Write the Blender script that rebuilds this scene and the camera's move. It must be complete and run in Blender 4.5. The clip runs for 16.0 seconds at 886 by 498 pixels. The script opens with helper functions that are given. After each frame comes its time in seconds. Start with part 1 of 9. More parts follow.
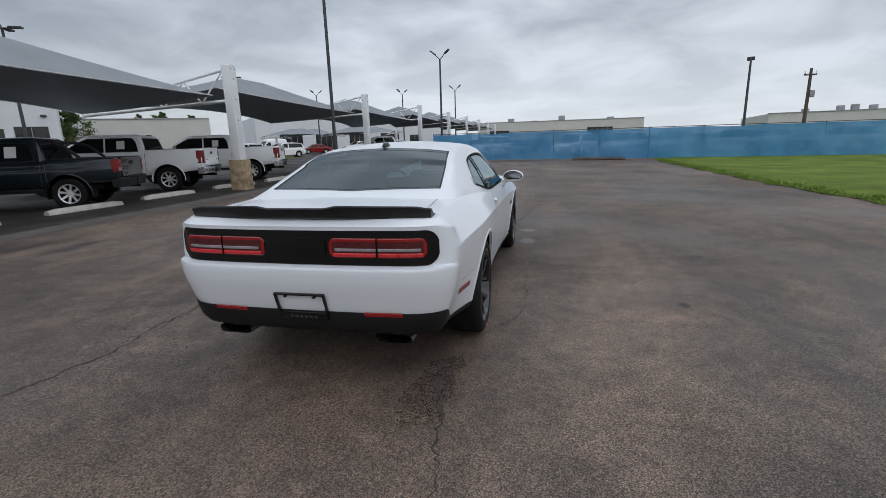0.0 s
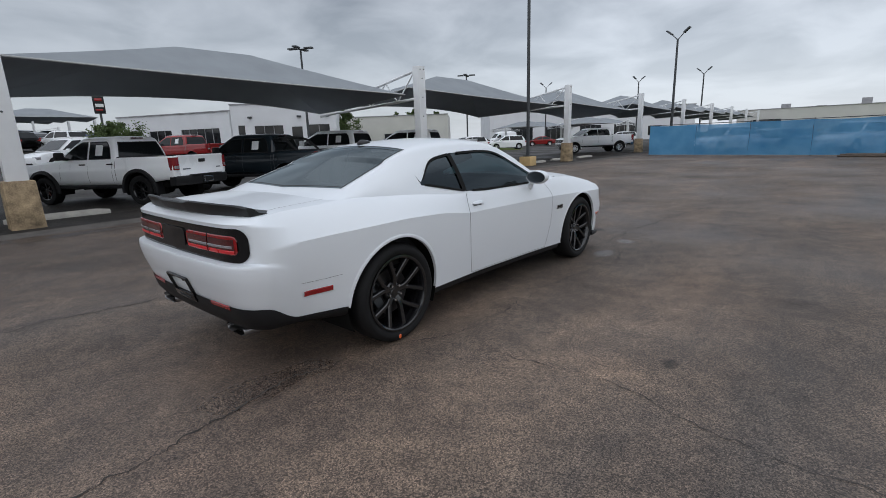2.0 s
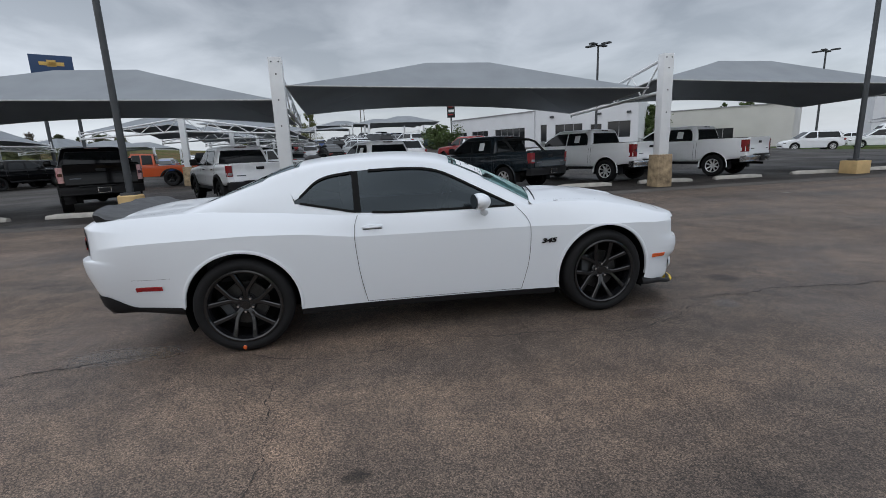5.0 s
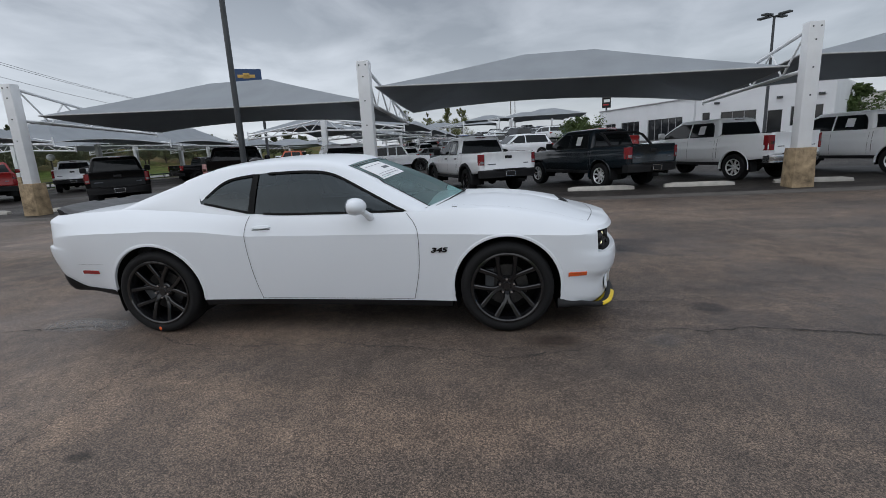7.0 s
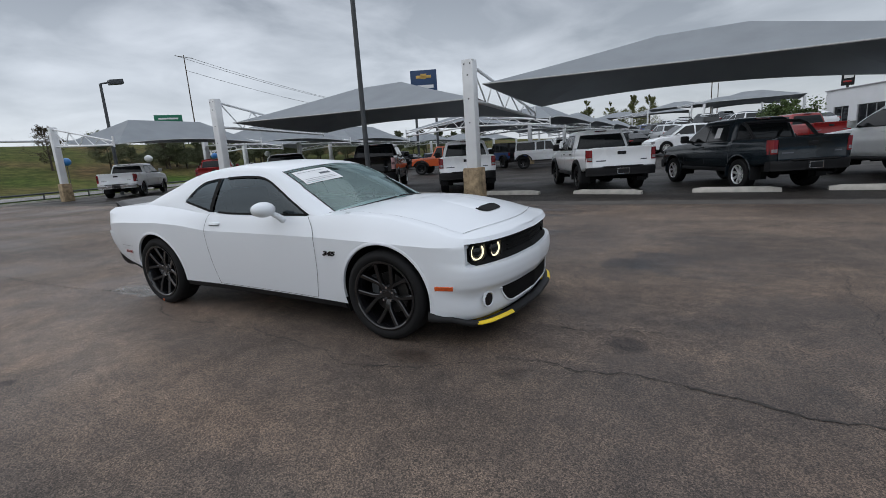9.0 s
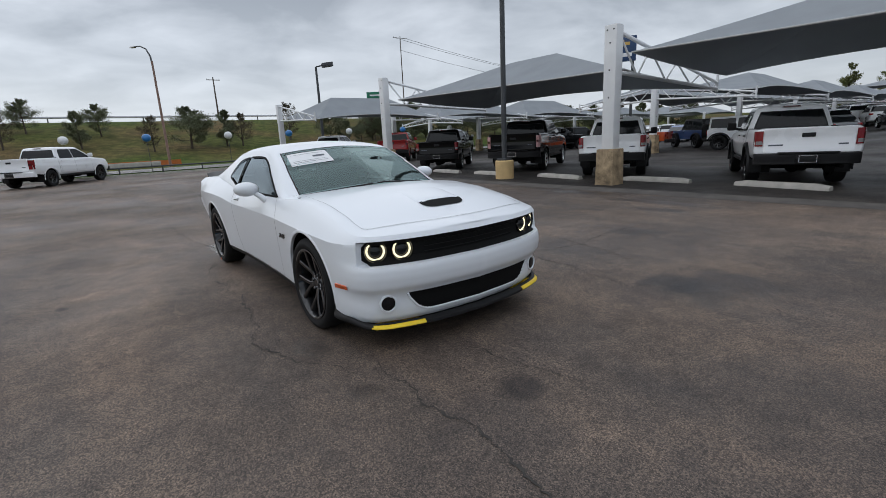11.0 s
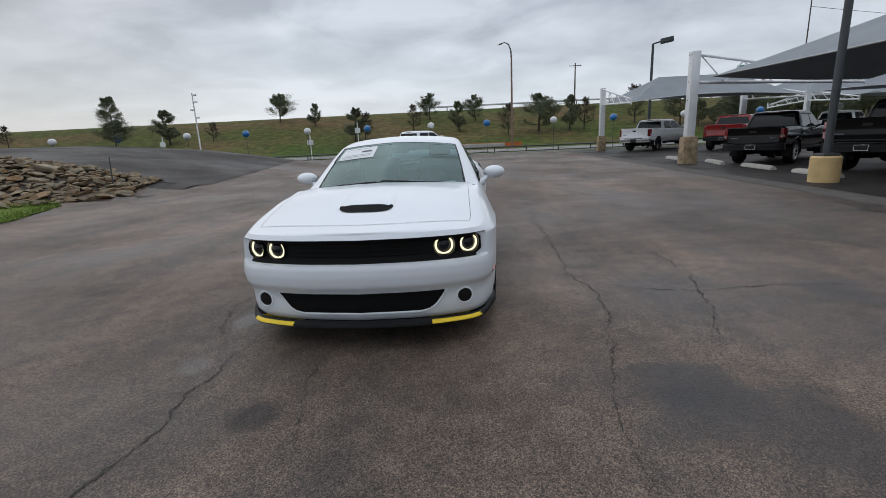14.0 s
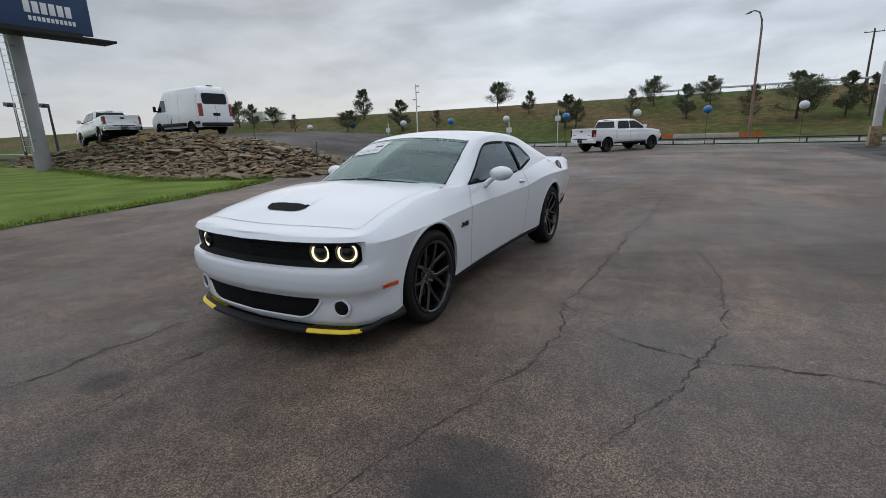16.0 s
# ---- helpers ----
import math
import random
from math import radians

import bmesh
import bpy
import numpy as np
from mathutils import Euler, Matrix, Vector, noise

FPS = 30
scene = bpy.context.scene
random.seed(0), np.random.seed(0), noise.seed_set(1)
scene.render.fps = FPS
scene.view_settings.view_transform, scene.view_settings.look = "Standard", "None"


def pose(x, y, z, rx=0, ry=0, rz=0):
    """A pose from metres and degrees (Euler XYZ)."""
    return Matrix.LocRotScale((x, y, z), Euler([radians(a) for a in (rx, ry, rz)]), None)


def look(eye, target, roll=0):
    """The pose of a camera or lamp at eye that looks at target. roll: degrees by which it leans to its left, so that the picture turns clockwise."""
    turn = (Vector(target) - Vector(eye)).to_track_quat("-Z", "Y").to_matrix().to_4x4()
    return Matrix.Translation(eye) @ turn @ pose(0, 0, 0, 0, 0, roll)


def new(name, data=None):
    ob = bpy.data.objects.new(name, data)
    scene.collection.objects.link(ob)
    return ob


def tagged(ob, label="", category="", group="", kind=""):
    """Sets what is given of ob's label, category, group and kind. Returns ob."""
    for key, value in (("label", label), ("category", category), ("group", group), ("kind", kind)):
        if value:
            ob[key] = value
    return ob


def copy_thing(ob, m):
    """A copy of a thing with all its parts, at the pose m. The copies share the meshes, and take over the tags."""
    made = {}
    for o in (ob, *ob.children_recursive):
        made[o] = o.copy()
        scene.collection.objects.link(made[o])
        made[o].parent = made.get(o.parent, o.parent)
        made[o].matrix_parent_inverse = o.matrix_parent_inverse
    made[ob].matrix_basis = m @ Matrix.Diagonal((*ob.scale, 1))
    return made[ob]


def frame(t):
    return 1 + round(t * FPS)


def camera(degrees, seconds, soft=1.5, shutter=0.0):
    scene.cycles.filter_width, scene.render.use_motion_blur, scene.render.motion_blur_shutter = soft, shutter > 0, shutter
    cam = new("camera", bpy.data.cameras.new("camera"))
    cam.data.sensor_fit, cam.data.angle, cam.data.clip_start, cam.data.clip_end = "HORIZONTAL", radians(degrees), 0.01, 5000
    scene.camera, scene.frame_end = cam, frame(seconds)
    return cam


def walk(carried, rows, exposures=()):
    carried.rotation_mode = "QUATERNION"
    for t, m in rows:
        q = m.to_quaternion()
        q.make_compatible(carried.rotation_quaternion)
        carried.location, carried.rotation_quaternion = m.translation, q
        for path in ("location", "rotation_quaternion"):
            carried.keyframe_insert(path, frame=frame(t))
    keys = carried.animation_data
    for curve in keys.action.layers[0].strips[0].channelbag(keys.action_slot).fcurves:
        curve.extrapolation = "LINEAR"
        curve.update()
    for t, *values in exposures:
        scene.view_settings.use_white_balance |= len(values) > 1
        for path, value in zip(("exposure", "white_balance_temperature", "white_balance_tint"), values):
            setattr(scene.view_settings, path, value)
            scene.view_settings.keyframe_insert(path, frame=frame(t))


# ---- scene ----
cam = camera(87.3, 16.0, soft=0.8)
PATH = [
    (0, (1.362, -4.866, 1.447), (0.935, -2.966, 0.992), -1.7),
    (0.5, (1.891, -4.697, 1.45), (1.233, -2.866, 0.988), -1.7),
    (1, (2.377, -4.409, 1.437), (1.503, -2.67, 0.976), -1.7),
    (1.5, (2.85, -4.087, 1.446), (1.77, -2.469, 0.985), -1.8),
    (2, (3.24, -3.663, 1.419), (1.966, -2.19, 0.963), -2.0),
    (2.5, (3.584, -3.233, 1.415), (2.144, -1.917, 0.973), -2.0),
    (3, (3.858, -2.772, 1.401), (2.277, -1.627, 0.967), -2.1),
    (3.5, (4.084, -2.262, 1.405), (2.383, -1.301, 0.979), -2.3),
    (4, (4.268, -1.736, 1.42), (2.47, -0.969, 0.997), -2.4),
    (4.5, (4.387, -1.195, 1.442), (2.517, -0.622, 1.023), -2.5),
    (5, (4.47, -0.666, 1.453), (2.554, -0.275, 1.032), -2.3),
    (5.2, (4.464, -0.446, 1.471), (2.538, -0.129, 1.039), -2.2),
    (7.3, (4.377, 1.752, 1.425), (2.451, 1.401, 1.014), -3.3),
    (7.5, (4.346, 1.972, 1.423), (2.435, 1.546, 1.014), -3.5),
    (8, (4.219, 2.487, 1.426), (2.352, 1.905, 1.011), -3.7),
    (8.2, (4.142, 2.737, 1.423), (2.3, 2.074, 1.013), -3.8),
    (10.3, (2.83, 4.492, 1.42), (1.413, 3.151, 0.977), -2.7),
    (10.5, (2.676, 4.612, 1.427), (1.321, 3.211, 0.978), -2.6),
    (11, (2.215, 4.847, 1.415), (1.03, 3.304, 0.951), -2.8),
    (11.5, (1.728, 5.056, 1.402), (0.732, 3.387, 0.932), -2.9),
    (12, (1.216, 5.163, 1.391), (0.424, 3.389, 0.915), -3.1),
    (12.5, (0.709, 5.269, 1.395), (0.136, 3.413, 0.916), -3.1),
    (13, (0.204, 5.314, 1.39), (-0.13, 3.4, 0.912), -2.9),
    (13.5, (-0.303, 5.332, 1.403), (-0.396, 3.391, 0.928), -2.6),
    (14, (-0.802, 5.327, 1.413), (-0.658, 3.388, 0.947), -2.6),
    (14.5, (-1.313, 5.207, 1.411), (-0.938, 3.298, 0.948), -2.6),
    (15, (-1.821, 5.011, 1.409), (-1.218, 3.162, 0.944), -2.6),
    (15.5, (-2.289, 4.683, 1.41), (-1.479, 2.917, 0.936), -2.5),
    (16, (-2.727, 4.35, 1.42), (-1.739, 2.68, 0.937), -2.0),
]
# the film's own exposure drifts a little on the way
STOPS = [(0, 0.33), (2.5, 0.34), (3.5, 0.35), (4.5, 0.40), (5.2, 0.38), (7.5, 0.34), (10.5, 0.32), (12.5, 0.31), (13.5, 0.31), (14.5, 0.25), (15, 0.26), (15.5, 0.30), (16, 0.28)]
walk(cam, [(t, look(eye, target, roll)) for t, eye, target, roll in PATH], STOPS)

# ---- light ----
world = bpy.data.worlds.new("overcast_sky")
scene.world = world
world.use_nodes = True
SUN_EL, SUN_ROT = radians(38), radians(226)


def build_world():
    nt = world.node_tree
    n, l = nt.nodes, nt.links
    n.clear()
    out = n.new("ShaderNodeOutputWorld")
    sky = n.new("ShaderNodeTexSky")
    sky.sky_type, sky.sun_disc = "NISHITA", False
    sky.sun_elevation, sky.sun_rotation = SUN_EL, -SUN_ROT
    sky.air_density, sky.dust_density = 1.0, 1.5
    blue = n.new("ShaderNodeBackground")
    blue.inputs["Strength"].default_value = 0.012
    l.new(sky.outputs["Color"], blue.inputs["Color"])
    tc = n.new("ShaderNodeTexCoord")
    sep = n.new("ShaderNodeSeparateXYZ")
    l.new(tc.outputs["Generated"], sep.inputs[0])
    # a flat cloud deck: the direction is divided by its height, so that the clouds crowd towards the horizon
    up = n.new("ShaderNodeMath")
    up.operation, up.use_clamp = "MAXIMUM", False
    up.inputs[1].default_value = 0.0
    l.new(sep.outputs["Z"], up.inputs[0])
    lift = n.new("ShaderNodeMath")
    lift.operation = "ADD"
    lift.inputs[1].default_value = 0.20
    l.new(up.outputs[0], lift.inputs[0])
    div = n.new("ShaderNodeVectorMath")
    div.operation = "DIVIDE"
    l.new(tc.outputs["Generated"], div.inputs[0])
    comb = n.new("ShaderNodeCombineXYZ")
    for k in range(3):
        l.new(lift.outputs[0], comb.inputs[k])
    l.new(comb.outputs[0], div.inputs[1])
    big = n.new("ShaderNodeTexNoise")
    big.inputs["Scale"].default_value, big.inputs["Detail"].default_value = 1.7, 8
    big.inputs["Roughness"].default_value = 0.5
    big.inputs["Distortion"].default_value = 0.35
    l.new(div.outputs[0], big.inputs["Vector"])
    ramp = n.new("ShaderNodeValToRGB")
    ramp.color_ramp.elements[0].position, ramp.color_ramp.elements[0].color = 0.38, (0.272, 0.302, 0.345, 1)
    ramp.color_ramp.elements[1].position, ramp.color_ramp.elements[1].color = 0.64, (0.555, 0.595, 0.656, 1)
    l.new(big.outputs["Fac"], ramp.inputs[0])
    # brighter, thinner cloud near the horizon
    hor = n.new("ShaderNodeMapRange")
    hor.inputs["From Min"].default_value, hor.inputs["From Max"].default_value = 0.01, 0.30
    hor.inputs["To Min"].default_value, hor.inputs["To Max"].default_value = 0.75, 0.0
    l.new(sep.outputs["Z"], hor.inputs["Value"])
    mix = n.new("ShaderNodeMix")
    mix.data_type = "RGBA"
    l.new(hor.outputs[0], mix.inputs["Factor"])
    l.new(ramp.outputs["Color"], mix.inputs["A"])
    mix.inputs["B"].default_value = (0.690, 0.74, 0.812, 1)
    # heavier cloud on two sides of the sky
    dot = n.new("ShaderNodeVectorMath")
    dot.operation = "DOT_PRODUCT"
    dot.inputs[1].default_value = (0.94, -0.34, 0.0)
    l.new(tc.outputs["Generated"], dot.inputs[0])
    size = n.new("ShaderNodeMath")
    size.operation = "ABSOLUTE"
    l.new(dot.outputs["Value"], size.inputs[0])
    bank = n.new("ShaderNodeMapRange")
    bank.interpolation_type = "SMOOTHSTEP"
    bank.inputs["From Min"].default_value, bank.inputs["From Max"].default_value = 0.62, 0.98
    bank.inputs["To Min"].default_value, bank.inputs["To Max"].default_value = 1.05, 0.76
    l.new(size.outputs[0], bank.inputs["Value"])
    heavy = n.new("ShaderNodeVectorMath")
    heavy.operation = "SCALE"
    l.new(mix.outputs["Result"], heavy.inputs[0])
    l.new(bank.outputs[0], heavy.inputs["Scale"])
    # an overcast sky brightens towards the zenith
    high = n.new("ShaderNodeMapRange")
    high.interpolation_type = "SMOOTHSTEP"
    high.inputs["From Min"].default_value, high.inputs["From Max"].default_value = 0.26, 0.85
    high.inputs["To Min"].default_value, high.inputs["To Max"].default_value = CLOUD, CLOUD * ZENITH
    l.new(sep.outputs["Z"], high.inputs["Value"])
    cloud = n.new("ShaderNodeBackground")
    l.new(high.outputs[0], cloud.inputs["Strength"])
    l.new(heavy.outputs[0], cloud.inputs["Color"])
    both = n.new("ShaderNodeAddShader")
    l.new(blue.outputs[0], both.inputs[0])
    l.new(cloud.outputs[0], both.inputs[1])
    l.new(both.outputs[0], out.inputs["Surface"])


CLOUD, ZENITH = 0.80, 1.75
build_world()
sun = new("sun", bpy.data.lights.new("sun", "SUN"))
sun.data.energy, sun.data.angle, sun.data.color = 0.8, radians(150), (0.98, 0.98, 1.0)
sun.matrix_world = pose(0, 0, 30, 90 - math.degrees(SUN_EL), 0, math.degrees(SUN_ROT) - 180)


# ---- materials ----
def mat(name, base, rough=0.5, metal=0.0, var=0.12, scale=8.0, bump=0.0, fine=120.0, coat=0.0, rvar=0.08, spec=0.5, per_object=0.0):
    """A paint, plastic, metal or mineral: the base colour drifts at two scales, and so does the gloss."""
    m = bpy.data.materials.new(name)
    m.use_nodes = True
    nt = m.node_tree
    n, l = nt.nodes, nt.links
    b = n["Principled BSDF"]
    b.inputs["Metallic"].default_value, b.inputs["Coat Weight"].default_value = metal, coat
    b.inputs["Coat Roughness"].default_value = 0.04
    b.inputs["Specular IOR Level"].default_value = spec
    tc = n.new("ShaderNodeTexCoord")
    a, f = n.new("ShaderNodeTexNoise"), n.new("ShaderNodeTexNoise")
    a.inputs["Scale"].default_value, a.inputs["Detail"].default_value = scale, 6
    f.inputs["Scale"].default_value, f.inputs["Detail"].default_value = fine, 3
    l.new(tc.outputs["Object"], a.inputs["Vector"])
    l.new(tc.outputs["Object"], f.inputs["Vector"])
    add = n.new("ShaderNodeMath")
    add.operation = "MULTIPLY_ADD"
    add.inputs[1].default_value = 0.35
    l.new(f.outputs["Fac"], add.inputs[0])
    l.new(a.outputs["Fac"], add.inputs[2])
    r = n.new("ShaderNodeValToRGB")
    lo, hi = [min(1, c * (1 - var)) for c in base], [min(1, c * (1 + var)) for c in base]
    r.color_ramp.elements[0].position, r.color_ramp.elements[0].color = 0.45, (*lo, 1)
    r.color_ramp.elements[1].position, r.color_ramp.elements[1].color = 0.90, (*hi, 1)
    l.new(add.outputs[0], r.inputs[0])
    colour = r.outputs["Color"]
    if per_object:
        info, hsv, mr = n.new("ShaderNodeObjectInfo"), n.new("ShaderNodeHueSaturation"), n.new("ShaderNodeMapRange")
        mr.inputs["To Min"].default_value, mr.inputs["To Max"].default_value = 1 - per_object, 1 + per_object
        l.new(info.outputs["Random"], mr.inputs["Value"])
        l.new(mr.outputs[0], hsv.inputs["Value"])
        l.new(colour, hsv.inputs["Color"])
        colour = hsv.outputs["Color"]
    l.new(colour, b.inputs["Base Color"])
    mr = n.new("ShaderNodeMapRange")
    mr.inputs["To Min"].default_value, mr.inputs["To Max"].default_value = max(0.0, rough - rvar), min(1, rough + rvar)
    l.new(a.outputs["Fac"], mr.inputs["Value"])
    l.new(mr.outputs[0], b.inputs["Roughness"])
    if bump:
        bp = n.new("ShaderNodeBump")
        bp.inputs["Strength"].default_value, bp.inputs["Distance"].default_value = bump, 0.01
        l.new(add.outputs[0], bp.inputs["Height"])
        l.new(bp.outputs[0], b.inputs["Normal"])
    return m


def glass_mat(name, tint, through_it, rough=0.02, ior=1.55, sheen=(1, 1, 1)):
    """Tinted pane: see-through by its tint, with a mirror-like gloss that grows towards grazing."""
    m = bpy.data.materials.new(name)
    m.use_nodes = True
    n, l = m.node_tree.nodes, m.node_tree.links
    n.clear()
    out, mix, tr, gl, fr = (n.new("ShaderNode" + k) for k in ("OutputMaterial", "MixShader", "BsdfTransparent", "BsdfGlossy", "Fresnel"))
    tr.inputs["Color"].default_value = [c * through_it for c in tint] + [1]
    gl.inputs["Roughness"].default_value, gl.inputs["Color"].default_value = rough, (*sheen, 1)
    fr.inputs["IOR"].default_value = ior
    l.new(fr.outputs[0], mix.inputs[0])
    l.new(tr.outputs[0], mix.inputs[1])
    l.new(gl.outputs[0], mix.inputs[2])
    l.new(mix.outputs[0], out.inputs["Surface"])
    return m


def glow_mat(name, colour, strength):
    m = bpy.data.materials.new(name)
    m.use_nodes = True
    b = m.node_tree.nodes["Principled BSDF"]
    b.inputs["Base Color"].default_value = (*[0.3 * c for c in colour], 1)
    b.inputs["Emission Color"].default_value, b.inputs["Emission Strength"].default_value = (*colour, 1), strength
    return m


def asphalt_mat(name, dark, light, warm, stains=(), spec=0.4):
    """Old asphalt: pale stone chips in a dark binder, worn lighter in broad lanes, with damp dark blotches."""
    m = bpy.data.materials.new(name)
    m.use_nodes = True
    n, l = m.node_tree.nodes, m.node_tree.links
    b = n["Principled BSDF"]
    tc = n.new("ShaderNodeTexCoord")

    def noise_node(scale, detail, rough=0.55):
        t = n.new("ShaderNodeTexNoise")
        t.inputs["Scale"].default_value, t.inputs["Detail"].default_value, t.inputs["Roughness"].default_value = scale, detail, rough
        l.new(tc.outputs["Object"], t.inputs["Vector"])
        return t

    def ramp(src, p0, c0, p1, c1):
        r = n.new("ShaderNodeValToRGB")
        r.color_ramp.elements[0].position, r.color_ramp.elements[0].color = p0, (*c0, 1)
        r.color_ramp.elements[1].position, r.color_ramp.elements[1].color = p1, (*c1, 1)
        l.new(src, r.inputs[0])
        return r.outputs["Color"]

    def mixed(mode, fac, a_, b_):
        x = n.new("ShaderNodeMix")
        x.data_type, x.blend_type = "RGBA", mode
        if isinstance(fac, float):
            x.inputs["Factor"].default_value = fac
        else:
            l.new(fac, x.inputs["Factor"])
        for s, k in ((a_, "A"), (b_, "B")):
            if isinstance(s, tuple):
                x.inputs[k].default_value = (*s, 1)
            else:
                l.new(s, x.inputs[k])
        return x.outputs["Result"]

    b.inputs["Specular IOR Level"].default_value = spec
    # lanes of wear run along y, where the cars go
    stretch = n.new("ShaderNodeMapping")
    stretch.inputs["Scale"].default_value = (1.0, 0.22, 1.0)
    l.new(tc.outputs["Object"], stretch.inputs["Vector"])
    broad, lanes, chips, grit = noise_node(0.16, 5), noise_node(0.75, 7, 0.62), n.new("ShaderNodeTexVoronoi"), noise_node(85, 4, 0.75)
    l.new(stretch.outputs[0], lanes.inputs["Vector"])
    chips.inputs["Scale"].default_value = 150
    l.new(tc.outputs["Object"], chips.inputs["Vector"])
    ground = ramp(broad.outputs["Fac"], 0.36, dark, 0.62, light)
    worn = ramp(lanes.outputs["Fac"], 0.36, (0.66, 0.66, 0.68), 0.64, warm)
    col = mixed("MULTIPLY", 1.0, ground, worn)
    mott = noise_node(5.5, 6, 0.65)
    col = mixed("MULTIPLY", 0.5, col, ramp(mott.outputs["Fac"], 0.36, (0.55, 0.55, 0.57), 0.64, (1.32, 1.30, 1.27)))
    chip = ramp(chips.outputs["Color"], 0.26, (0.36, 0.36, 0.37), 0.96, (2.5, 2.45, 2.35))
    col = mixed("MULTIPLY", 0.85, col, chip)
    drift = noise_node(1.5, 6, 0.62)
    col = mixed("MULTIPLY", 0.7, col, ramp(drift.outputs["Fac"], 0.36, (0.66, 0.67, 0.70), 0.64, (1.26, 1.24, 1.20)))
    gr = ramp(grit.outputs["Fac"], 0.32, (0.5, 0.5, 0.5), 0.68, (1.5, 1.5, 1.5))
    col = mixed("MULTIPLY", 0.6, col, gr)
    fine = noise_node(150, 2, 0.7)
    col = mixed("MULTIPLY", 0.85, col, ramp(fine.outputs["Fac"], 0.35, (0.45, 0.45, 0.45), 0.65, (1.6, 1.6, 1.6)))
    blot = noise_node(0.33, 4, 0.55)
    mask = n.new("ShaderNodeMapRange")
    mask.inputs["From Min"].default_value, mask.inputs["From Max"].default_value = 0.57, 0.72
    l.new(blot.outputs["Fac"], mask.inputs["Value"])
    col = mixed("MULTIPLY", mask.outputs[0], col, (0.55, 0.56, 0.59))
    # single stains and broad tone areas with soft uneven rims: x, y, half lengths, tint, and how much smoother they are
    wet = None
    rag = noise_node(2.3, 5, 0.6)
    for sx, sy, rx, ry, tint, gloss in stains:
        off = n.new("ShaderNodeVectorMath")
        off.operation = "MULTIPLY_ADD"
        off.inputs[1].default_value, off.inputs[2].default_value = (1 / rx, 1 / ry, 0), (-sx / rx, -sy / ry, 0)
        l.new(tc.outputs["Object"], off.inputs[0])
        far_ = n.new("ShaderNodeVectorMath")
        far_.operation = "LENGTH"
        l.new(off.outputs[0], far_.inputs[0])
        wob = n.new("ShaderNodeMath")
        wob.operation = "MULTIPLY_ADD"
        wob.inputs[1].default_value = 1.9
        l.new(rag.outputs["Fac"], wob.inputs[0])
        l.new(far_.outputs["Value"], wob.inputs[2])
        fall = n.new("ShaderNodeMapRange")
        fall.interpolation_type = "SMOOTHSTEP"
        fall.inputs["From Min"].default_value, fall.inputs["From Max"].default_value = 1.45, 2.15
        fall.inputs["To Min"].default_value, fall.inputs["To Max"].default_value = 1.0, 0.0
        l.new(wob.outputs[0], fall.inputs["Value"])
        col = mixed("MULTIPLY", fall.outputs[0], col, tint)
        if gloss:
            g = n.new("ShaderNodeMath")
            g.operation = "MULTIPLY_ADD"
            g.inputs[1].default_value = -gloss
            l.new(fall.outputs[0], g.inputs[0])
            if wet is None:
                g.inputs[2].default_value = 0.0
            else:
                l.new(wet, g.inputs[2])
            wet = g.outputs[0]
    l.new(col, b.inputs["Base Color"])
    rr = n.new("ShaderNodeMapRange")
    rr.inputs["From Min"].default_value, rr.inputs["From Max"].default_value = 0.3, 0.75
    rr.inputs["To Min"].default_value, rr.inputs["To Max"].default_value = 0.82, 0.42
    l.new(blot.outputs["Fac"], rr.inputs["Value"])
    rough_ = rr.outputs[0]
    if wet is not None:
        ad = n.new("ShaderNodeMath")
        ad.operation, ad.use_clamp = "ADD", True
        l.new(rough_, ad.inputs[0])
        l.new(wet, ad.inputs[1])
        rough_ = ad.outputs[0]
    l.new(rough_, b.inputs["Roughness"])
    bp = n.new("ShaderNodeBump")
    bp.inputs["Strength"].default_value, bp.inputs["Distance"].default_value = 0.6, 0.006
    l.new(grit.outputs["Fac"], bp.inputs["Height"])
    l.new(bp.outputs[0], b.inputs["Normal"])
    return m


def shade_cloth(m, share=0.22):
    """Woven shade cloth: a part of the light passes through it, scattered."""
    nt = m.node_tree
    tr, mx = nt.nodes.new("ShaderNodeBsdfTranslucent"), nt.nodes.new("ShaderNodeMixShader")
    tr.inputs["Color"].default_value = (0.70, 0.74, 0.78, 1)
    mx.inputs[0].default_value = share
    nt.links.new(nt.nodes["Principled BSDF"].outputs[0], mx.inputs[1])
    nt.links.new(tr.outputs[0], mx.inputs[2])
    nt.links.new(mx.outputs[0], nt.nodes["Material Output"].inputs["Surface"])
    return m


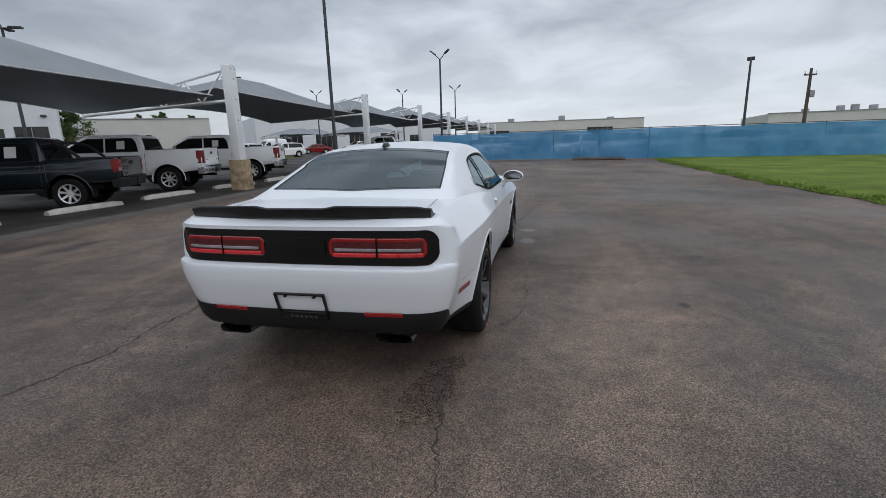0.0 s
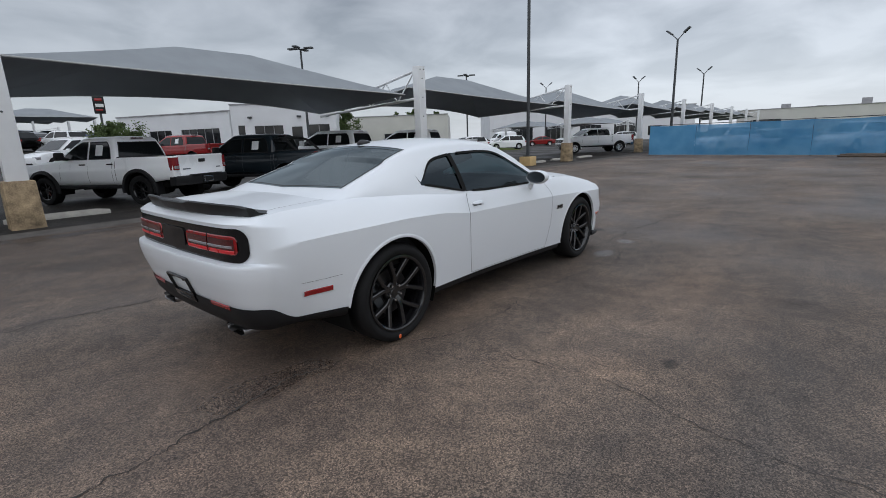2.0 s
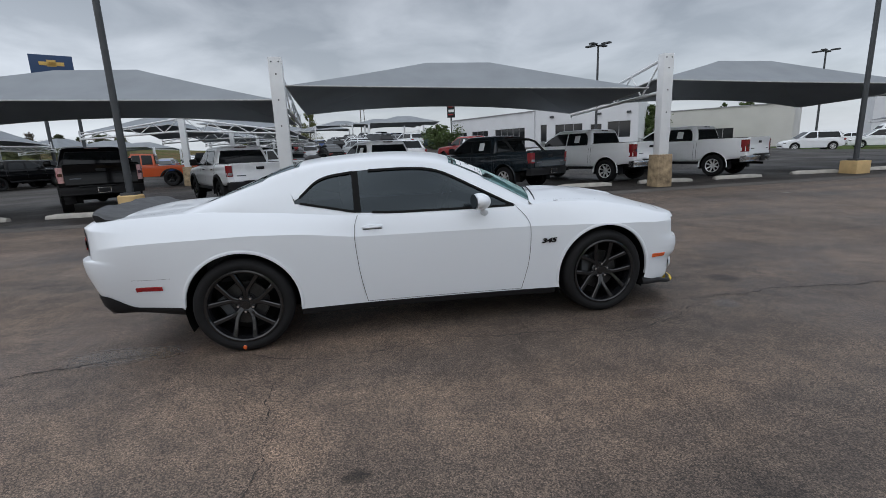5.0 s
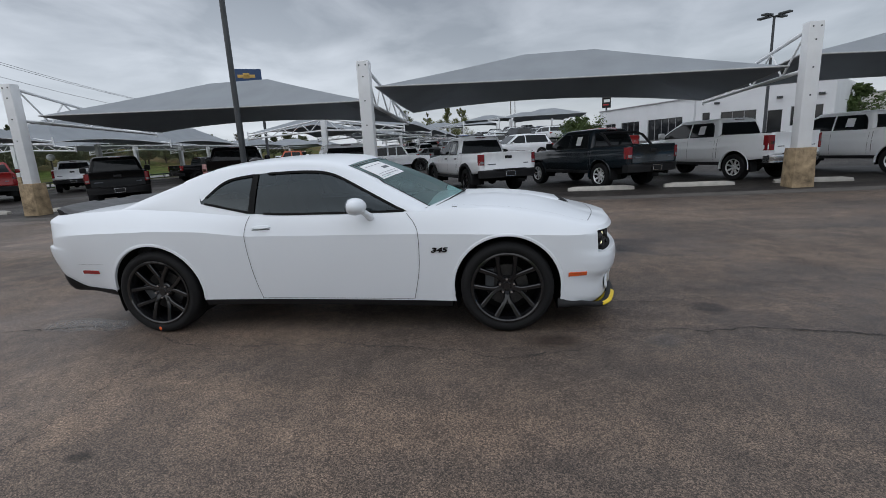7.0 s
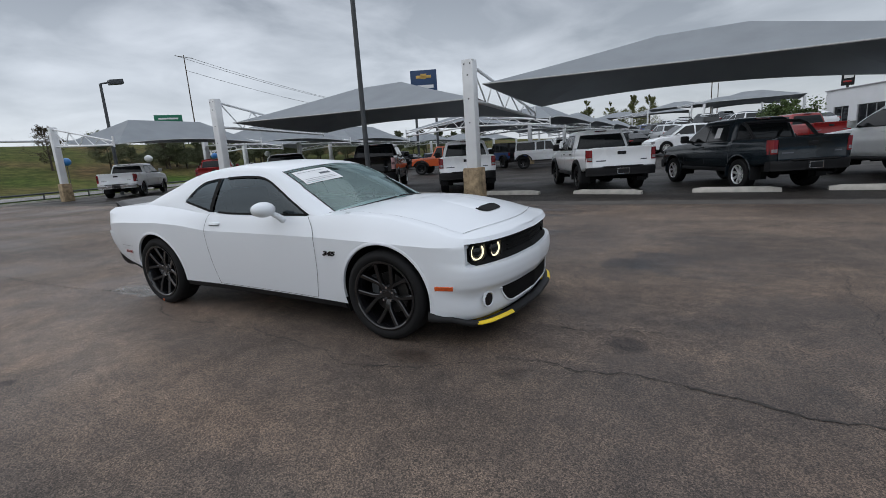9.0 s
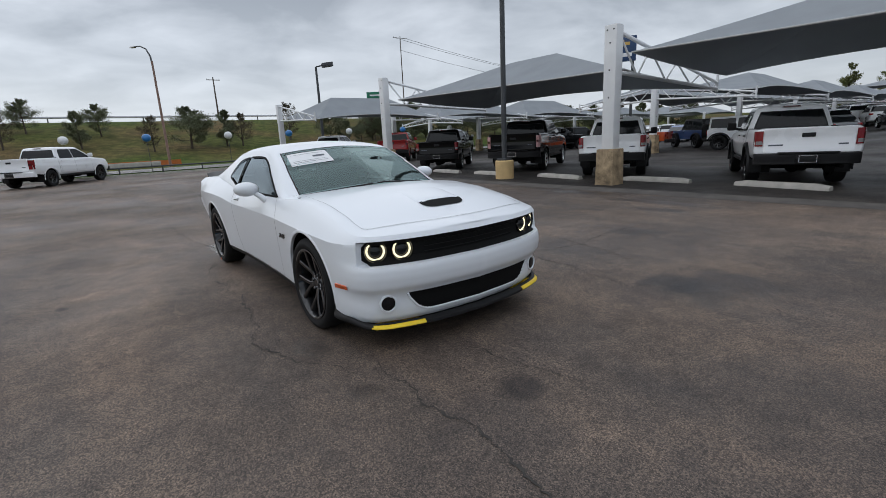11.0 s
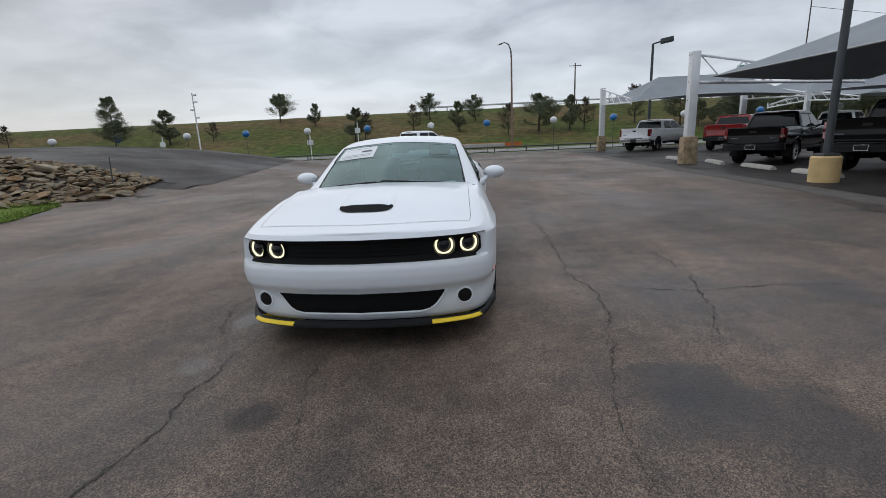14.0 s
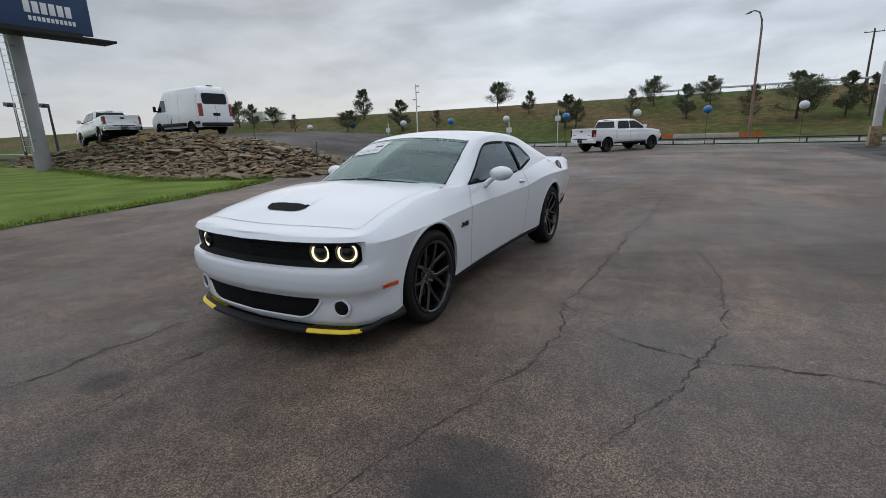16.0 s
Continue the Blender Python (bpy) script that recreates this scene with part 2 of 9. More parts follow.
def rock_mat():
    """Weathered limestone: each stone with a tint of its own, from grey-buff to rust, and lichen-dark pits."""
    m = mat("limestone", (0.2, 0.16, 0.11), 0.92, var=0.6, scale=6, bump=0.9, fine=26, spec=0.2)
    n, l = m.node_tree.nodes, m.node_tree.links
    b = n["Principled BSDF"]
    info, geo = n.new("ShaderNodeObjectInfo"), n.new("ShaderNodeNewGeometry")
    add, fr, ramp = n.new("ShaderNodeMath"), n.new("ShaderNodeMath"), n.new("ShaderNodeValToRGB")
    fr.operation = "FRACT"
    l.new(info.outputs["Random"], add.inputs[0])
    l.new(geo.outputs["Random Per Island"], add.inputs[1])
    l.new(add.outputs[0], fr.inputs[0])
    l.new(fr.outputs[0], ramp.inputs[0])
    stops = [(0.0, (0.155, 0.125, 0.085)), (0.22, (0.245, 0.205, 0.145)), (0.42, (0.21, 0.145, 0.080)), (0.58, (0.29, 0.245, 0.175)), (0.74, (0.24, 0.135, 0.062)), (0.88, (0.125, 0.090, 0.060)), (1.0, (0.26, 0.225, 0.165))]
    els = ramp.color_ramp.elements
    els[0].color, els[1].color = (*stops[0][1], 1), (*stops[-1][1], 1)
    for p, c in stops[1:-1]:
        els.new(p).color = (*c, 1)
    pit, pr = n.new("ShaderNodeTexNoise"), n.new("ShaderNodeMapRange")
    pit.inputs["Scale"].default_value, pit.inputs["Detail"].default_value, pit.inputs["Roughness"].default_value = 5.0, 6, 0.7
    l.new(geo.outputs["Position"], pit.inputs["Vector"])
    pr.inputs["From Min"].default_value, pr.inputs["From Max"].default_value = 0.32, 0.68
    pr.inputs["To Min"].default_value, pr.inputs["To Max"].default_value = 0.45, 1.4
    l.new(pit.outputs["Fac"], pr.inputs["Value"])
    mul = n.new("ShaderNodeVectorMath")
    mul.operation = "SCALE"
    l.new(ramp.outputs["Color"], mul.inputs[0])
    l.new(pr.outputs[0], mul.inputs["Scale"])
    l.new(mul.outputs[0], b.inputs["Base Color"])
    return m


DARK, DAMP, PALE = (0.40, 0.40, 0.43), (0.70, 0.70, 0.72), (1.35, 1.32, 1.28)
# stains, and broad soft areas that only darken or pale the ground
STAINS_TONES = [(-2.0, 2.88, 0.36, 0.30, (0.36, 0.37, 0.41), 0.15), (-2.24, 3.2, 0.55, 0.42, (0.55, 0.56, 0.60), 0.12), (-1.6, 2.85, 0.45, 0.3, (0.72, 0.72, 0.76), 0.05), (-3.3, 1.7, 1.3, 1.0, (0.66, 0.67, 0.70), 0.1), (0.5, -2.75, 1.5, 0.8, (0.84, 0.84, 0.86), 0.08), (2.26, -1.0, 0.34, 0.22, PALE, 0), (1.22, -3.1, 0.17, 0.28, PALE, 0),
          (2.5, 0.8, 0.7, 1.1, (1.22, 1.2, 1.18), 0), (0.42, 3.18, 0.15, 0.15, DARK, 0), (0.72, -2.4, 0.16, 0.40, (0.8, 0.8, 0.82), 0.75), (1.12, 1.85, 0.12, 0.20, DAMP, 0.3), (1.10, 2.62, 0.13, 0.15, DAMP, 0.3),
          ]
# the first three only darken broad areas ahead of the car
STAINS_TONES += [(-0.4, 4.4, 0.9, 0.7, (0.78, 0.78, 0.80), 0.1), (1.5, 3.7, 1.2, 1.0, (0.74, 0.74, 0.76), 0.1), (-2.6, 3.9, 1.2, 0.9, (0.74, 0.75, 0.78), 0.1), (2.55, -0.72, 0.06, 0.09, (0.3, 0.3, 0.3), 0), (-4.6, -3.0, 2.2, 3.0, DAMP, 0.1), (4.6, 7.5, 2.5, 2.0, DAMP, 0.1), (-3.0, -8.0, 2.0, 2.4, PALE, 0)]
STREAK = (0.60, 0.61, 0.66)
STAINS_TONES += [(-7.2, -2.2, 0.28, 1.5, STREAK, 0.2), (-6.6, 0.3, 0.30, 1.2, STREAK, 0.2), (-5.8, 0.8, 0.22, 0.6, STREAK, 0.15), (-3.9, 1.3, 0.35, 0.45, STREAK, 0.15)]
M = dict(
    white_paint=mat("white_paint", (0.76, 0.79, 0.825), 0.32, var=0.004, scale=3, coat=0.5, rvar=0.0),
    black_gloss=mat("black_gloss", (0.005, 0.005, 0.006), 0.10, var=0.2, scale=5, coat=0.2, rvar=0.04, spec=0.4),
    black_plastic=mat("black_plastic", (0.010, 0.010, 0.011), 0.55, var=0.2, scale=6, bump=0.05, spec=0.3),
    black_deep=mat("black_deep", (0.006, 0.006, 0.006), 0.8, var=0.2, spec=0.2),
    spoiler_black=mat("spoiler_black", (0.011, 0.011, 0.012), 0.4, var=0.3, scale=14, coat=0.12, rvar=0.12, spec=0.35),
    rubber=mat("rubber", (0.008, 0.008, 0.0085), 0.75, var=0.25, scale=12, bump=0.1, spec=0.28),
    rim_black=mat("rim_black", (0.007, 0.007, 0.008), 0.16, var=0.15, scale=8, coat=0.45, rvar=0.04, spec=0.5),
    rim_alloy=mat("rim_alloy", (0.88, 0.89, 0.90), 0.30, metal=0.6, var=0.2, scale=10),
    # exhaust tip metal, an even steel darker than the plain one
    tip_steel=mat("exhaust_tip_steel", (0.22, 0.22, 0.225), 0.28, metal=1.0, var=0.3, scale=12),
    steel=mat("steel", (0.55, 0.55, 0.56), 0.25, metal=1.0, var=0.12, scale=12),
    disc_steel=mat("disc_steel", (0.06, 0.06, 0.06), 0.4, metal=0.9, var=0.2, scale=30),
    red_lamp=mat("red_lamp", (0.28, 0.008, 0.010), 0.14, var=0.15, scale=30, coat=0.5),
    bright_red=mat("bright_red_band", (0.62, 0.022, 0.028), 0.3, var=0.1, scale=30, coat=0.2),
    pale_lamp=mat("pale_red_lens", (0.55, 0.30, 0.30), 0.15, var=0.2, scale=30, coat=1.0),
    truck_lamp=mat("deep_red_lens", (0.20, 0.006, 0.009), 0.2, var=0.2, scale=20, coat=0.4),
    lamp_smoke=mat("smoked_red_lens", (0.075, 0.004, 0.006), 0.12, var=0.2, scale=30, coat=1.0),
    clear_lamp=mat("clear_lamp", (0.24, 0.23, 0.24), 0.15, var=0.2, scale=40, coat=1.0),
    orange_lamp=mat("orange_lamp", (0.62, 0.10, 0.02), 0.2, var=0.15, scale=30, coat=0.8),
    yellow=mat("yellow_plastic", (0.85, 0.60, 0.02), 0.4, var=0.08, scale=9),
    halo=glow_mat("halo", (1.0, 0.91, 0.62), 0.95),
    paper=mat("paper", (0.78, 0.79, 0.80), 0.8, var=0.03, scale=30),
    ink=mat("ink", (0.12, 0.13, 0.15), 0.8, var=0.1),
    gap=mat("panel_gap", (0.09, 0.09, 0.095), 0.9, var=0.1),
    interior=mat("interior_cloth", (0.02, 0.021, 0.023), 0.85, var=0.25, scale=20, bump=0.1),
    glass_front=glass_mat("windscreen_glass", (0.66, 0.95, 0.92), 0.72, 0.02, 1.95, (0.78, 1.0, 0.98)),
    glass_dark=glass_mat("tinted_glass", (0.8, 0.9, 1.0), 0.10, 0.02, 1.62, (0.80, 0.93, 1.0)),
    glass_rear=glass_mat("rear_screen_glass", (0.75, 0.95, 1.0), 0.22, 0.03, 1.72, (0.85, 0.96, 1.0)),
    glass_car=mat("dark_car_glass", (0.008, 0.010, 0.011), 0.08, var=0.1, scale=3, coat=0.0, rvar=0.02, spec=0.36),
    mirror=mat("mirror_glass", (0.22, 0.225, 0.235), 0.03, metal=1.0, var=0.02, rvar=0.01),
    post_white=mat("white_painted_steel", (0.74, 0.75, 0.76), 0.45, var=0.06, scale=2.5, bump=0.05),
    pole_grey=mat("galvanised_pole", (0.055, 0.06, 0.065), 0.5, metal=0.2, var=0.2, scale=4),
    pole_brown=mat("rusty_pole", (0.24, 0.15, 0.12), 0.7, var=0.25, scale=4),
    pole_wood=mat("weathered_pole", (0.09, 0.07, 0.055), 0.85, var=0.3, scale=6, bump=0.2),
    concrete=mat("concrete", (0.42, 0.40, 0.36), 0.85, var=0.2, scale=5, bump=0.25, fine=60, per_object=0.12),
    concrete_tan=mat("stained_tan_concrete", (0.33, 0.245, 0.15), 0.85, var=0.6, scale=4.5, bump=0.25, fine=40),
    concrete_yellow=mat("yellow_painted_concrete", (0.60, 0.42, 0.20), 0.75, var=0.12, scale=5, bump=0.2),
    fabric=shade_cloth(mat("canopy_fabric", (0.285, 0.305, 0.325), 0.9, var=0.08, scale=1.2, bump=0.12, fine=300, spec=0.1), 0.10),
    fabric_hem=mat("canopy_hem", (0.5, 0.5, 0.5), 0.9, var=0.1, spec=0.1),
    asphalt=asphalt_mat("asphalt", (0.0965, 0.0765, 0.0625), (0.139, 0.1115, 0.0925), (1.15, 1.06, 0.98), STAINS_TONES),
    asphalt_dark=asphalt_mat("dark_asphalt", (0.032, 0.029, 0.0275), (0.050, 0.045, 0.041), (1.05, 1.02, 1.0), (), 0.2),
    road=asphalt_mat("pale_road", (0.17, 0.17, 0.17), (0.25, 0.25, 0.24), (1.05, 1.02, 1.0)),
    crack=mat("crack_fill", (0.042, 0.037, 0.033), 0.85, var=0.35, scale=20, bump=0.3),
    seam=mat("worn_seam", (0.088, 0.078, 0.070), 0.9, var=0.3, scale=3, bump=0.4, fine=80),
    stain=mat("oil_stain", (0.040, 0.038, 0.038), 0.6, var=0.3, scale=5, bump=0.2),
    grass=mat("grass_ground", (0.120, 0.168, 0.030), 0.95, var=0.38, scale=0.7, bump=0.5, fine=25, spec=0.1),
    blade=mat("grass_blade", (0.128, 0.190, 0.034), 0.8, var=0.35, scale=0.9, spec=0.2),
    dry_grass=None,
    rock=rock_mat(),
    soil=mat("dark_soil", (0.05, 0.04, 0.032), 0.95, var=0.3, scale=3, bump=0.4),
    screen=None,
    wall_white=mat("white_wall_panel", (0.70, 0.71, 0.73), 0.7, var=0.05, scale=0.5, bump=0.05),
    wall_beige=mat("beige_wall_panel", (0.58, 0.57, 0.54), 0.75, var=0.06, scale=0.4),
    roof_grey=mat("roof_grey", (0.3, 0.3, 0.31), 0.8, var=0.12, scale=1),
    window_dark=mat("window_dark", (0.018, 0.02, 0.023), 0.08, var=0.3, scale=0.8, rvar=0.03),
    blue_sign=mat("blue_sign", (0.014, 0.045, 0.12), 0.5, var=0.08, scale=1.5),
    gold=mat("gold_letter", (0.6, 0.38, 0.1), 0.5, var=0.1),
    white_letter=mat("white_letter", (0.75, 0.75, 0.76), 0.6, var=0.03),
    ball_blue=mat("blue_ball", (0.02, 0.16, 0.42), 0.35, var=0.1, scale=4, coat=0.3),
    ball_white=mat("white_ball", (0.66, 0.67, 0.68), 0.4, var=0.06, scale=4, coat=0.3),
    green_sign=mat("green_sign", (0.01, 0.16, 0.09), 0.5, var=0.08),
    bark=mat("bark", (0.07, 0.055, 0.043), 0.95, var=0.35, scale=9, bump=0.6),
    leaf=mat("leaf", (0.135, 0.150, 0.090), 0.75, var=0.5, scale=1.6, spec=0.2),
    # yellow-green, and lightened: light on the far crowns is put into the colour
    leaf_lit=mat("lit_leaf", (0.155, 0.165, 0.070), 0.75, var=0.5, scale=0.5, spec=0.2),
    leaf_lush=mat("lush_leaf", (0.082, 0.118, 0.042), 0.7, var=0.65, scale=0.8, spec=0.2),
    twig=mat("bare_twig", (0.095, 0.080, 0.058), 0.95, var=0.3, scale=6, spec=0.1),
    orange_mesh=mat("orange_barrier", (0.50, 0.14, 0.03), 0.7, var=0.2, scale=3),
    white_van=mat("van_white", (0.885, 0.90, 0.915), 0.3, var=0.02, scale=2, coat=0.6),
)
PAINT = dict(
    white=M["white_van"],
    silver=mat("silver_paint", (0.75, 0.775, 0.80), 0.3, metal=0.05, var=0.04, scale=2, coat=1.0),
    slate=mat("slate_paint", (0.011, 0.017, 0.022), 0.16, var=0.15, scale=2, coat=0.3, rvar=0.02, spec=0.35),
    black=mat("black_paint", (0.003, 0.003, 0.0035), 0.10, var=0.15, scale=2, coat=0.0, rvar=0.02, spec=0.24),
    red=mat("red_paint", (0.24, 0.010, 0.010), 0.2, var=0.08, scale=2, coat=0.4),
    orange=mat("orange_paint", (0.62, 0.10, 0.025), 0.3, var=0.06, scale=2, coat=1.0),
    blue=mat("blue_paint", (0.015, 0.06, 0.22), 0.3, var=0.08, scale=2, coat=1.0),
    grey=mat("grey_paint", (0.16, 0.17, 0.18), 0.3, metal=0.3, var=0.08, scale=2, coat=1.0),
)


def screen_mat():
    """Blue woven privacy screen: thin cloth that lets some of what is behind it through."""
    m = bpy.data.materials.new("blue_screen_cloth")
    m.use_nodes = True
    n, l = m.node_tree.nodes, m.node_tree.links
    b, out = n["Principled BSDF"], n["Material Output"]
    tc, a = n.new("ShaderNodeTexCoord"), n.new("ShaderNodeTexNoise")
    a.inputs["Scale"].default_value, a.inputs["Detail"].default_value = 0.8, 6
    l.new(tc.outputs["Object"], a.inputs["Vector"])
    r = n.new("ShaderNodeValToRGB")
    r.color_ramp.elements[0].position, r.color_ramp.elements[0].color = 0.3, (0.055, 0.215, 0.41, 1)
    r.color_ramp.elements[1].position, r.color_ramp.elements[1].color = 0.75, (0.14, 0.35, 0.56, 1)
    l.new(a.outputs["Fac"], r.inputs[0])
    l.new(r.outputs["Color"], b.inputs["Base Color"])
    b.inputs["Roughness"].default_value, b.inputs["Specular IOR Level"].default_value = 0.8, 0.1
    tr, mix = n.new("ShaderNodeBsdfTransparent"), n.new("ShaderNodeMixShader")
    tr.inputs["Color"].default_value = (0.75, 0.88, 1.0, 1)
    info, mr = n.new("ShaderNodeObjectInfo"), n.new("ShaderNodeMapRange")
    mr.inputs["To Min"].default_value, mr.inputs["To Max"].default_value = 0.04, 0.15
    l.new(info.outputs["Random"], mr.inputs["Value"])
    l.new(mr.outputs[0], mix.inputs[0])
    l.new(b.outputs[0], mix.inputs[1])
    l.new(tr.outputs[0], mix.inputs[2])
    l.new(mix.outputs[0], out.inputs["Surface"])
    return m


M["screen"] = screen_mat()


def slope_mat():
    """Rough roadside grass: green with wide tawny patches."""
    m = bpy.data.materials.new("embankment_grass")
    m.use_nodes = True
    n, l = m.node_tree.nodes, m.node_tree.links
    b = n["Principled BSDF"]
    tc = n.new("ShaderNodeTexCoord")
    cols = []
    for scale, lo, hi in ((0.07, (0.070, 0.088, 0.026), (0.135, 0.098, 0.055)), (1.1, (0.72, 0.74, 0.70), (1.25, 1.2, 1.15)), (9.0, (0.7, 0.7, 0.7), (1.3, 1.3, 1.25))):
        t, r = n.new("ShaderNodeTexNoise"), n.new("ShaderNodeValToRGB")
        t.inputs["Scale"].default_value, t.inputs["Detail"].default_value = scale, 6
        l.new(tc.outputs["Object"], t.inputs["Vector"])
        r.color_ramp.elements[0].position, r.color_ramp.elements[0].color = 0.42, (*lo, 1)
        r.color_ramp.elements[1].position, r.color_ramp.elements[1].color = 0.62, (*hi, 1)
        l.new(t.outputs["Fac"], r.inputs[0])
        cols.append(r.outputs["Color"])
    out = cols[0]
    for c in cols[1:]:
        x = n.new("ShaderNodeMix")
        x.data_type, x.blend_type = "RGBA", "MULTIPLY"
        x.inputs["Factor"].default_value = 1.0
        l.new(out, x.inputs["A"])
        l.new(c, x.inputs["B"])
        out = x.outputs["Result"]
    # greener by the road and under the crest, tawny between
    sep, warp, bend, band, mx = n.new("ShaderNodeSeparateXYZ"), n.new("ShaderNodeTexNoise"), n.new("ShaderNodeMath"), n.new("ShaderNodeValToRGB"), n.new("ShaderNodeMix")
    l.new(tc.outputs["Object"], sep.inputs[0])
    warp.inputs["Scale"].default_value, warp.inputs["Detail"].default_value = 0.11, 5
    l.new(tc.outputs["Object"], warp.inputs["Vector"])
    bend.operation = "MULTIPLY_ADD"
    bend.inputs[1].default_value = 26.0
    l.new(warp.outputs["Fac"], bend.inputs[0])
    l.new(sep.outputs["Y"], bend.inputs[2])
    mr = n.new("ShaderNodeMapRange")
    mr.inputs["From Min"].default_value, mr.inputs["From Max"].default_value = -73.0, -31.0
    l.new(bend.outputs[0], mr.inputs["Value"])
    band.color_ramp.elements[0].position, band.color_ramp.elements[0].color = 0.05, (0.78, 1.06, 0.62, 1)
    band.color_ramp.elements[1].position, band.color_ramp.elements[1].color = 0.95, (0.72, 1.14, 0.55, 1)
    for at, c in ((0.32, (1.16, 1.0, 0.98, 1)), (0.66, (1.08, 1.02, 0.92, 1))):
        band.color_ramp.elements.new(at).color = c
    l.new(mr.outputs[0], band.inputs[0])
    mx.data_type, mx.blend_type = "RGBA", "MULTIPLY"
    mx.inputs["Factor"].default_value = 0.9
    l.new(out, mx.inputs["A"])
    l.new(band.outputs["Color"], mx.inputs["B"])
    out = mx.outputs["Result"]
    l.new(out, b.inputs["Base Color"])
    b.inputs["Roughness"].default_value, b.inputs["Specular IOR Level"].default_value = 0.95, 0.1
    return m


M["dry_grass"] = slope_mat()


# ---- mesh helpers ----
def to_mesh(name, bm, material, smooth=True, sharp=40):
    me = bpy.data.meshes.new(name)
    bm.normal_update()
    if smooth:
        for f in bm.faces:
            f.smooth = True
        for e in bm.edges:
            if len(e.link_faces) == 2 and e.calc_face_angle(0) > radians(sharp):
                e.smooth = False
    bm.to_mesh(me)
    bm.free()
    me.materials.append(material)
    return me


def part(name, bm, material, parent, label="", smooth=True, sharp=40):
    """Links a bmesh, or a finished mesh, as one mesh object under a thing or a part."""
    me = bm if isinstance(bm, bpy.types.Mesh) else to_mesh(name, bm, material, smooth, sharp)
    ob = new(name, me)
    ob.parent = parent
    if label:
        ob["label"] = label
    return ob


def single(name, bm, material, label, category, group="", kind="", m=None, smooth=True, sharp=40):
    """A thing that is one mesh."""
    ob = new(name, to_mesh(name, bm, material, smooth, sharp))
    if m is not None:
        ob.matrix_world = m
    return tagged(ob, label, category, group, kind)


def thing(name, label, category, m=None, group="", kind=""):
    ob = new(name)
    ob.empty_display_size = 0.2
    if m is not None:
        ob.matrix_world = m
    return tagged(ob, label, category, group, kind)


def grid(bm, rows, closed_u=False, closed_v=False, flip=False):
    """A sheet through rows of points."""
    vs = [[bm.verts.new(p) for p in row] for row in rows]
    nu, nv = len(vs), len(vs[0])
    for i in range(nu if closed_u else nu - 1):
        for j in range(nv if closed_v else nv - 1):
            q = [vs[i][j], vs[(i + 1) % nu][j], vs[(i + 1) % nu][(j + 1) % nv], vs[i][(j + 1) % nv]]
            bm.faces.new(q[::-1] if flip else q)
    return vs


def box(bm, c, s, m=None, bev=0.0):
    """A box of size s round c, turned by m, with its edges broken by bev."""
    t = Matrix.Translation(c) @ (m or Matrix.Identity(4)) @ Matrix.Diagonal((*s, 1))
    g = bmesh.ops.create_cube(bm, size=1, matrix=t)
    if bev:
        es = list({e for v in g["verts"] for e in v.link_edges})
        bmesh.ops.bevel(bm, geom=es, offset=bev, segments=2, affect="EDGES", profile=0.6)


def tube(bm, a, b, r0, r1=None, seg=10, caps=True):
    """A straight, tapered bar from a to b."""
    a, b = Vector(a), Vector(b)
    d = b - a
    q = d.to_track_quat("Z", "Y").to_matrix().to_4x4()
    m = Matrix.Translation((a + b) / 2) @ q
    bmesh.ops.create_cone(bm, cap_ends=caps, segments=seg, radius1=r0, radius2=r0 if r1 is None else r1, depth=d.length, matrix=m)


def pipe(bm, pts, r, seg=8):
    """A bent bar through points."""
    pts = [Vector(p) for p in pts]
    rings = []
    for i, p in enumerate(pts):
        d = (pts[min(i + 1, len(pts) - 1)] - pts[max(i - 1, 0)]).normalized()
        u = d.orthogonal().normalized() if i == 0 else (u - d * u.dot(d)).normalized()
        v = d.cross(u)
        rr = r[i] if isinstance(r, (list, tuple)) else r
        rings.append([p + (u * math.cos(k * 2 * math.pi / seg) + v * math.sin(k * 2 * math.pi / seg)) * rr for k in range(seg)])
    vs = grid(bm, rings, closed_v=True)
    bm.faces.new(vs[0][::-1])
    bm.faces.new(vs[-1])


def lathe(bm, profile, seg=32, m=None):
    """Turns (radius, height) points round z; m moves the result."""
    m = m or Matrix.Identity(4)
    rows = [[m @ Vector((r * math.cos(k * 2 * math.pi / seg), r * math.sin(k * 2 * math.pi / seg), h)) for k in range(seg)] for r, h in profile]
    grid(bm, rows, closed_v=True)


def prism(bm, outline_yz, half, bev=0.02, lean=None):
    """A side outline (y, z) drawn out to both sides by half; lean(y, z) scales the half width."""
    left = [bm.verts.new((-half * (lean(y, z) if lean else 1), y, z)) for y, z in outline_yz]
    right = [bm.verts.new((half * (lean(y, z) if lean else 1), y, z)) for y, z in outline_yz]
    n = len(outline_yz)
    f1, f2 = bm.faces.new(left), bm.faces.new(right[::-1])
    for i in range(n):
        bm.faces.new((left[i], right[i], right[(i + 1) % n], left[(i + 1) % n])[::-1])
    bmesh.ops.recalc_face_normals(bm, faces=bm.faces[:])
    if bev:
        bmesh.ops.bevel(bm, geom=list(set(f1.edges) | set(f2.edges)), offset=bev, segments=2, affect="EDGES", profile=0.6)


def arc(cy, cz, r, a0, a1, n=9):
    return [(cy + r * math.cos(radians(a0 + (a1 - a0) * k / (n - 1))), cz + r * math.sin(radians(a0 + (a1 - a0) * k / (n - 1)))) for k in range(n)]


def smooth01(a, b, x):
    t = np.clip((np.asarray(x, float) - a) / (b - a), 0, 1)
    return t * t * (3 - 2 * t)


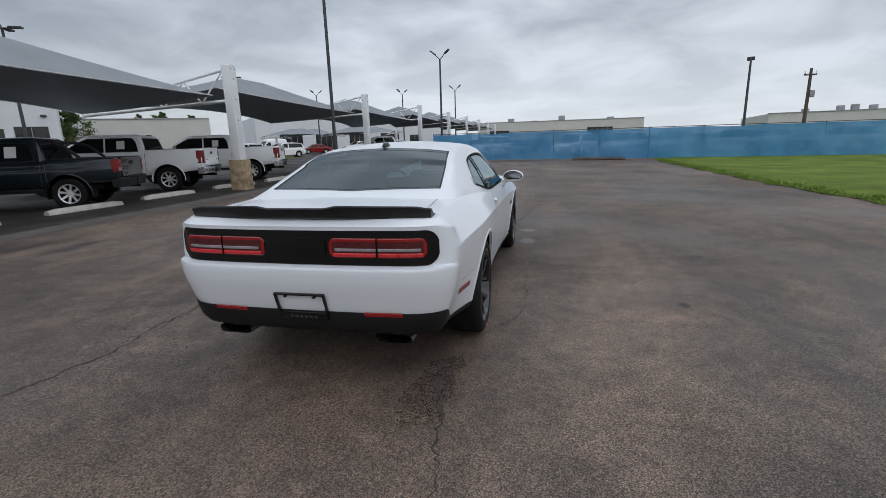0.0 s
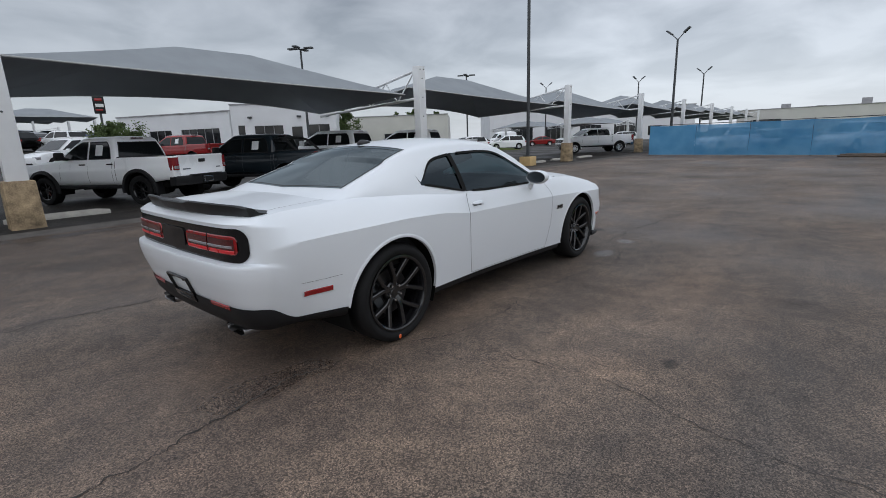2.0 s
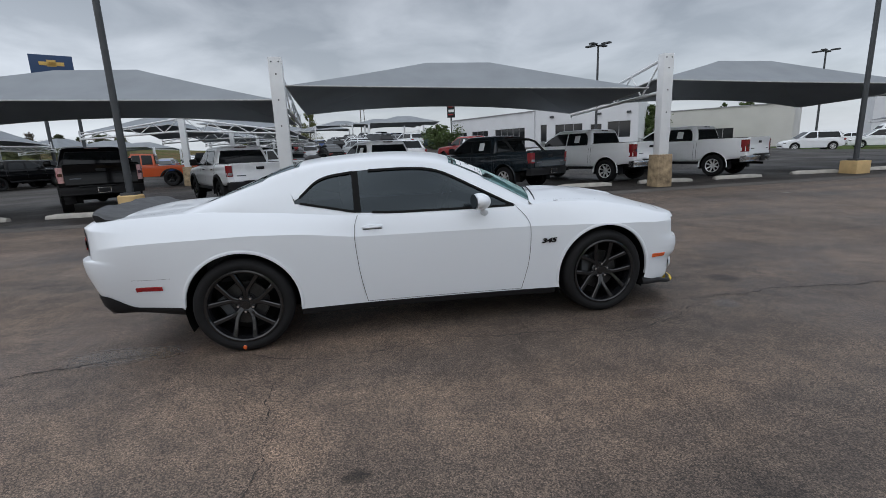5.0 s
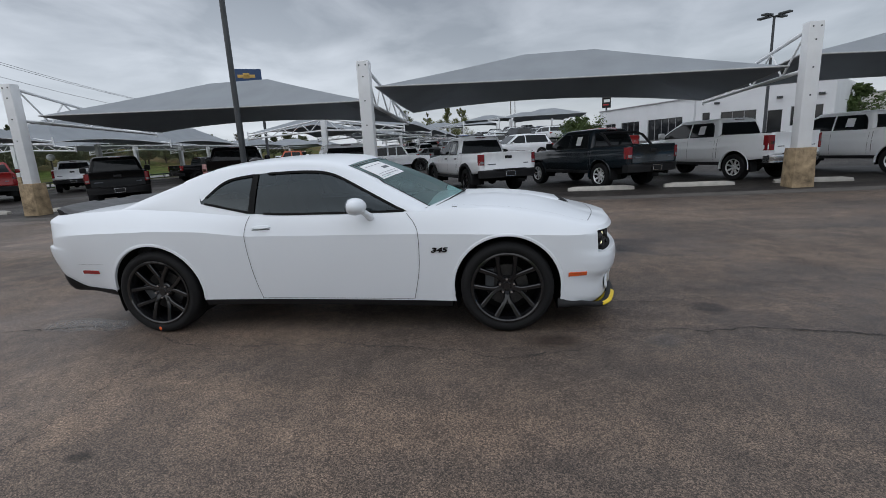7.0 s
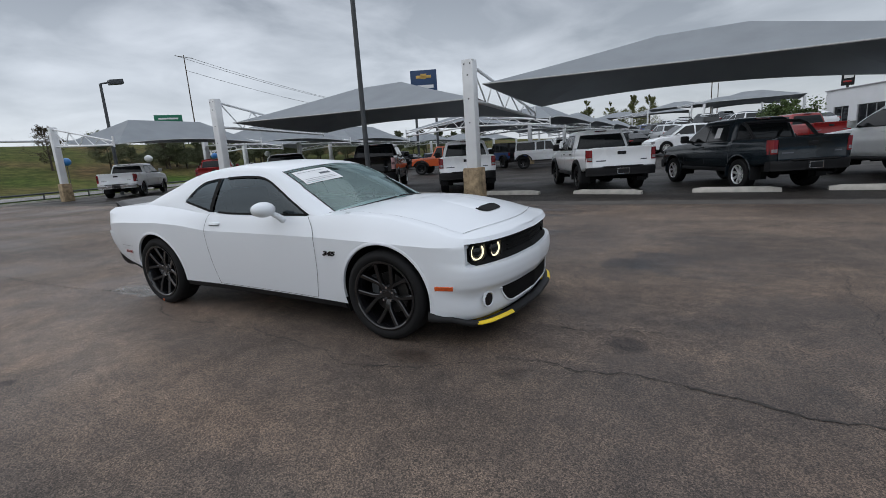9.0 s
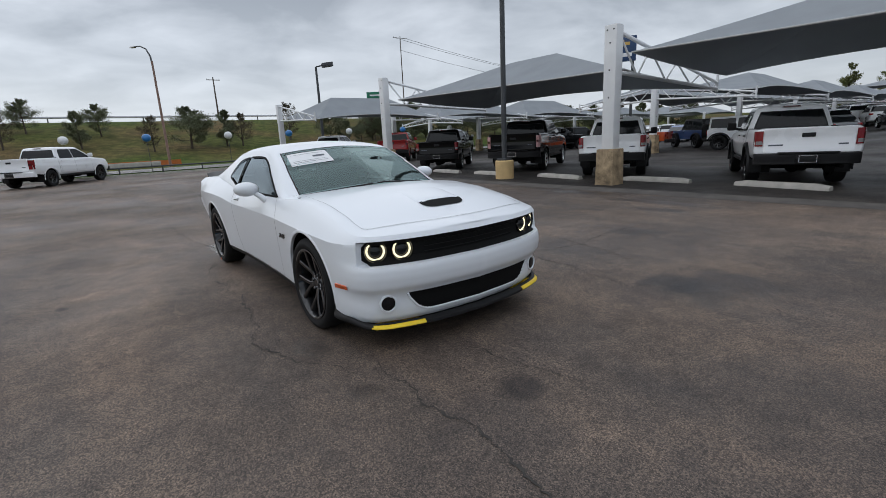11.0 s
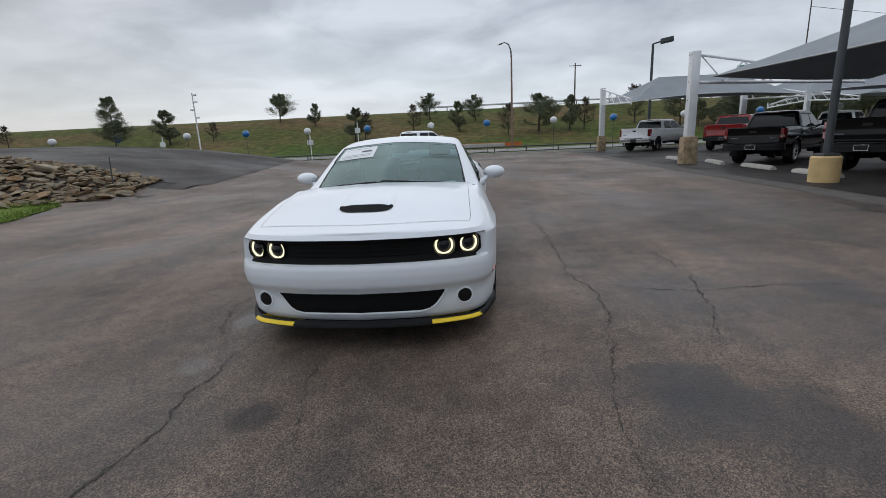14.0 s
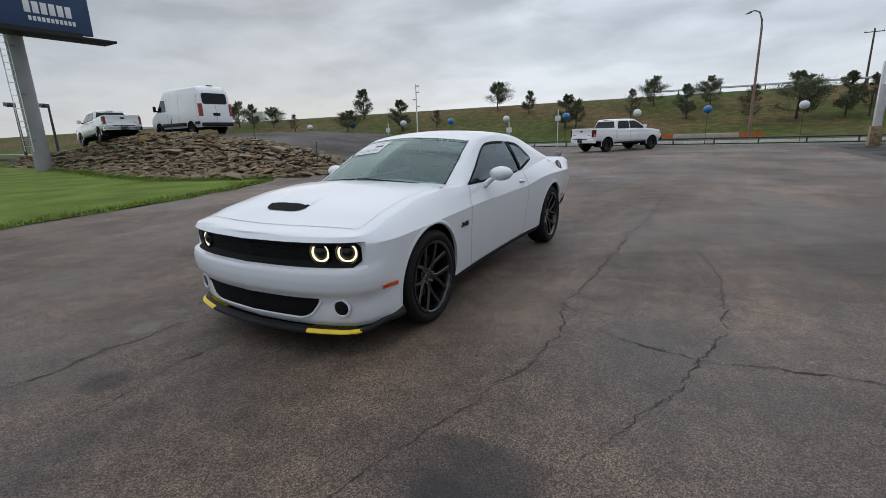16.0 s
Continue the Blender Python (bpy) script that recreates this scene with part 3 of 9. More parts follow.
def spline(keys, n):
    """A smooth curve (Catmull-Rom) through keys, n samples at even steps of length."""
    k = np.array(keys, float)
    k = np.vstack([2 * k[0] - k[1], k, 2 * k[-1] - k[-2]])
    out = []
    for i in range(1, len(k) - 2):
        t = np.linspace(0, 1, 40, endpoint=False)[:, None]
        a, b, c, d = k[i - 1], k[i], k[i + 1], k[i + 2]
        out.append(0.5 * ((2 * b) + (c - a) * t + (2 * a - 5 * b + 4 * c - d) * t**2 + (3 * b - a - 3 * c + d) * t**3))
    out = np.vstack(out + [k[-2:-1]])
    # these crowns take the leaf colour with the light put in
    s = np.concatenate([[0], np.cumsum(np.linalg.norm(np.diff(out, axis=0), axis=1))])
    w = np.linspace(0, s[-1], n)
    return np.stack([np.interp(w, s, out[:, j]) for j in range(out.shape[1])], 1)


def through_keys(keys):
    """A smooth function of one number through (x, value) keys."""
    xs = np.array([k[0] for k in keys], float)
    ys = np.array([k[1] for k in keys], float)
    dense = np.linspace(xs[0], xs[-1], 400)
    raw = np.interp(dense, xs, ys)
    step = dense[1] - dense[0]
    w = max(3, int(0.10 / step) | 1)
    pad = np.pad(raw, w, mode="edge")
    soft = np.convolve(np.convolve(pad, np.ones(w) / w, "same"), np.ones(w) / w, "same")[w:-w]
    return lambda x: np.interp(x, dense, soft)


# ---- ground ----
def crest_z(x):
    """The raised drive beside the rocks: it climbs from the lot, and falls again beyond its crest."""
    return np.interp(x, [8.0, 10.5, 13.5, 16.5, 22.8, 28, 34, 42, 60], [0, 0.32, 0.92, 1.36, 1.86, 1.72, 1.15, 0.7, 0.4])


def toe_y(x):
    return np.interp(x, [9.5, 10.3, 12.0, 14.3, 20, 27, 34, 45], [-9.4, -8.7, -6.9, -5.6, -6.4, -7.9, -9.2, -10.0])


def drive_z(x, y):
    t = float(toe_y(x))
    up = float(smooth01(t, -10.8, y)) if y > -10.8 else 1.0
    return float(crest_z(x)) * up * float(smooth01(-33.0, -23.0, y))


def land_z(x, y):
    """Height of the land: level lot, the drive, and the highway embankment."""
    bank = 6.3 * smooth01(-46, -86, y)
    rise = 1.2 * float(smooth01(-17, -42, x)) * float(smooth01(-8, 6, y)) * float(smooth01(44, 30, y))
    back = 0.048 * min(88.0, max(0.0, -42.0 - x)) * float(smooth01(-26, -8, y)) * float(smooth01(20, 7, y))
    return bank + drive_z(x, y) + rise + back


def sheet(xs, ys, lift, keep=None):
    bm = bmesh.new()
    vs = [[bm.verts.new((x, y, float(land_z(x, y)) + lift)) for y in ys] for x in xs]
    for i in range(len(xs) - 1):
        for j in range(len(ys) - 1):
            if keep is None or keep((xs[i] + xs[i + 1]) / 2, (ys[j] + ys[j + 1]) / 2):
                bm.faces.new((vs[i][j], vs[i + 1][j], vs[i + 1][j + 1], vs[i][j + 1]))
    bmesh.ops.delete(bm, geom=[v for v in bm.verts if not v.link_faces], context="VERTS")
    return bm


far = [-1500, -700, -350, -200, -140, -110]
xs = far + list(np.arange(-100, 101, 2.5)) + [-v for v in far[::-1]]
ys = far[:3] + list(np.arange(-200, -30, 2.5)) + list(np.arange(-30, 31, 1.5)) + [40, 60, 100, 200, 400, 800, 1500]
ground_bm = sheet(xs, ys, -0.03)
for v in ground_bm.verts:
    if 5 < v.co.x < 45 and -31 < v.co.y < -8:
        v.co.z -= 0.15
single("ground", ground_bm, M["dry_grass"], "grassy land with a highway embankment", "ground", kind="structure")

LOT = [(8.2, 30), (7.4, 22), (7.5, 10), (7.9, 4), (8.6, 0), (9.2, -3), (10.4, -6), (12.0, -8.6), (14.0, -9.6)]
lot_edge = lambda y: np.interp(y, [p[1] for p in LOT[::-1]], [p[0] for p in LOT[::-1]])


def lot_sheet():
    """Old asphalt of the lot, with its free edge towards the grass."""
    bm = bmesh.new()
    rows = []
    for y in np.arange(-31, 60.1, 1.0):
        right = float(lot_edge(y)) + 0.12 * math.sin(3.1 * y) + 0.06 * math.sin(7.7 * y) if y > -9.6 else 13.6
        row = [-7.9 + (right + 7.9) * t for t in np.linspace(0, 1, 40)]
        rows.append([Vector((x, y, float(land_z(x, y)) + 0.0)) for x in row])
    grid(bm, rows, flip=True)
    return bm


single("lot", lot_sheet(), M["asphalt"], "worn brown-grey asphalt lot with cracks", "pavement", kind="structure")
# strip beyond the seam, in an asphalt colour darker than the lot's
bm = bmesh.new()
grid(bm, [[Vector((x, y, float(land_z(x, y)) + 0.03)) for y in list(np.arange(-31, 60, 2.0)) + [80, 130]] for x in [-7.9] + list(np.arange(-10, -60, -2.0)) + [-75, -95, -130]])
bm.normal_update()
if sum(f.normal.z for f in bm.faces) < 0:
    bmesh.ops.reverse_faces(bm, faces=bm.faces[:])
single("parking_strip", bm, M["asphalt_dark"], "darker asphalt under the canopies", "pavement", kind="structure")
# pale worn seam where the two pavings meet
bm = bmesh.new()
rows = []
for y in np.arange(-31, 60, 0.5):
    w = 0.10 + 0.05 * noise.noise((0, y * 0.9, 3))
    j = 0.05 * noise.noise((5, y * 0.5, 0))
    rows.append([Vector((-7.62 + j + w, y, 0.004)), Vector((-7.72 + j, y, 0.018)), Vector((-7.93 + j * 0.3, y, 0.036)), Vector((-8.05 + j, y, 0.034))])
grid(bm, rows)
bm.normal_update()
if sum(f.normal.z for f in bm.faces) < 0:
    bmesh.ops.reverse_faces(bm, faces=bm.faces[:])
single("paving_seam", bm, M["seam"], "low worn edge between two asphalt layers", "pavement", kind="structure")

# ---- the white coupe ----
# x to its right, y ahead, z up; the origin lies on the ground between the axles
AXLE, HUB_Z, TYRE_R, ARCH_R = 1.473, 0.362, 0.362, 0.412
NS, NL = 231, 61
PLAN = [(0, -2.605), (0.45, -2.595), (0.73, -2.56), (0.875, -2.44), (0.906, -2.22), (0.944, -1.80), (0.958, -1.42), (0.945, -1.0), (0.922, -0.55),
        (0.918, 0.0), (0.925, 0.6), (0.945, 1.1), (0.958, 1.45), (0.955, 1.75), (0.938, 2.00), (0.880, 2.19), (0.735, 2.305), (0.42, 2.395), (0, 2.435)]
plan = spline(PLAN, NS)
tan_ = np.gradient(plan, axis=0)
tan_ /= np.linalg.norm(tan_, axis=1)[:, None]
nrm = np.stack([tan_[:, 1], -tan_[:, 0]], 1)
z_bot = through_keys([(-2.62, 0.508), (-2.56, 0.498), (-2.45, 0.448), (-2.27, 0.385), (-1.88, 0.372), (-1.70, 0.30), (-1.0, 0.288), (0, 0.268), (1.0, 0.25), (1.9, 0.24), (2.44, 0.20)])
z_crease = through_keys([(-2.62, 0.86), (-2.0, 0.885), (-1.4, 0.895), (-1.0, 0.875), (-0.62, 0.825), (0, 0.815), (0.8, 0.805), (1.5, 0.785), (2.0, 0.76), (2.44, 0.74)])
z_edge = through_keys([(-2.62, 1.03), (-2.2, 1.05), (-1.7, 1.065), (-1.2, 1.035), (-0.7, 0.985), (0, 0.965), (0.7, 0.968), (1.1, 0.985), (1.5, 0.955), (1.9, 0.875), (2.15, 0.825), (2.44, 0.80)])
o_bot = through_keys([(-2.62, 0.09), (-2.2, 0.11), (-1.88, 0.055), (-1.6, 0.035), (-1.0, 0.05), (0, 0.055), (1.0, 0.05), (1.9, 0.03), (2.44, 0.02)])
o_edge = through_keys([(-2.62, 0.10), (-2.0, 0.15), (-1.5, 0.17), (-1.0, 0.12), (-0.6, 0.065), (0.4, 0.06), (0.9, 0.09), (1.4, 0.145), (1.9, 0.108), (2.44, 0.05)])
z_mid = through_keys([(-2.62, 1.04), (-2.2, 1.065), (-1.8, 1.085), (-1.2, 1.06), (0, 1.0), (0.9, 1.02), (1.1, 1.025), (1.4, 1.028), (1.7, 0.998), (2.0, 0.925), (2.2, 0.86), (2.44, 0.812)])


def car_shell():
    """The outer skin: for each step round the plan, the points from the sill to the shoulder."""
    pts = np.zeros((NS, NL, 3))
    lv = np.linspace(0, 1, NL)
    fl = [0, 0.05, 0.10, 0.15, 0.19, 0.24, 0.30, 0.35, 0.385, 0.40, 0.5, 0.64, 1]
    rl = [0, 0.03, 0.07, 0.12, 0.17, 0.22, 0.28, 0.33, 0.35, 0.367, 0.76, 0.80, 1]
    fz = np.interp(lv, fl, [0.20, 0.235, 0.29, 0.37, 0.415, 0.46, 0.53, 0.585, 0.612, 0.622, 0.768, 0.780, 0.812])
    fo = np.interp(lv, fl, [0.10, 0.07, 0.06, 0.06, 0.045, 0.010, 0.0, 0.004, 0.014, 0.020, 0.034, 0.040, 0.062])
    rz = np.interp(lv, rl, [0.497, 0.514, 0.545, 0.590, 0.64, 0.69, 0.74, 0.768, 0.778, 0.786, 0.994, 1.004, 1.035])
    ro = np.interp(lv, rl, [0.066, 0.058, 0.047, 0.034, 0.018, 0.006, 0.0, 0.0, 0.004, 0.010, 0.030, 0.046, 0.095])
    # grille and tail panel lie back from the bumpers, between the wings
    fr = np.interp(lv, fl, [0, 0, 0, 0, 0, 0, 0, 0, 0, 0.075, 0.065, 0, 0])
    rr = np.interp(lv, rl, [0, 0, 0, 0, 0, 0, 0, 0, 0, 0.040, 0.018, 0, 0])
    half = NL // 2
    t = np.linspace(0, 1, half + 1)
    for k in range(NS):
        x, y = plan[k]
        zb, zc, ze = float(z_bot(y)), float(z_crease(y)), float(z_edge(y))
        z = np.concatenate([zb + (zc - zb) * t, zc + (ze - zc) * t[1:]])
        off = np.concatenate([float(o_bot(y)) * (1 - t) ** 1.7, float(o_edge(y)) * (0.80 * t[1:] + 0.20 * t[1:] ** 4)])
        wf, wr = float(smooth01(1.88, 2.28, y)), float(smooth01(-2.22, -2.48, y))
        inner = float(smooth01(0.905, 0.80, x))
        z = z * (1 - wf - wr) + fz * wf + rz * wr
        off = off * (1 - wf - wr) + (fo + fr * float(smooth01(0.892, 0.870, x))) * wf + (ro + rr * inner) * wr
        pts[k, :, 0] = np.maximum(0, x - nrm[k, 0] * off) if k not in (0, NS - 1) else 0
        pts[k, :, 1] = y - nrm[k, 1] * off
        pts[k, :, 2] = z
    return pts


SHELL = car_shell()
CAR = thing("car", "white two-door coupe with black wheels and black deck spoiler", "car")


def shell_at(k, z, out=0.0, side=1):
    """The skin at step k (a fraction is fine) and height z, moved outwards by out."""
    k0 = int(min(max(k, 0), NS - 2))
    f = k - k0
    row = SHELL[k0] * (1 - f) + SHELL[k0 + 1] * f
    n = nrm[k0] * (1 - f) + nrm[k0 + 1] * f
    x, y = np.interp(z, row[:, 2], row[:, 0]), np.interp(z, row[:, 2], row[:, 1])
    return Vector((side * (x + n[0] * out), y + n[1] * out, z))


SIDE_K = np.array([k for k in range(NS) if -2.3 < plan[k, 1] < 2.1 and plan[k, 0] > 0.8])
FRONT_K = np.array([k for k in range(NS) if plan[k, 1] > 1.6])[::-1]
REAR_K = np.array([k for k in range(NS) if plan[k, 1] < -2.0])


def side_pt(y, z, side=1, out=0.004):
    return shell_at(np.interp(y, plan[SIDE_K, 1], SIDE_K), z, out, side)


def front_pt(x, z, out=0.004):
    return shell_at(np.interp(abs(x), plan[FRONT_K, 0], FRONT_K), z, out, 1 if x >= 0 else -1)


def rear_pt(x, z, out=0.004):
    return shell_at(np.interp(abs(x), plan[REAR_K, 0], REAR_K), z, out, 1 if x >= 0 else -1)


def mirrored(rows):
    return [[Vector((-p[0], p[1], p[2])) for p in r] for r in rows]


def build_body():
    bm = bmesh.new()
    for side in (1, -1):
        vs = [[bm.verts.new((side * p[0], p[1], p[2])) for p in row] for row in SHELL]
        for i in range(NS - 1):
            for j in range(NL - 1):
                q = [vs[i][j], vs[i + 1][j], vs[i + 1][j + 1], vs[i][j + 1]]
                c = sum((v.co for v in q), Vector()) / 4
                ins = [min(math.hypot(v.co.y - s * AXLE, v.co.z - HUB_Z) for s in (1, -1)) < ARCH_R for v in q]
                if all(ins) and abs(c.x) > 0.6:
                    continue
                bm.faces.new(q if side > 0 else q[::-1])
        for row in vs:
            for v in row:
                for s in (1, -1):
                    d = math.hypot(v.co.y - s * AXLE, v.co.z - HUB_Z)
                    if d < ARCH_R and v.link_faces:
                        v.co.y = s * AXLE + (v.co.y - s * AXLE) * ARCH_R / d
                        v.co.z = HUB_Z + (v.co.z - HUB_Z) * ARCH_R / d
        # bonnet and boot lid, from the shoulder to the middle
        nu = 22
        for i in range(NS - 1):
            y0, y1 = SHELL[i][-1][1], SHELL[i + 1][-1][1]
            if -1.62 < (y0 + y1) / 2 < 0.86:
                continue
            rows = []
            for k in (i, i + 1):
                e = SHELL[k][-1]
                zc = float(z_mid(e[1]))
                row = []
                for u in np.linspace(1, 0, nu):
                    x = e[0] * u
                    z = zc + (e[2] - zc) * u**2.6
                    if e[1] > 0.8:
                        z += 0.007 * (1 - smooth01(0.20, 0.50, x)) * smooth01(2.2, 1.8, e[1])
                    row.append((side * x, e[1], z))
                rows.append(row)
            grid(bm, rows, flip=side < 0)
    loose = [v for v in bm.verts if not v.link_faces]
    bmesh.ops.delete(bm, geom=loose, context="VERTS")
    bmesh.ops.remove_doubles(bm, verts=bm.verts[:], dist=0.0008)
    for e in bm.edges:
        a, b = e.verts
        if all(-2.2 < v.co.y < 2.0 and abs(v.co.z - float(z_crease(v.co.y))) < 0.004 and abs(v.co.x) > 0.85 for v in (a, b)):
            e.smooth = False
    bmesh.ops.recalc_face_normals(bm, faces=bm.faces[:])
    body = part("body", bm, M["white_paint"], CAR, sharp=32)
    return body


build_body()


def hood_z(x, y):
    k = np.interp(y, SHELL[80:, -1, 1], np.arange(80, NS))
    e = SHELL[int(round(k))][-1]
    u = min(1, abs(x) / max(e[0], 1e-3))
    zc = float(z_mid(y))
    return zc + (e[2] - zc) * u**2.6 + 0.007 * float((1 - smooth01(0.20, 0.50, abs(x))) * smooth01(2.2, 1.8, y))


# cabin: the middle line over the roof, the roof rail at its side, and the belt below it
MID = spline([(1.11, 1.035), (0.72, 1.225), (0.28, 1.398), (0.05, 1.436), (-0.25, 1.450), (-0.6, 1.440), (-1.02, 1.395), (-1.38, 1.268), (-1.78, 1.105), (-1.95, 1.06)], 81)
RAIL = spline([(0.795, 0.86, 0.955), (0.735, 0.50, 1.155), (0.665, 0.16, 1.318), (0.640, -0.02, 1.362), (0.622, -0.3, 1.384), (0.615, -0.65, 1.378), (0.632, -1.0, 1.335),
               (0.675, -1.36, 1.225), (0.715, -1.72, 1.105), (0.72, -1.86, 1.06)], 81)
rail_x = lambda y: np.interp(y, RAIL[::-1, 1], RAIL[::-1, 0])
rail_z = lambda y: np.interp(y, RAIL[::-1, 1], RAIL[::-1, 2])
edge_x = lambda y: np.interp(y, SHELL[40:190, -1, 1], SHELL[40:190, -1, 0])
edge_z = lambda y: np.interp(y, SHELL[40:190, -1, 1], SHELL[40:190, -1, 2])


def cabin_side(y, z, side=1, out=0.0):
    bx, bz, ex, ez = edge_x(y) - 0.004, edge_z(y) - 0.012, rail_x(y), rail_z(y)
    u = float(np.clip((z - bz) / (ez - bz), -0.1, 1)) if ez - bz > 0.004 else 1.0
    return Vector((side * (bx + (ex - bx) * u + 0.018 * math.sin(math.pi * max(u, 0)) + out), y, z + out * 0.4))


def crown(i, u, out=0.0, side=1):
    """The roof skin at step i over the car, u from the middle (0) to the rail (1)."""
    a = np.array([0, *MID[i]])
    b = RAIL[i]
    p = a + (b - a) * u
    bow = math.sqrt(max(0, 1 - u * u)) - (1 - u)
    p = p + np.array([0, 0, 0.055]) * bow * (0.35 if i < 14 or i > 62 else 1)
    p[1] += (a[1] - b[1]) * 0.30 * bow
    return Vector((side * p[0], p[1], p[2] + out))


SCREEN_TOP, BACK_TOP, BACK_END = 23, 55, 76
WIN_TOP = through_keys([(-1.05, 1.095), (-0.90, 1.245), (-0.80, 1.282), (-0.55, 1.312), (-0.2, 1.318), (0.0, 1.308), (0.12, 1.275), (0.22, 1.225), (0.70, 0.972)])
WIN_BOT = through_keys([(-1.05, 1.090), (-0.60, 0.998), (-0.30, 0.978), (0.35, 0.972), (0.70, 0.972)])


def build_cabin():
    # roof with pillars: the screens and side windows are set into it as panes that lie just proud of black surrounds
    bm = bmesh.new()
    for side in (1, -1):
        us = np.linspace(0, 1, 15)
        grid(bm, [[crown(i, u, 0, side) for u in us] for i in range(SCREEN_TOP - 1, BACK_TOP + 1)], flip=side > 0)
        for lo, hi in ((0, SCREEN_TOP), (BACK_TOP, 80)):
            grid(bm, [[crown(i, u, 0, side) for u in np.linspace(0.90, 1, 4)] for i in range(lo, hi + 1)], flip=side > 0)
        grid(bm, [[crown(i, u, 0, side) for u in us] for i in range(BACK_END - 1, 81)], flip=side > 0)
        # flank between rail and belt, with the window openings left out
        cols = []
        stations = list(RAIL[:, 1]) + [-1.05, -1.035]
        for y in sorted(stations, reverse=RAIL[0, 1] > RAIL[-1, 1]):
            bz, ez = edge_z(y) - 0.012, float(rail_z(y))
            if -1.0501 < y < 0.70:
                wb, wt = float(WIN_BOT(y)), float(WIN_TOP(y))
                zs = list(np.linspace(bz, wb, 3)) + list(np.linspace(wt, ez, 5))
            else:
                m = (bz + ez) / 2 if y < 0 else bz + 0.02
                m = min(max(m, bz), ez)
                zs = list(np.linspace(bz, m, 3)) + list(np.linspace(m, ez, 5))
            cols.append([cabin_side(y, z, side) for z in zs])
        lower = [c[:3] for c in cols]
        upper = [c[3:] for c in cols]
        grid(bm, lower, flip=side < 0)
        grid(bm, upper, flip=side < 0)
    bmesh.ops.remove_doubles(bm, verts=bm.verts[:], dist=0.002)
    bmesh.ops.recalc_face_normals(bm, faces=bm.faces[:])
    part("roof", bm, M["white_paint"], CAR, sharp=50)

    def pane(name, rows, material, label):
        bm = bmesh.new()
        grid(bm, rows)
        bm.normal_update()
        mid = Vector((0, -0.3, 0.9))
        if sum(f.normal.dot(f.calc_center_median() - mid) for f in bm.faces) < 0:
            bmesh.ops.reverse_faces(bm, faces=bm.faces[:])
        ob = part(name, bm, material, CAR, label)
        ob.visible_shadow = False
        return ob

    us = list(np.linspace(-0.905, 0.905, 25))
    ws = pane("windscreen", [[crown(i, abs(u), 0.0, 1 if u >= 0 else -1) for u in us] for i in range(0, SCREEN_TOP)], M["glass_front"], "clear windscreen")
    bw = pane("rear_window", [[crown(i, abs(u), 0.0, 1 if u >= 0 else -1) for u in us] for i in range(BACK_TOP, BACK_END)], M["glass_rear"], "dark tinted rear window")
    for nm, i0, i1 in (("windscreen", 0, SCREEN_TOP - 1), ("rear_window", BACK_TOP, BACK_END - 1)):
        par = ws if nm == "windscreen" else bw
        bm = bmesh.new()
        for a, b in ((0.893, 0.908),):
            for side in (1, -1):
                grid(bm, [[crown(i, u, 0.003, side) for u in (a, b)] for i in range(i0, i1 + 1)], flip=side > 0)
        ring = [-0.9 + 1.8 * k / 30 for k in range(31)]
        for i in (i0 + (1 if nm == "rear_window" else 0), i1 - (1 if nm == "windscreen" else 0)):
            j = i + (1 if i < i0 + 3 else -1)
            grid(bm, [[crown(q, abs(u), 0.009, 1 if u >= 0 else -1).lerp(crown(i, abs(u), 0.009, 1 if u >= 0 else -1), 0.0 if q == i else 0.72) for u in ring] for q in (i, j)])
        bmesh.ops.recalc_face_normals(bm, faces=bm.faces[:])
        part("seal", bm, M["black_plastic"], par, "black rubber seal")
    for side in (1, -1):
        for nm, y0, y1 in (("quarter_window", -1.048, -0.598), ("door_window", -0.575, 0.685)):
            ys = np.linspace(y0, y1, 40)
            rows = []
            for y in ys:
                wb, wt = float(WIN_BOT(y)), float(WIN_TOP(y))
                rows.append([cabin_side(y, wb + (wt - wb) * v, side, -0.004) for v in np.linspace(0.0, 1.0, 6)])
            win = pane(nm, rows, M["glass_dark"], "dark tinted side window")
            bm = bmesh.new()
            top = [cabin_side(y, float(WIN_TOP(y)) + 0.004, side, 0.005) for y in ys[3:]]
            low = [cabin_side(y, max(float(WIN_TOP(y)) - 0.014, float(WIN_BOT(y))), side, 0.005) for y in ys[3:]]
            grid(bm, [top, low])
            top = [cabin_side(y, min(float(WIN_BOT(y)) + 0.014, float(WIN_TOP(y))), side, 0.005) for y in ys[3:]]
            low = [cabin_side(y, float(WIN_BOT(y)) - 0.004, side, 0.005) for y in ys[3:]]
            grid(bm, [top, low])
            yb = y1 if nm == "quarter_window" else y0
            col = [[cabin_side(yb + d, z, side, 0.005) for z in np.linspace(float(WIN_BOT(yb)), float(WIN_TOP(yb)), 6)] for d in (-0.014, 0.014)]
            grid(bm, col)
            bmesh.ops.recalc_face_normals(bm, faces=bm.faces[:])
            part("window_trim", bm, M["black_deep"], win)


build_cabin()


def ribbon(pts, width, normal=None):
    """A narrow strip along points of the skin."""
    pts = [Vector(p) for p in pts]
    rows = []
    for i, p in enumerate(pts):
        d = (pts[min(i + 1, len(pts) - 1)] - pts[max(i - 1, 0)]).normalized()
        n = normal if normal is not None else Vector((1 if p.x > 0 else -1, 0, 0.25))
        s = d.cross(n).normalized() * width / 2
        rows.append([p - s, p + s])
    bm = bmesh.new()
    grid(bm, rows)
    return bm


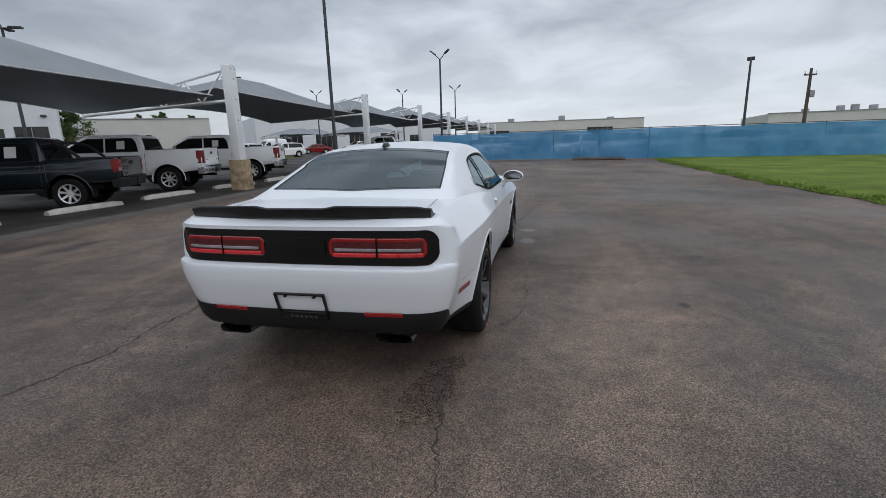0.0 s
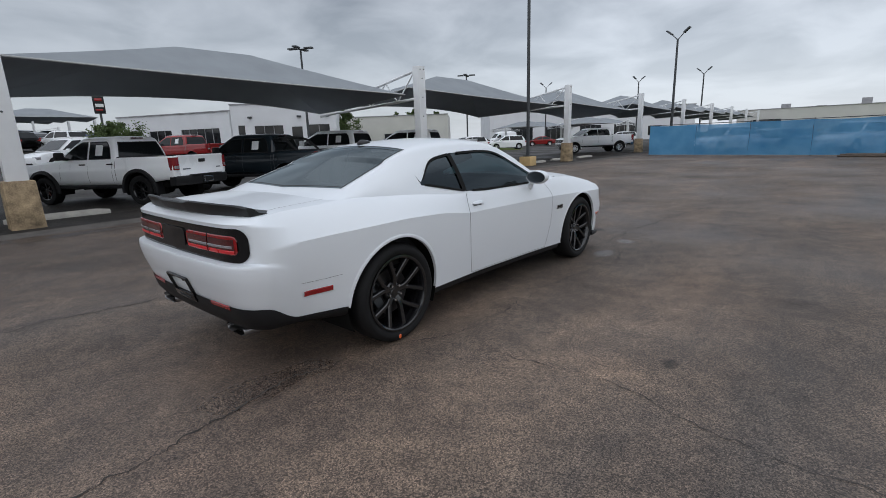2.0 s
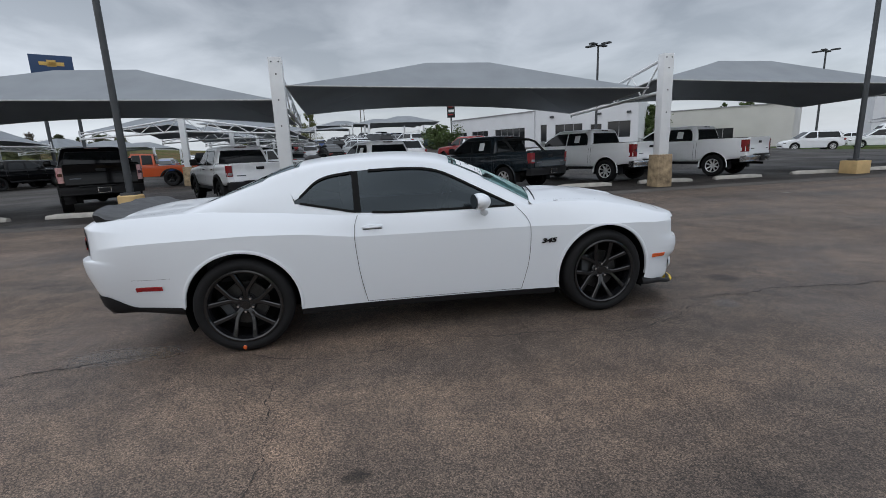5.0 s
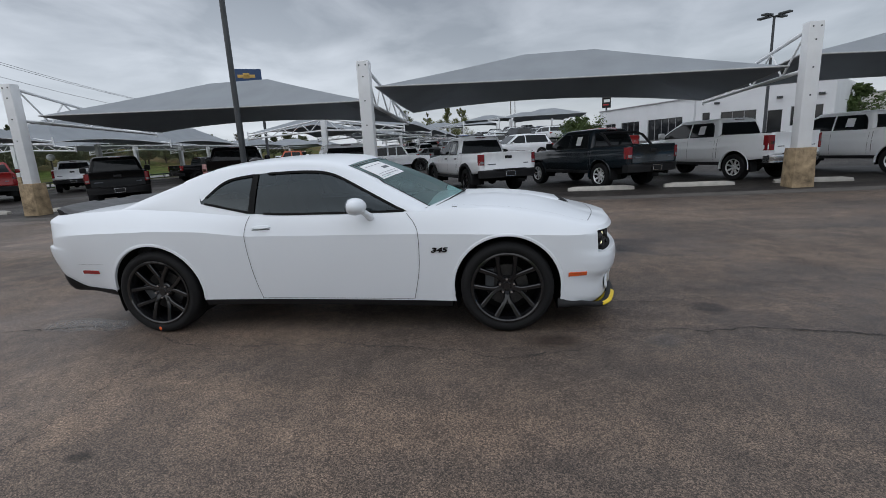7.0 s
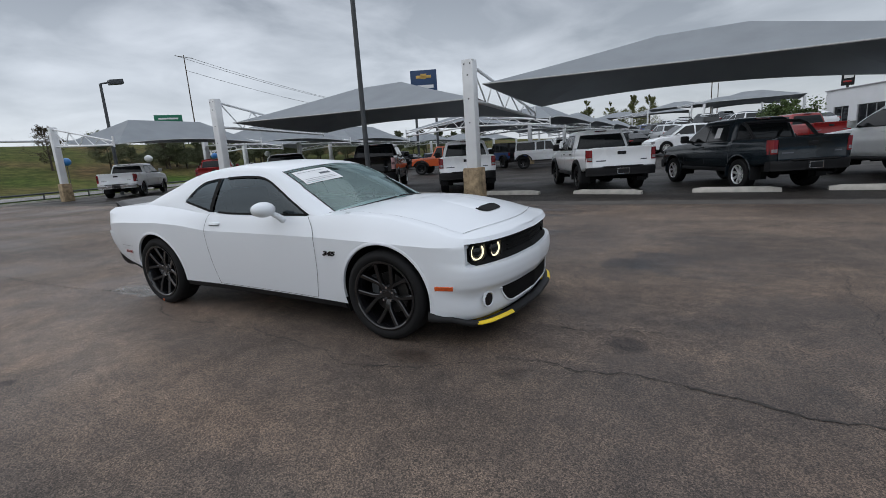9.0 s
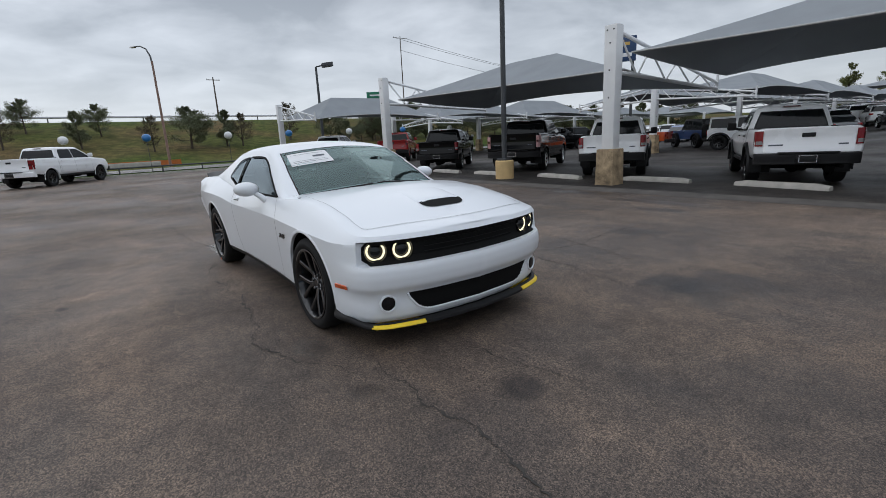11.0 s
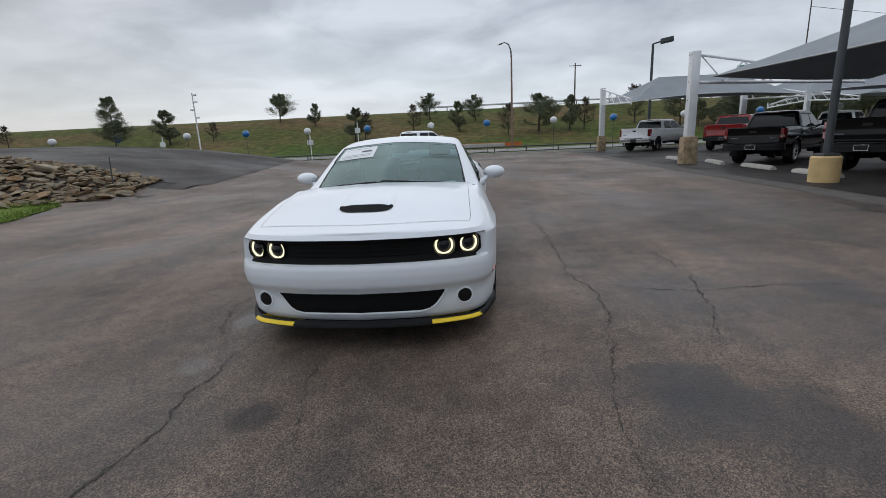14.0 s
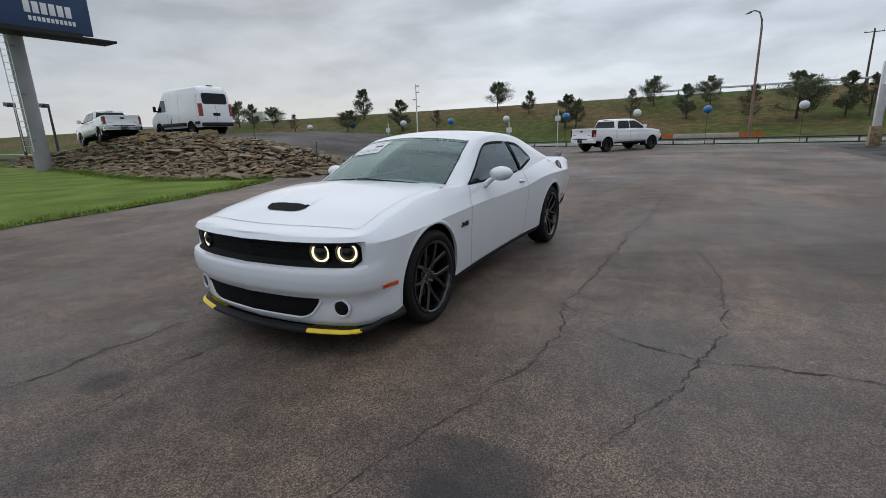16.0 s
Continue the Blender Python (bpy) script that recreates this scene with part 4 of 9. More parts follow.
def patch(fn, xs, z0, z1, out, nz=5):
    """A panel on the front or rear face between two heights (functions of x or numbers)."""
    bm = bmesh.new()
    rows = []
    for x in xs:
        a, b = (z0(x) if callable(z0) else z0), (z1(x) if callable(z1) else z1)
        rows.append([fn(x, a + (b - a) * v, out) for v in np.linspace(0, 1, nz)])
    grid(bm, rows)
    bmesh.ops.recalc_face_normals(bm, faces=bm.faces[:])
    c = sum((v.co for v in bm.verts), Vector()) / len(bm.verts)
    if sum(f.normal.y * c.y for f in bm.faces) < 0:
        bmesh.ops.reverse_faces(bm, faces=bm.faces[:])
    return bm


def solid_patch(fn, xs, z0, z1, out, depth, nz=4):
    bm = patch(fn, xs, z0, z1, out, nz)
    bmesh.ops.solidify(bm, geom=bm.faces[:], thickness=depth)
    return bm


def round_ends(xs_half, z0, z1, r):
    """Upper and lower bounds of a bar with round ends."""
    zc = (z0 + z1) / 2
    h = (z1 - z0) / 2

    def bound(x, sgn):
        d = max(0, abs(x) - (xs_half - r))
        k = math.sqrt(max(0, 1 - (d / r) ** 2)) if r else 1
        return zc + sgn * (h - r + r * k if h > r else h * k)

    return lambda x: bound(x, -1), lambda x: bound(x, 1)


def build_wheel_mesh():
    """One wheel at the origin, its outer face towards +x: tyre, rim with five forked spokes, nuts, brake."""
    turn = pose(0, 0, 0, 0, 90, 0)
    out = {}
    bm = bmesh.new()
    w, r1, r0 = 0.122, TYRE_R, 0.276
    prof = [(r0, -w * 0.86), (r0 + 0.02, -w * 0.98), (r0 + 0.05, -w), (r1 - 0.02, -w * 0.93), (r1 - 0.004, -w * 0.78), (r1, -w * 0.5), (r1, 0), (r1, w * 0.5),
            (r1 - 0.004, w * 0.78), (r1 - 0.02, w * 0.93), (r0 + 0.05, w), (r0 + 0.045, w * 1.015), (r0 + 0.02, w * 0.985), (r0, w * 0.86)]
    lathe(bm, prof, 56, turn)
    out["tyre"] = to_mesh("tyre", bm, M["rubber"], sharp=35)
    bm = bmesh.new()
    lathe(bm, [(r0 + 0.002, w * 0.9), (r0 + 0.004, w * 0.965), (r0 - 0.008, w * 0.98), (r0 - 0.018, w * 0.93), (r0 - 0.03, w * 0.7), (r0 - 0.035, -w * 0.8)], 56, turn)
    for k in range(5):
        # five Y spokes: a short stem between two nuts that forks into two arms
        a0 = radians(90 + 36 + 72 * k)
        cdir, sdir, ax = Vector((0, math.cos(a0), math.sin(a0))), Vector((0, -math.sin(a0), math.cos(a0))), Vector((1, 0, 0))
        for s in (-1, 1):
            line = spline([(0.040, 0.006 * s), (0.080, 0.007 * s), (0.112, 0.013 * s), (0.150, 0.033 * s), (0.200, 0.063 * s), (0.252, 0.094 * s)], 12)
            secs = []
            for q, (rad, lat) in enumerate(line):
                t = q / 11
                p, n_ = line[max(q - 1, 0)], line[min(q + 1, 11)]
                d = (cdir * (n_[0] - p[0]) + sdir * (n_[1] - p[1])).normalized()
                e = d.cross(ax)
                wd = 0.0135 + 0.0055 * t**2 + 0.002 * (1 - t)
                dep = 0.026 + 0.012 * t
                xo = 0.056 + 0.050 * t**0.8 + (0.0 if s > 0 else -0.0012)
                c = cdir * rad + sdir * lat
                secs.append([c + ax * (xo - dep) - e * wd * 1.2, c + ax * (xo - 0.006) - e * wd, c + ax * xo - e * wd * 0.62, c + ax * xo + e * wd * 0.62, c + ax * (xo - 0.006) + e * wd, c + ax * (xo - dep) + e * wd * 1.2])
            grid(bm, secs, closed_v=True)
    lathe(bm, [(0.0, 0.062), (0.028, 0.062), (0.032, 0.056), (0.066, 0.053), (0.076, 0.042), (0.08, 0.0)], 30, turn)
    bmesh.ops.recalc_face_normals(bm, faces=bm.faces[:])
    out["rim"] = to_mesh("rim", bm, M["rim_black"], sharp=30)
    bm = bmesh.new()
    tube(bm, (0.05, 0, 0), (0.073, 0, 0), 0.0115, 0.009, 10)
    out["wheel_nut"] = to_mesh("wheel_nut", bm, M["steel"])
    bm = bmesh.new()
    lathe(bm, [(0.03, 0.01), (0.165, 0.01), (0.168, 0.0), (0.165, -0.012), (0.03, -0.012)], 40, turn)
    out["brake_disc"] = to_mesh("brake_disc", bm, M["disc_steel"])
    bm = bmesh.new()
    box(bm, (0.0, -0.135, 0.05), (0.06, 0.07, 0.17), bev=0.012)
    out["brake_caliper"] = to_mesh("brake_caliper", bm, M["pole_grey"])
    # black disc closes the wheel's inside, in place of the shade there
    bm = bmesh.new()
    lathe(bm, [(0.255, -0.10), (0.0, -0.10)], 30, turn)
    out["inner_shade"] = to_mesh("inner_barrel", bm, M["black_deep"])
    return out


WHEEL = build_wheel_mesh()


def build_wheels():
    for s in (1, -1):
        for y in (AXLE, -AXLE):
            w = new("wheel")
            w.parent, w.empty_display_size = CAR, 0.1
            rim_turn = 0 if y > 0 else 30
            w.matrix_local = pose(s * (0.825 if y > 0 else 0.81), y, HUB_Z, rim_turn, 0, 0 if s > 0 else 180)
            w["label"] = "gloss black alloy wheel with five forked spokes"
            for nm in ("tyre", "rim", "brake_disc", "brake_caliper"):
                part(nm, WHEEL[nm], None, w)
            for k in range(5):
                a = radians(90 + 72 * k)
                part("wheel_nut", WHEEL["wheel_nut"], None, w).location = (0, 0.057 * math.cos(a), 0.057 * math.sin(a))
            part("inner_barrel", WHEEL["inner_shade"], None, w)
            # wheel housing: a dark half drum that closes the arch from inside
            bm = bmesh.new()
            rows = []
            for a in np.linspace(-25, 205, 25):
                c, sn = math.cos(radians(a)), math.sin(radians(a))
                rr = ARCH_R + 0.012
                p = side_pt(float(np.clip(y + rr * c, -2.25, 2.05)), max(HUB_Z + rr * sn, 0.3), s, -0.012)
                rows.append([Vector((p.x, y + rr * c, HUB_Z + rr * sn)), Vector((s * 0.5, y + rr * c, HUB_Z + rr * sn)), Vector((s * 0.5, y + 0.05 * c, HUB_Z + 0.05 * sn))])
            grid(bm, rows)
            part("wheel_housing", bm, M["black_deep"], CAR)
            # rolled lip of the arch
            bm = bmesh.new()
            rows = []
            for a in np.linspace(-8, 188 if y > 0 else 177, 41):
                c, sn = math.cos(radians(a)), math.sin(radians(a))
                ring = []
                for rr, o in ((ARCH_R + 0.022, 0.0), (ARCH_R + 0.016, 0.004), (ARCH_R + 0.006, 0.006), (ARCH_R - 0.003, 0.003), (ARCH_R - 0.004, -0.02)):
                    yy, zz = y + rr * c, HUB_Z + rr * sn
                    p = side_pt(float(np.clip(yy, -2.25, 2.05)), max(zz, float(z_bot(yy)) + 0.002), s, o)
                    ring.append(Vector((p.x, yy, zz)))
                rows.append(ring)
            grid(bm, rows)
            bmesh.ops.recalc_face_normals(bm, faces=bm.faces[:])
            part("arch_lip", bm, M["white_paint"], CAR, sharp=60)
    # round fuel cap on the left rear quarter
    c = side_pt(-1.86, 0.955, -1, 0.0)
    m = Matrix.Translation(c) @ pose(0, 0, 0, 0, -68, 0)
    bm = bmesh.new()
    lathe(bm, [(0.0, 0.012), (0.05, 0.012), (0.058, 0.009), (0.066, 0.014), (0.072, 0.010), (0.075, -0.006)], 32, m)
    bmesh.ops.recalc_face_normals(bm, faces=bm.faces[:])
    part("fuel_cap", bm, M["black_gloss"], CAR, "round black fuel cap")
    # red dot on the rear tyre
    bm = bmesh.new()
    bmesh.ops.create_uvsphere(bm, u_segments=10, v_segments=6, radius=0.014, matrix=pose(0.934, -AXLE - 0.03, HUB_Z - 0.318) @ Matrix.Diagonal((0.25, 1, 1.3, 1)))
    part("tyre_mark", bm, M["orange_lamp"], CAR, "small red tyre mark")


build_wheels()


def build_sides():
    for s in (1, -1):
        # door with its shut lines
        for nm, keys in (("door_gap", [(-0.588, 0.985), (-0.618, 0.90), (-0.625, 0.78), (-0.60, 0.52), (-0.555, 0.29)]),
                         ("door_gap", [(0.70, 0.965), (0.77, 0.88), (0.80, 0.78), (0.79, 0.52), (0.735, 0.27)])):
            pts = [side_pt(y, min(z, float(z_edge(y)) - 0.002), s, 0.003) for y, z in spline(keys, 40)]
            part(nm, ribbon(pts, 0.0042), M["gap"], CAR)
        pts = [side_pt(y, float(z_bot(y)) + 0.012, s, 0.003) for y in np.linspace(-0.555, 0.735, 30)]
        part("door_gap", ribbon(pts, 0.003), M["gap"], CAR)
        pts = [side_pt(y, 0.62 - 0.004 * math.cos(9 * y), s, 0.003) for y in np.linspace(-2.22, -1.95, 16)]
        part("bumper_gap", ribbon(pts, 0.0016), M["gap"], CAR)
        # handle
        bm = bmesh.new()
        rows = []
        for y in np.linspace(-0.565, -0.405, 14):
            e = math.sin(math.pi * (y + 0.565) / 0.16) ** 0.35 if -0.565 < y < -0.405 else 0
            rows.append([side_pt(y, 0.893 + dz * max(e, 0.15), s, o) for dz, o in ((0.016, 0.002), (0.012, 0.022 * e + 0.002), (-0.006, 0.024 * e + 0.002), (-0.014, 0.010 * e + 0.002))])
        grid(bm, rows)
        bmesh.ops.recalc_face_normals(bm, faces=bm.faces[:])
        hd = part("door_handle", bm, M["white_paint"], CAR)
        # dark ribbon paints the handle's shadow line on the door
        part("handle_recess", ribbon([side_pt(y, 0.874, s, 0.004) for y in np.linspace(-0.56, -0.41, 12)], 0.006), M["gap"], hd)
        # lamps on the flanks
        for nm, y0, y1, z, mt in (("rear_side_marker", -2.205, -2.015, 0.545, "red_lamp"), ("front_side_marker", 1.935, 2.075, 0.462, "orange_lamp")):
            bm = bmesh.new()
            grid(bm, [[side_pt(y, z + dz + (0.0 if abs(y - y0) > 0.01 else -0.004), s, o) for dz, o in ((-0.019, 0.001), (-0.016, 0.007), (0.012, 0.007), (0.016, 0.001))] for y in np.linspace(y0, y1, 10)])
            bmesh.ops.recalc_face_normals(bm, faces=bm.faces[:])
            part(nm, bm, M[mt], CAR, "red side marker lamp" if mt == "red_lamp" else "orange side marker lamp")
        # black sill under the door
        bm = bmesh.new()
        rows = []
        for y in np.linspace(-1.06, 1.04, 40):
            p = side_pt(y, float(z_bot(y)) + 0.004, s, 0.0)
            rows.append([p + Vector((-s * 0.002, 0, 0.004)), p + Vector((-s * 0.004, 0, -0.02)), p + Vector((-s * 0.02, 0, -0.055)), p + Vector((-s * 0.09, 0, -0.07)), p + Vector((-s * 0.40, 0, -0.05))])
        grid(bm, rows)
        bmesh.ops.recalc_face_normals(bm, faces=bm.faces[:])
        part("sill", bm, M["black_plastic"], CAR, "black plastic sill")
        # number badge
        cu = bpy.data.curves.new("badge", "FONT")
        cu.body, cu.size, cu.extrude, cu.offset, cu.align_x, cu.align_y, cu.shear = "345", 0.050, 0.003, 0.0022, "CENTER", "CENTER", 0.25
        ob = new("badge_tmp", cu)
        me = bpy.data.meshes.new_from_object(ob.evaluated_get(bpy.context.evaluated_depsgraph_get()))
        bpy.data.objects.remove(ob)
        me.materials.clear()
        me.materials.append(M["black_gloss"])
        bd = part("badge", me, None, CAR, "black fender badge reading 345")
        p = side_pt(0.955, 0.675, s, 0.006)
        bd.matrix_local = Matrix.Translation(p) @ pose(0, 0, 0, 90, 0, 90 * s) @ Matrix.Diagonal((1.7, 1, 1, 1))
        # mirror
        mr = new("door_mirror")
        mr.parent, mr.empty_display_size = CAR, 0.1
        base = cabin_side(0.43, 0.965, s)
        mr.matrix_local = Matrix.Translation(base)
        bm = bmesh.new()
        bmesh.ops.create_uvsphere(bm, u_segments=24, v_segments=16, radius=1, matrix=pose(s * 0.155, -0.085, 0.078) @ Matrix.Diagonal((0.112, 0.085, 0.066, 1)))
        for v in bm.verts:
            if v.co.y < -0.125:
                v.co.y = -0.125
            v.co.z += 0.02 * (abs(v.co.x) - 0.16)
        part("mirror_housing", bm, M["white_paint"], mr)
        bm = bmesh.new()
        pipe(bm, [(s * -0.02, 0.0, -0.038), (s * 0.025, -0.01, -0.025), (s * 0.055, -0.035, 0.01), (s * 0.10, -0.07, 0.045)], [0.034, 0.032, 0.026, 0.022], 12)
        part("mirror_arm", bm, M["white_paint"], mr)
        bm = bmesh.new()
        lathe(bm, [(0.0, 0.0), (0.9, 0.0), (1.0, 0.004), (1.05, 0.012)], 28, pose(s * 0.155, -0.1285, 0.080, -90, 0, 0) @ Matrix.Diagonal((0.096, 0.054, -0.3, 1)))
        bmesh.ops.recalc_face_normals(bm, faces=bm.faces[:])
        part("mirror_glass", bm, M["mirror"], mr)
    # filler cap on the left haunch
    bm = bmesh.new()
    p = Vector((-0.85, -1.62, 0.985))
    lathe(bm, [(0.0, 0.012), (0.055, 0.012), (0.062, 0.018), (0.075, 0.016), (0.08, 0.0)], 24, Matrix.Translation(p) @ pose(0, 0, 0, 0, -52, 0))
    part("fuel_door", bm, M["white_paint"], CAR)


build_sides()


def build_front():
    zlo, zhi = round_ends(0.882, 0.616, 0.776, 0.05)
    xs = np.linspace(-0.880, 0.880, 75)
    g = part("grille", patch(front_pt, xs, zlo, zhi, 0.004), M["black_deep"], CAR, "black upper grille with twin round lamps")
    for z in (0.665, 0.70, 0.735):
        part("grille_bar", solid_patch(front_pt, np.linspace(-0.44, 0.44, 31), z - 0.004, z + 0.004, 0.016, 0.012, 2), M["black_deep"], g)
    bm = bmesh.new()
    for lo, hi in ((0.611, 0.622), (0.779, 0.790)):
        rows = []
        for x in np.linspace(-0.83, 0.83, 61):
            rows.append([front_pt(x, lo, 0.001), front_pt(x, (lo + hi) / 2, 0.008), front_pt(x, hi, 0.001)])
        grid(bm, rows)
    bmesh.ops.recalc_face_normals(bm, faces=bm.faces[:])
    for x in (0.800, 0.610, -0.610, -0.800):
        c = front_pt(x, 0.706, 0.0)
        e = front_pt(x + 0.02, 0.7, 0.0) - front_pt(x - 0.02, 0.7, 0.0)
        yaw = math.degrees(math.atan2(e.y, e.x)) * 0.8
        hl = new("headlight")
        hl.parent, hl.empty_display_size = CAR, 0.1
        hl.matrix_local = Matrix.Translation(c + Vector((0, 0.006, 0))) @ pose(0, 0, 0, 0, 0, yaw) @ pose(0, 0, 0, -90, 0, 0)
        hl["label"] = "round headlight with glowing ring"
        bm = bmesh.new()
        lathe(bm, [(0.078, -0.03), (0.078, 0.019), (0.074, 0.025), (0.071, 0.019), (0.069, -0.03)], 40)
        part("bezel", bm, M["black_gloss"], hl)
        bm = bmesh.new()
        rows = []
        for k in range(49):
            a = radians(-157 + 314 * k / 48)
            w = 0.0070 * math.sqrt(max(0.0, 1 - (abs(k - 24) / 24.0) ** 6)) + 0.0004
            rows.append([Vector(((0.0575 + w * math.cos(b)) * math.sin(a), (0.0575 + w * math.cos(b)) * math.cos(a), 0.003 + w * math.sin(b))) for b in np.linspace(0, 2 * math.pi, 10, endpoint=False)])
        grid(bm, rows, closed_v=True)
        bmesh.ops.recalc_face_normals(bm, faces=bm.faces[:])
        part("light_ring", bm, M["halo"], hl, "glowing warm white light ring")
        bm = bmesh.new()
        lathe(bm, [(0.058, -0.02), (0.052, -0.005), (0.046, -0.01), (0.044, 0.0), (0.038, 0.012), (0.024, 0.020), (0.0, 0.024)], 32)
        part("lens", bm, M["glass_car"], hl)
        bm = bmesh.new()
        lathe(bm, [(0.056, -0.016), (0.054, -0.004), (0.047, -0.006)], 32)
        part("reflector", bm, M["clear_lamp"], hl)
    # lower intake with its pale lip
    half = lambda z: np.interp(z, [0.262, 0.275, 0.30, 0.36, 0.395, 0.41], [0.44, 0.485, 0.53, 0.578, 0.597, 0.59])
    bm = bmesh.new()
    rows = []
    for z in np.linspace(0.262, 0.408, 9):
        h = float(half(z))
        rows.append([front_pt(x, z, 0.005) for x in np.linspace(-h, h, 41)])
    grid(bm, rows)
    bmesh.ops.recalc_face_normals(bm, faces=bm.faces[:])
    lg = part("lower_intake", bm, M["black_deep"], CAR, "black lower air intake")
    bm = bmesh.new()
    for z in np.linspace(0.285, 0.39, 6):
        h = float(half(z)) - 0.015
        grid(bm, [[front_pt(x, z + dz, 0.012) for dz in (-0.003, 0.003)] for x in np.linspace(-h, h, 41)])
    for x in np.linspace(-0.5, 0.5, 27):
        grid(bm, [[front_pt(x + dx, z, 0.011) for dx in (-0.003, 0.003)] for z in np.linspace(0.275, 0.395, 6)])
    part("mesh_grid", bm, M["black_deep"], lg)
    bm = bmesh.new()
    edge = [(-float(half(z)), z) for z in np.linspace(0.40, 0.265, 14)] + [(x, 0.26) for x in np.linspace(-0.43, 0.43, 30)] + [(float(half(z)), z) for z in np.linspace(0.265, 0.40, 14)]
    pipe(bm, [front_pt(x, z, 0.004) for x, z in edge], 0.009, 8)
    part("intake_lip", bm, M["white_paint"], lg)
    for x in (0.735, -0.735):
        c = front_pt(x, 0.345, 0.0)
        e = front_pt(x + 0.02, 0.345, 0.0) - front_pt(x - 0.02, 0.345, 0.0)
        fl = new("fog_lamp")
        fl.parent, fl.empty_display_size = CAR, 0.05
        fl.matrix_local = Matrix.Translation(c) @ pose(0, 0, 0, 0, 0, math.degrees(math.atan2(e.y, e.x)) * 0.6) @ pose(0, 0, 0, -90, 0, 0)
        bm = bmesh.new()
        lathe(bm, [(0.064, 0.0), (0.062, 0.014), (0.052, 0.016), (0.046, 0.002)], 30)
        part("fog_bezel", bm, M["white_paint"], fl)
        bm = bmesh.new()
        lathe(bm, [(0.05, 0.008), (0.03, 0.010), (0.0, 0.012)], 30)
        part("fog_lens", bm, M["black_gloss"], fl)
    # splitter with yellow transit guards
    def lip(k0, k1, grow, zt, zb, n):
        rows = []
        for side in (1,):
            for k in np.linspace(k0, k1, n):
                kk = k if k <= NS - 1 else 2 * (NS - 1) - k
                sd = 1 if k <= NS - 1 else -1
                base = shell_at(kk, 0.24 if kk > 205 else 0.26, 0.0, sd)
                n0 = nrm[int(min(kk, NS - 1))]
                o = Vector((sd * n0[0], n0[1], 0))
                y = base.y
                fade = float(smooth01(1.78, 2.0, y))
                rise = 0.035 * (1 - smooth01(2.02, 2.2, y))
                ring = [(0.0, zt + 0.045 * (1 - fade) + rise), (0.035 + grow, zt + rise), (0.058 + grow, zt - 0.012 + rise), (0.060 + grow, zb + 0.008 + rise), (0.05 + grow, zb + rise), (-0.10, zb + rise)]
                rows.append([Vector((base.x, base.y, 0)) + o * a * (0.5 + 0.5 * fade) * (1 - 0.6 * n0[0] ** 2 if a > 0 else 1) + Vector((0, 0, z)) for a, z in ring])
        bm = bmesh.new()
        grid(bm, rows)
        bm.faces.new([bm.verts[i] for i in range(6)]) if bm.verts.ensure_lookup_table() is None else None
        bmesh.ops.recalc_face_normals(bm, faces=bm.faces[:])
        return bm

    k_side = float(np.interp(1.86, plan[SIDE_K, 1], SIDE_K))
    sp = part("splitter", lip(k_side, 2 * (NS - 1) - k_side, 0.0, 0.205, 0.168, 121), M["black_plastic"], CAR, "black front splitter", sharp=50)
    ka, kb = (float(np.interp(x, plan[FRONT_K, 0], FRONT_K)) for x in (0.49, 0.845))
    part("splitter_guard", lip(kb, ka, 0.006, 0.203, 0.174, 21), M["yellow"], sp, "yellow plastic transit guard", sharp=50)
    part("splitter_guard", lip(2 * (NS - 1) - ka, 2 * (NS - 1) - kb, 0.006, 0.203, 0.174, 21), M["yellow"], sp, "yellow plastic transit guard", sharp=50)
    # bonnet: shut lines and scoop
    for s in (1, -1):
        line = [(s * x, y) for x, y in spline([(0.735, 0.98), (0.745, 1.3), (0.755, 1.7), (0.765, 2.0), (0.755, 2.10)], 40)]
        part("bonnet_gap", ribbon([Vector((x, y, hood_z(x, y) + 0.003)) for x, y in line], 0.0022, Vector((0, 0, 1))), M["gap"], CAR)
    line = [(x, 2.235 - 0.135 * (x / 0.755) ** 2) for x in np.linspace(-0.755, 0.755, 50)]
    part("bonnet_gap", ribbon([Vector((x, y, hood_z(x, y) + 0.003)) for x, y in line], 0.0045, Vector((0, 0, 1))), M["gap"], CAR)
    bm = bmesh.new()
    rows = []
    for x in np.linspace(-0.20, 0.20, 31):
        e = (1 - (abs(x) / 0.205) ** 5) ** 0.6
        y0, y1 = SCOOP_Y - 0.050, SCOOP_Y - 0.050 + 0.098 * e
        rows.append([Vector((x, y, hood_z(x, y) + 0.004 + 0.012 * e * (1 - t))) for y, t in ((y0, 0), (y0 * 0.6 + y1 * 0.4, 0.3), (y1, 1))])
    grid(bm, rows)
    bmesh.ops.recalc_face_normals(bm, faces=bm.faces[:])
    sc = part("bonnet_scoop", bm, M["black_deep"], CAR, "black bonnet scoop")
    bm = bmesh.new()
    rows = []
    for x in np.linspace(-0.212, 0.212, 31):
        e = max(0.0, 1 - (abs(x) / 0.212) ** 6)
        f = (1 - min(1, abs(x) / 0.205) ** 4) ** 0.5
        yb = SCOOP_Y - 0.052 * f
        rows.append([Vector((x, yb - t * 0.34, hood_z(x, yb - t * 0.34) + 0.006 * e - 0.003 + h * e)) for t, h in ((-0.01, 0.013), (0.02, 0.016), (0.3, 0.011), (0.7, 0.004), (1, 0.0))])
    grid(bm, rows)
    bmesh.ops.recalc_face_normals(bm, faces=bm.faces[:])
    part("scoop_hood", bm, M["white_paint"], sc)
    # cowl and wipers
    bm = bmesh.new()
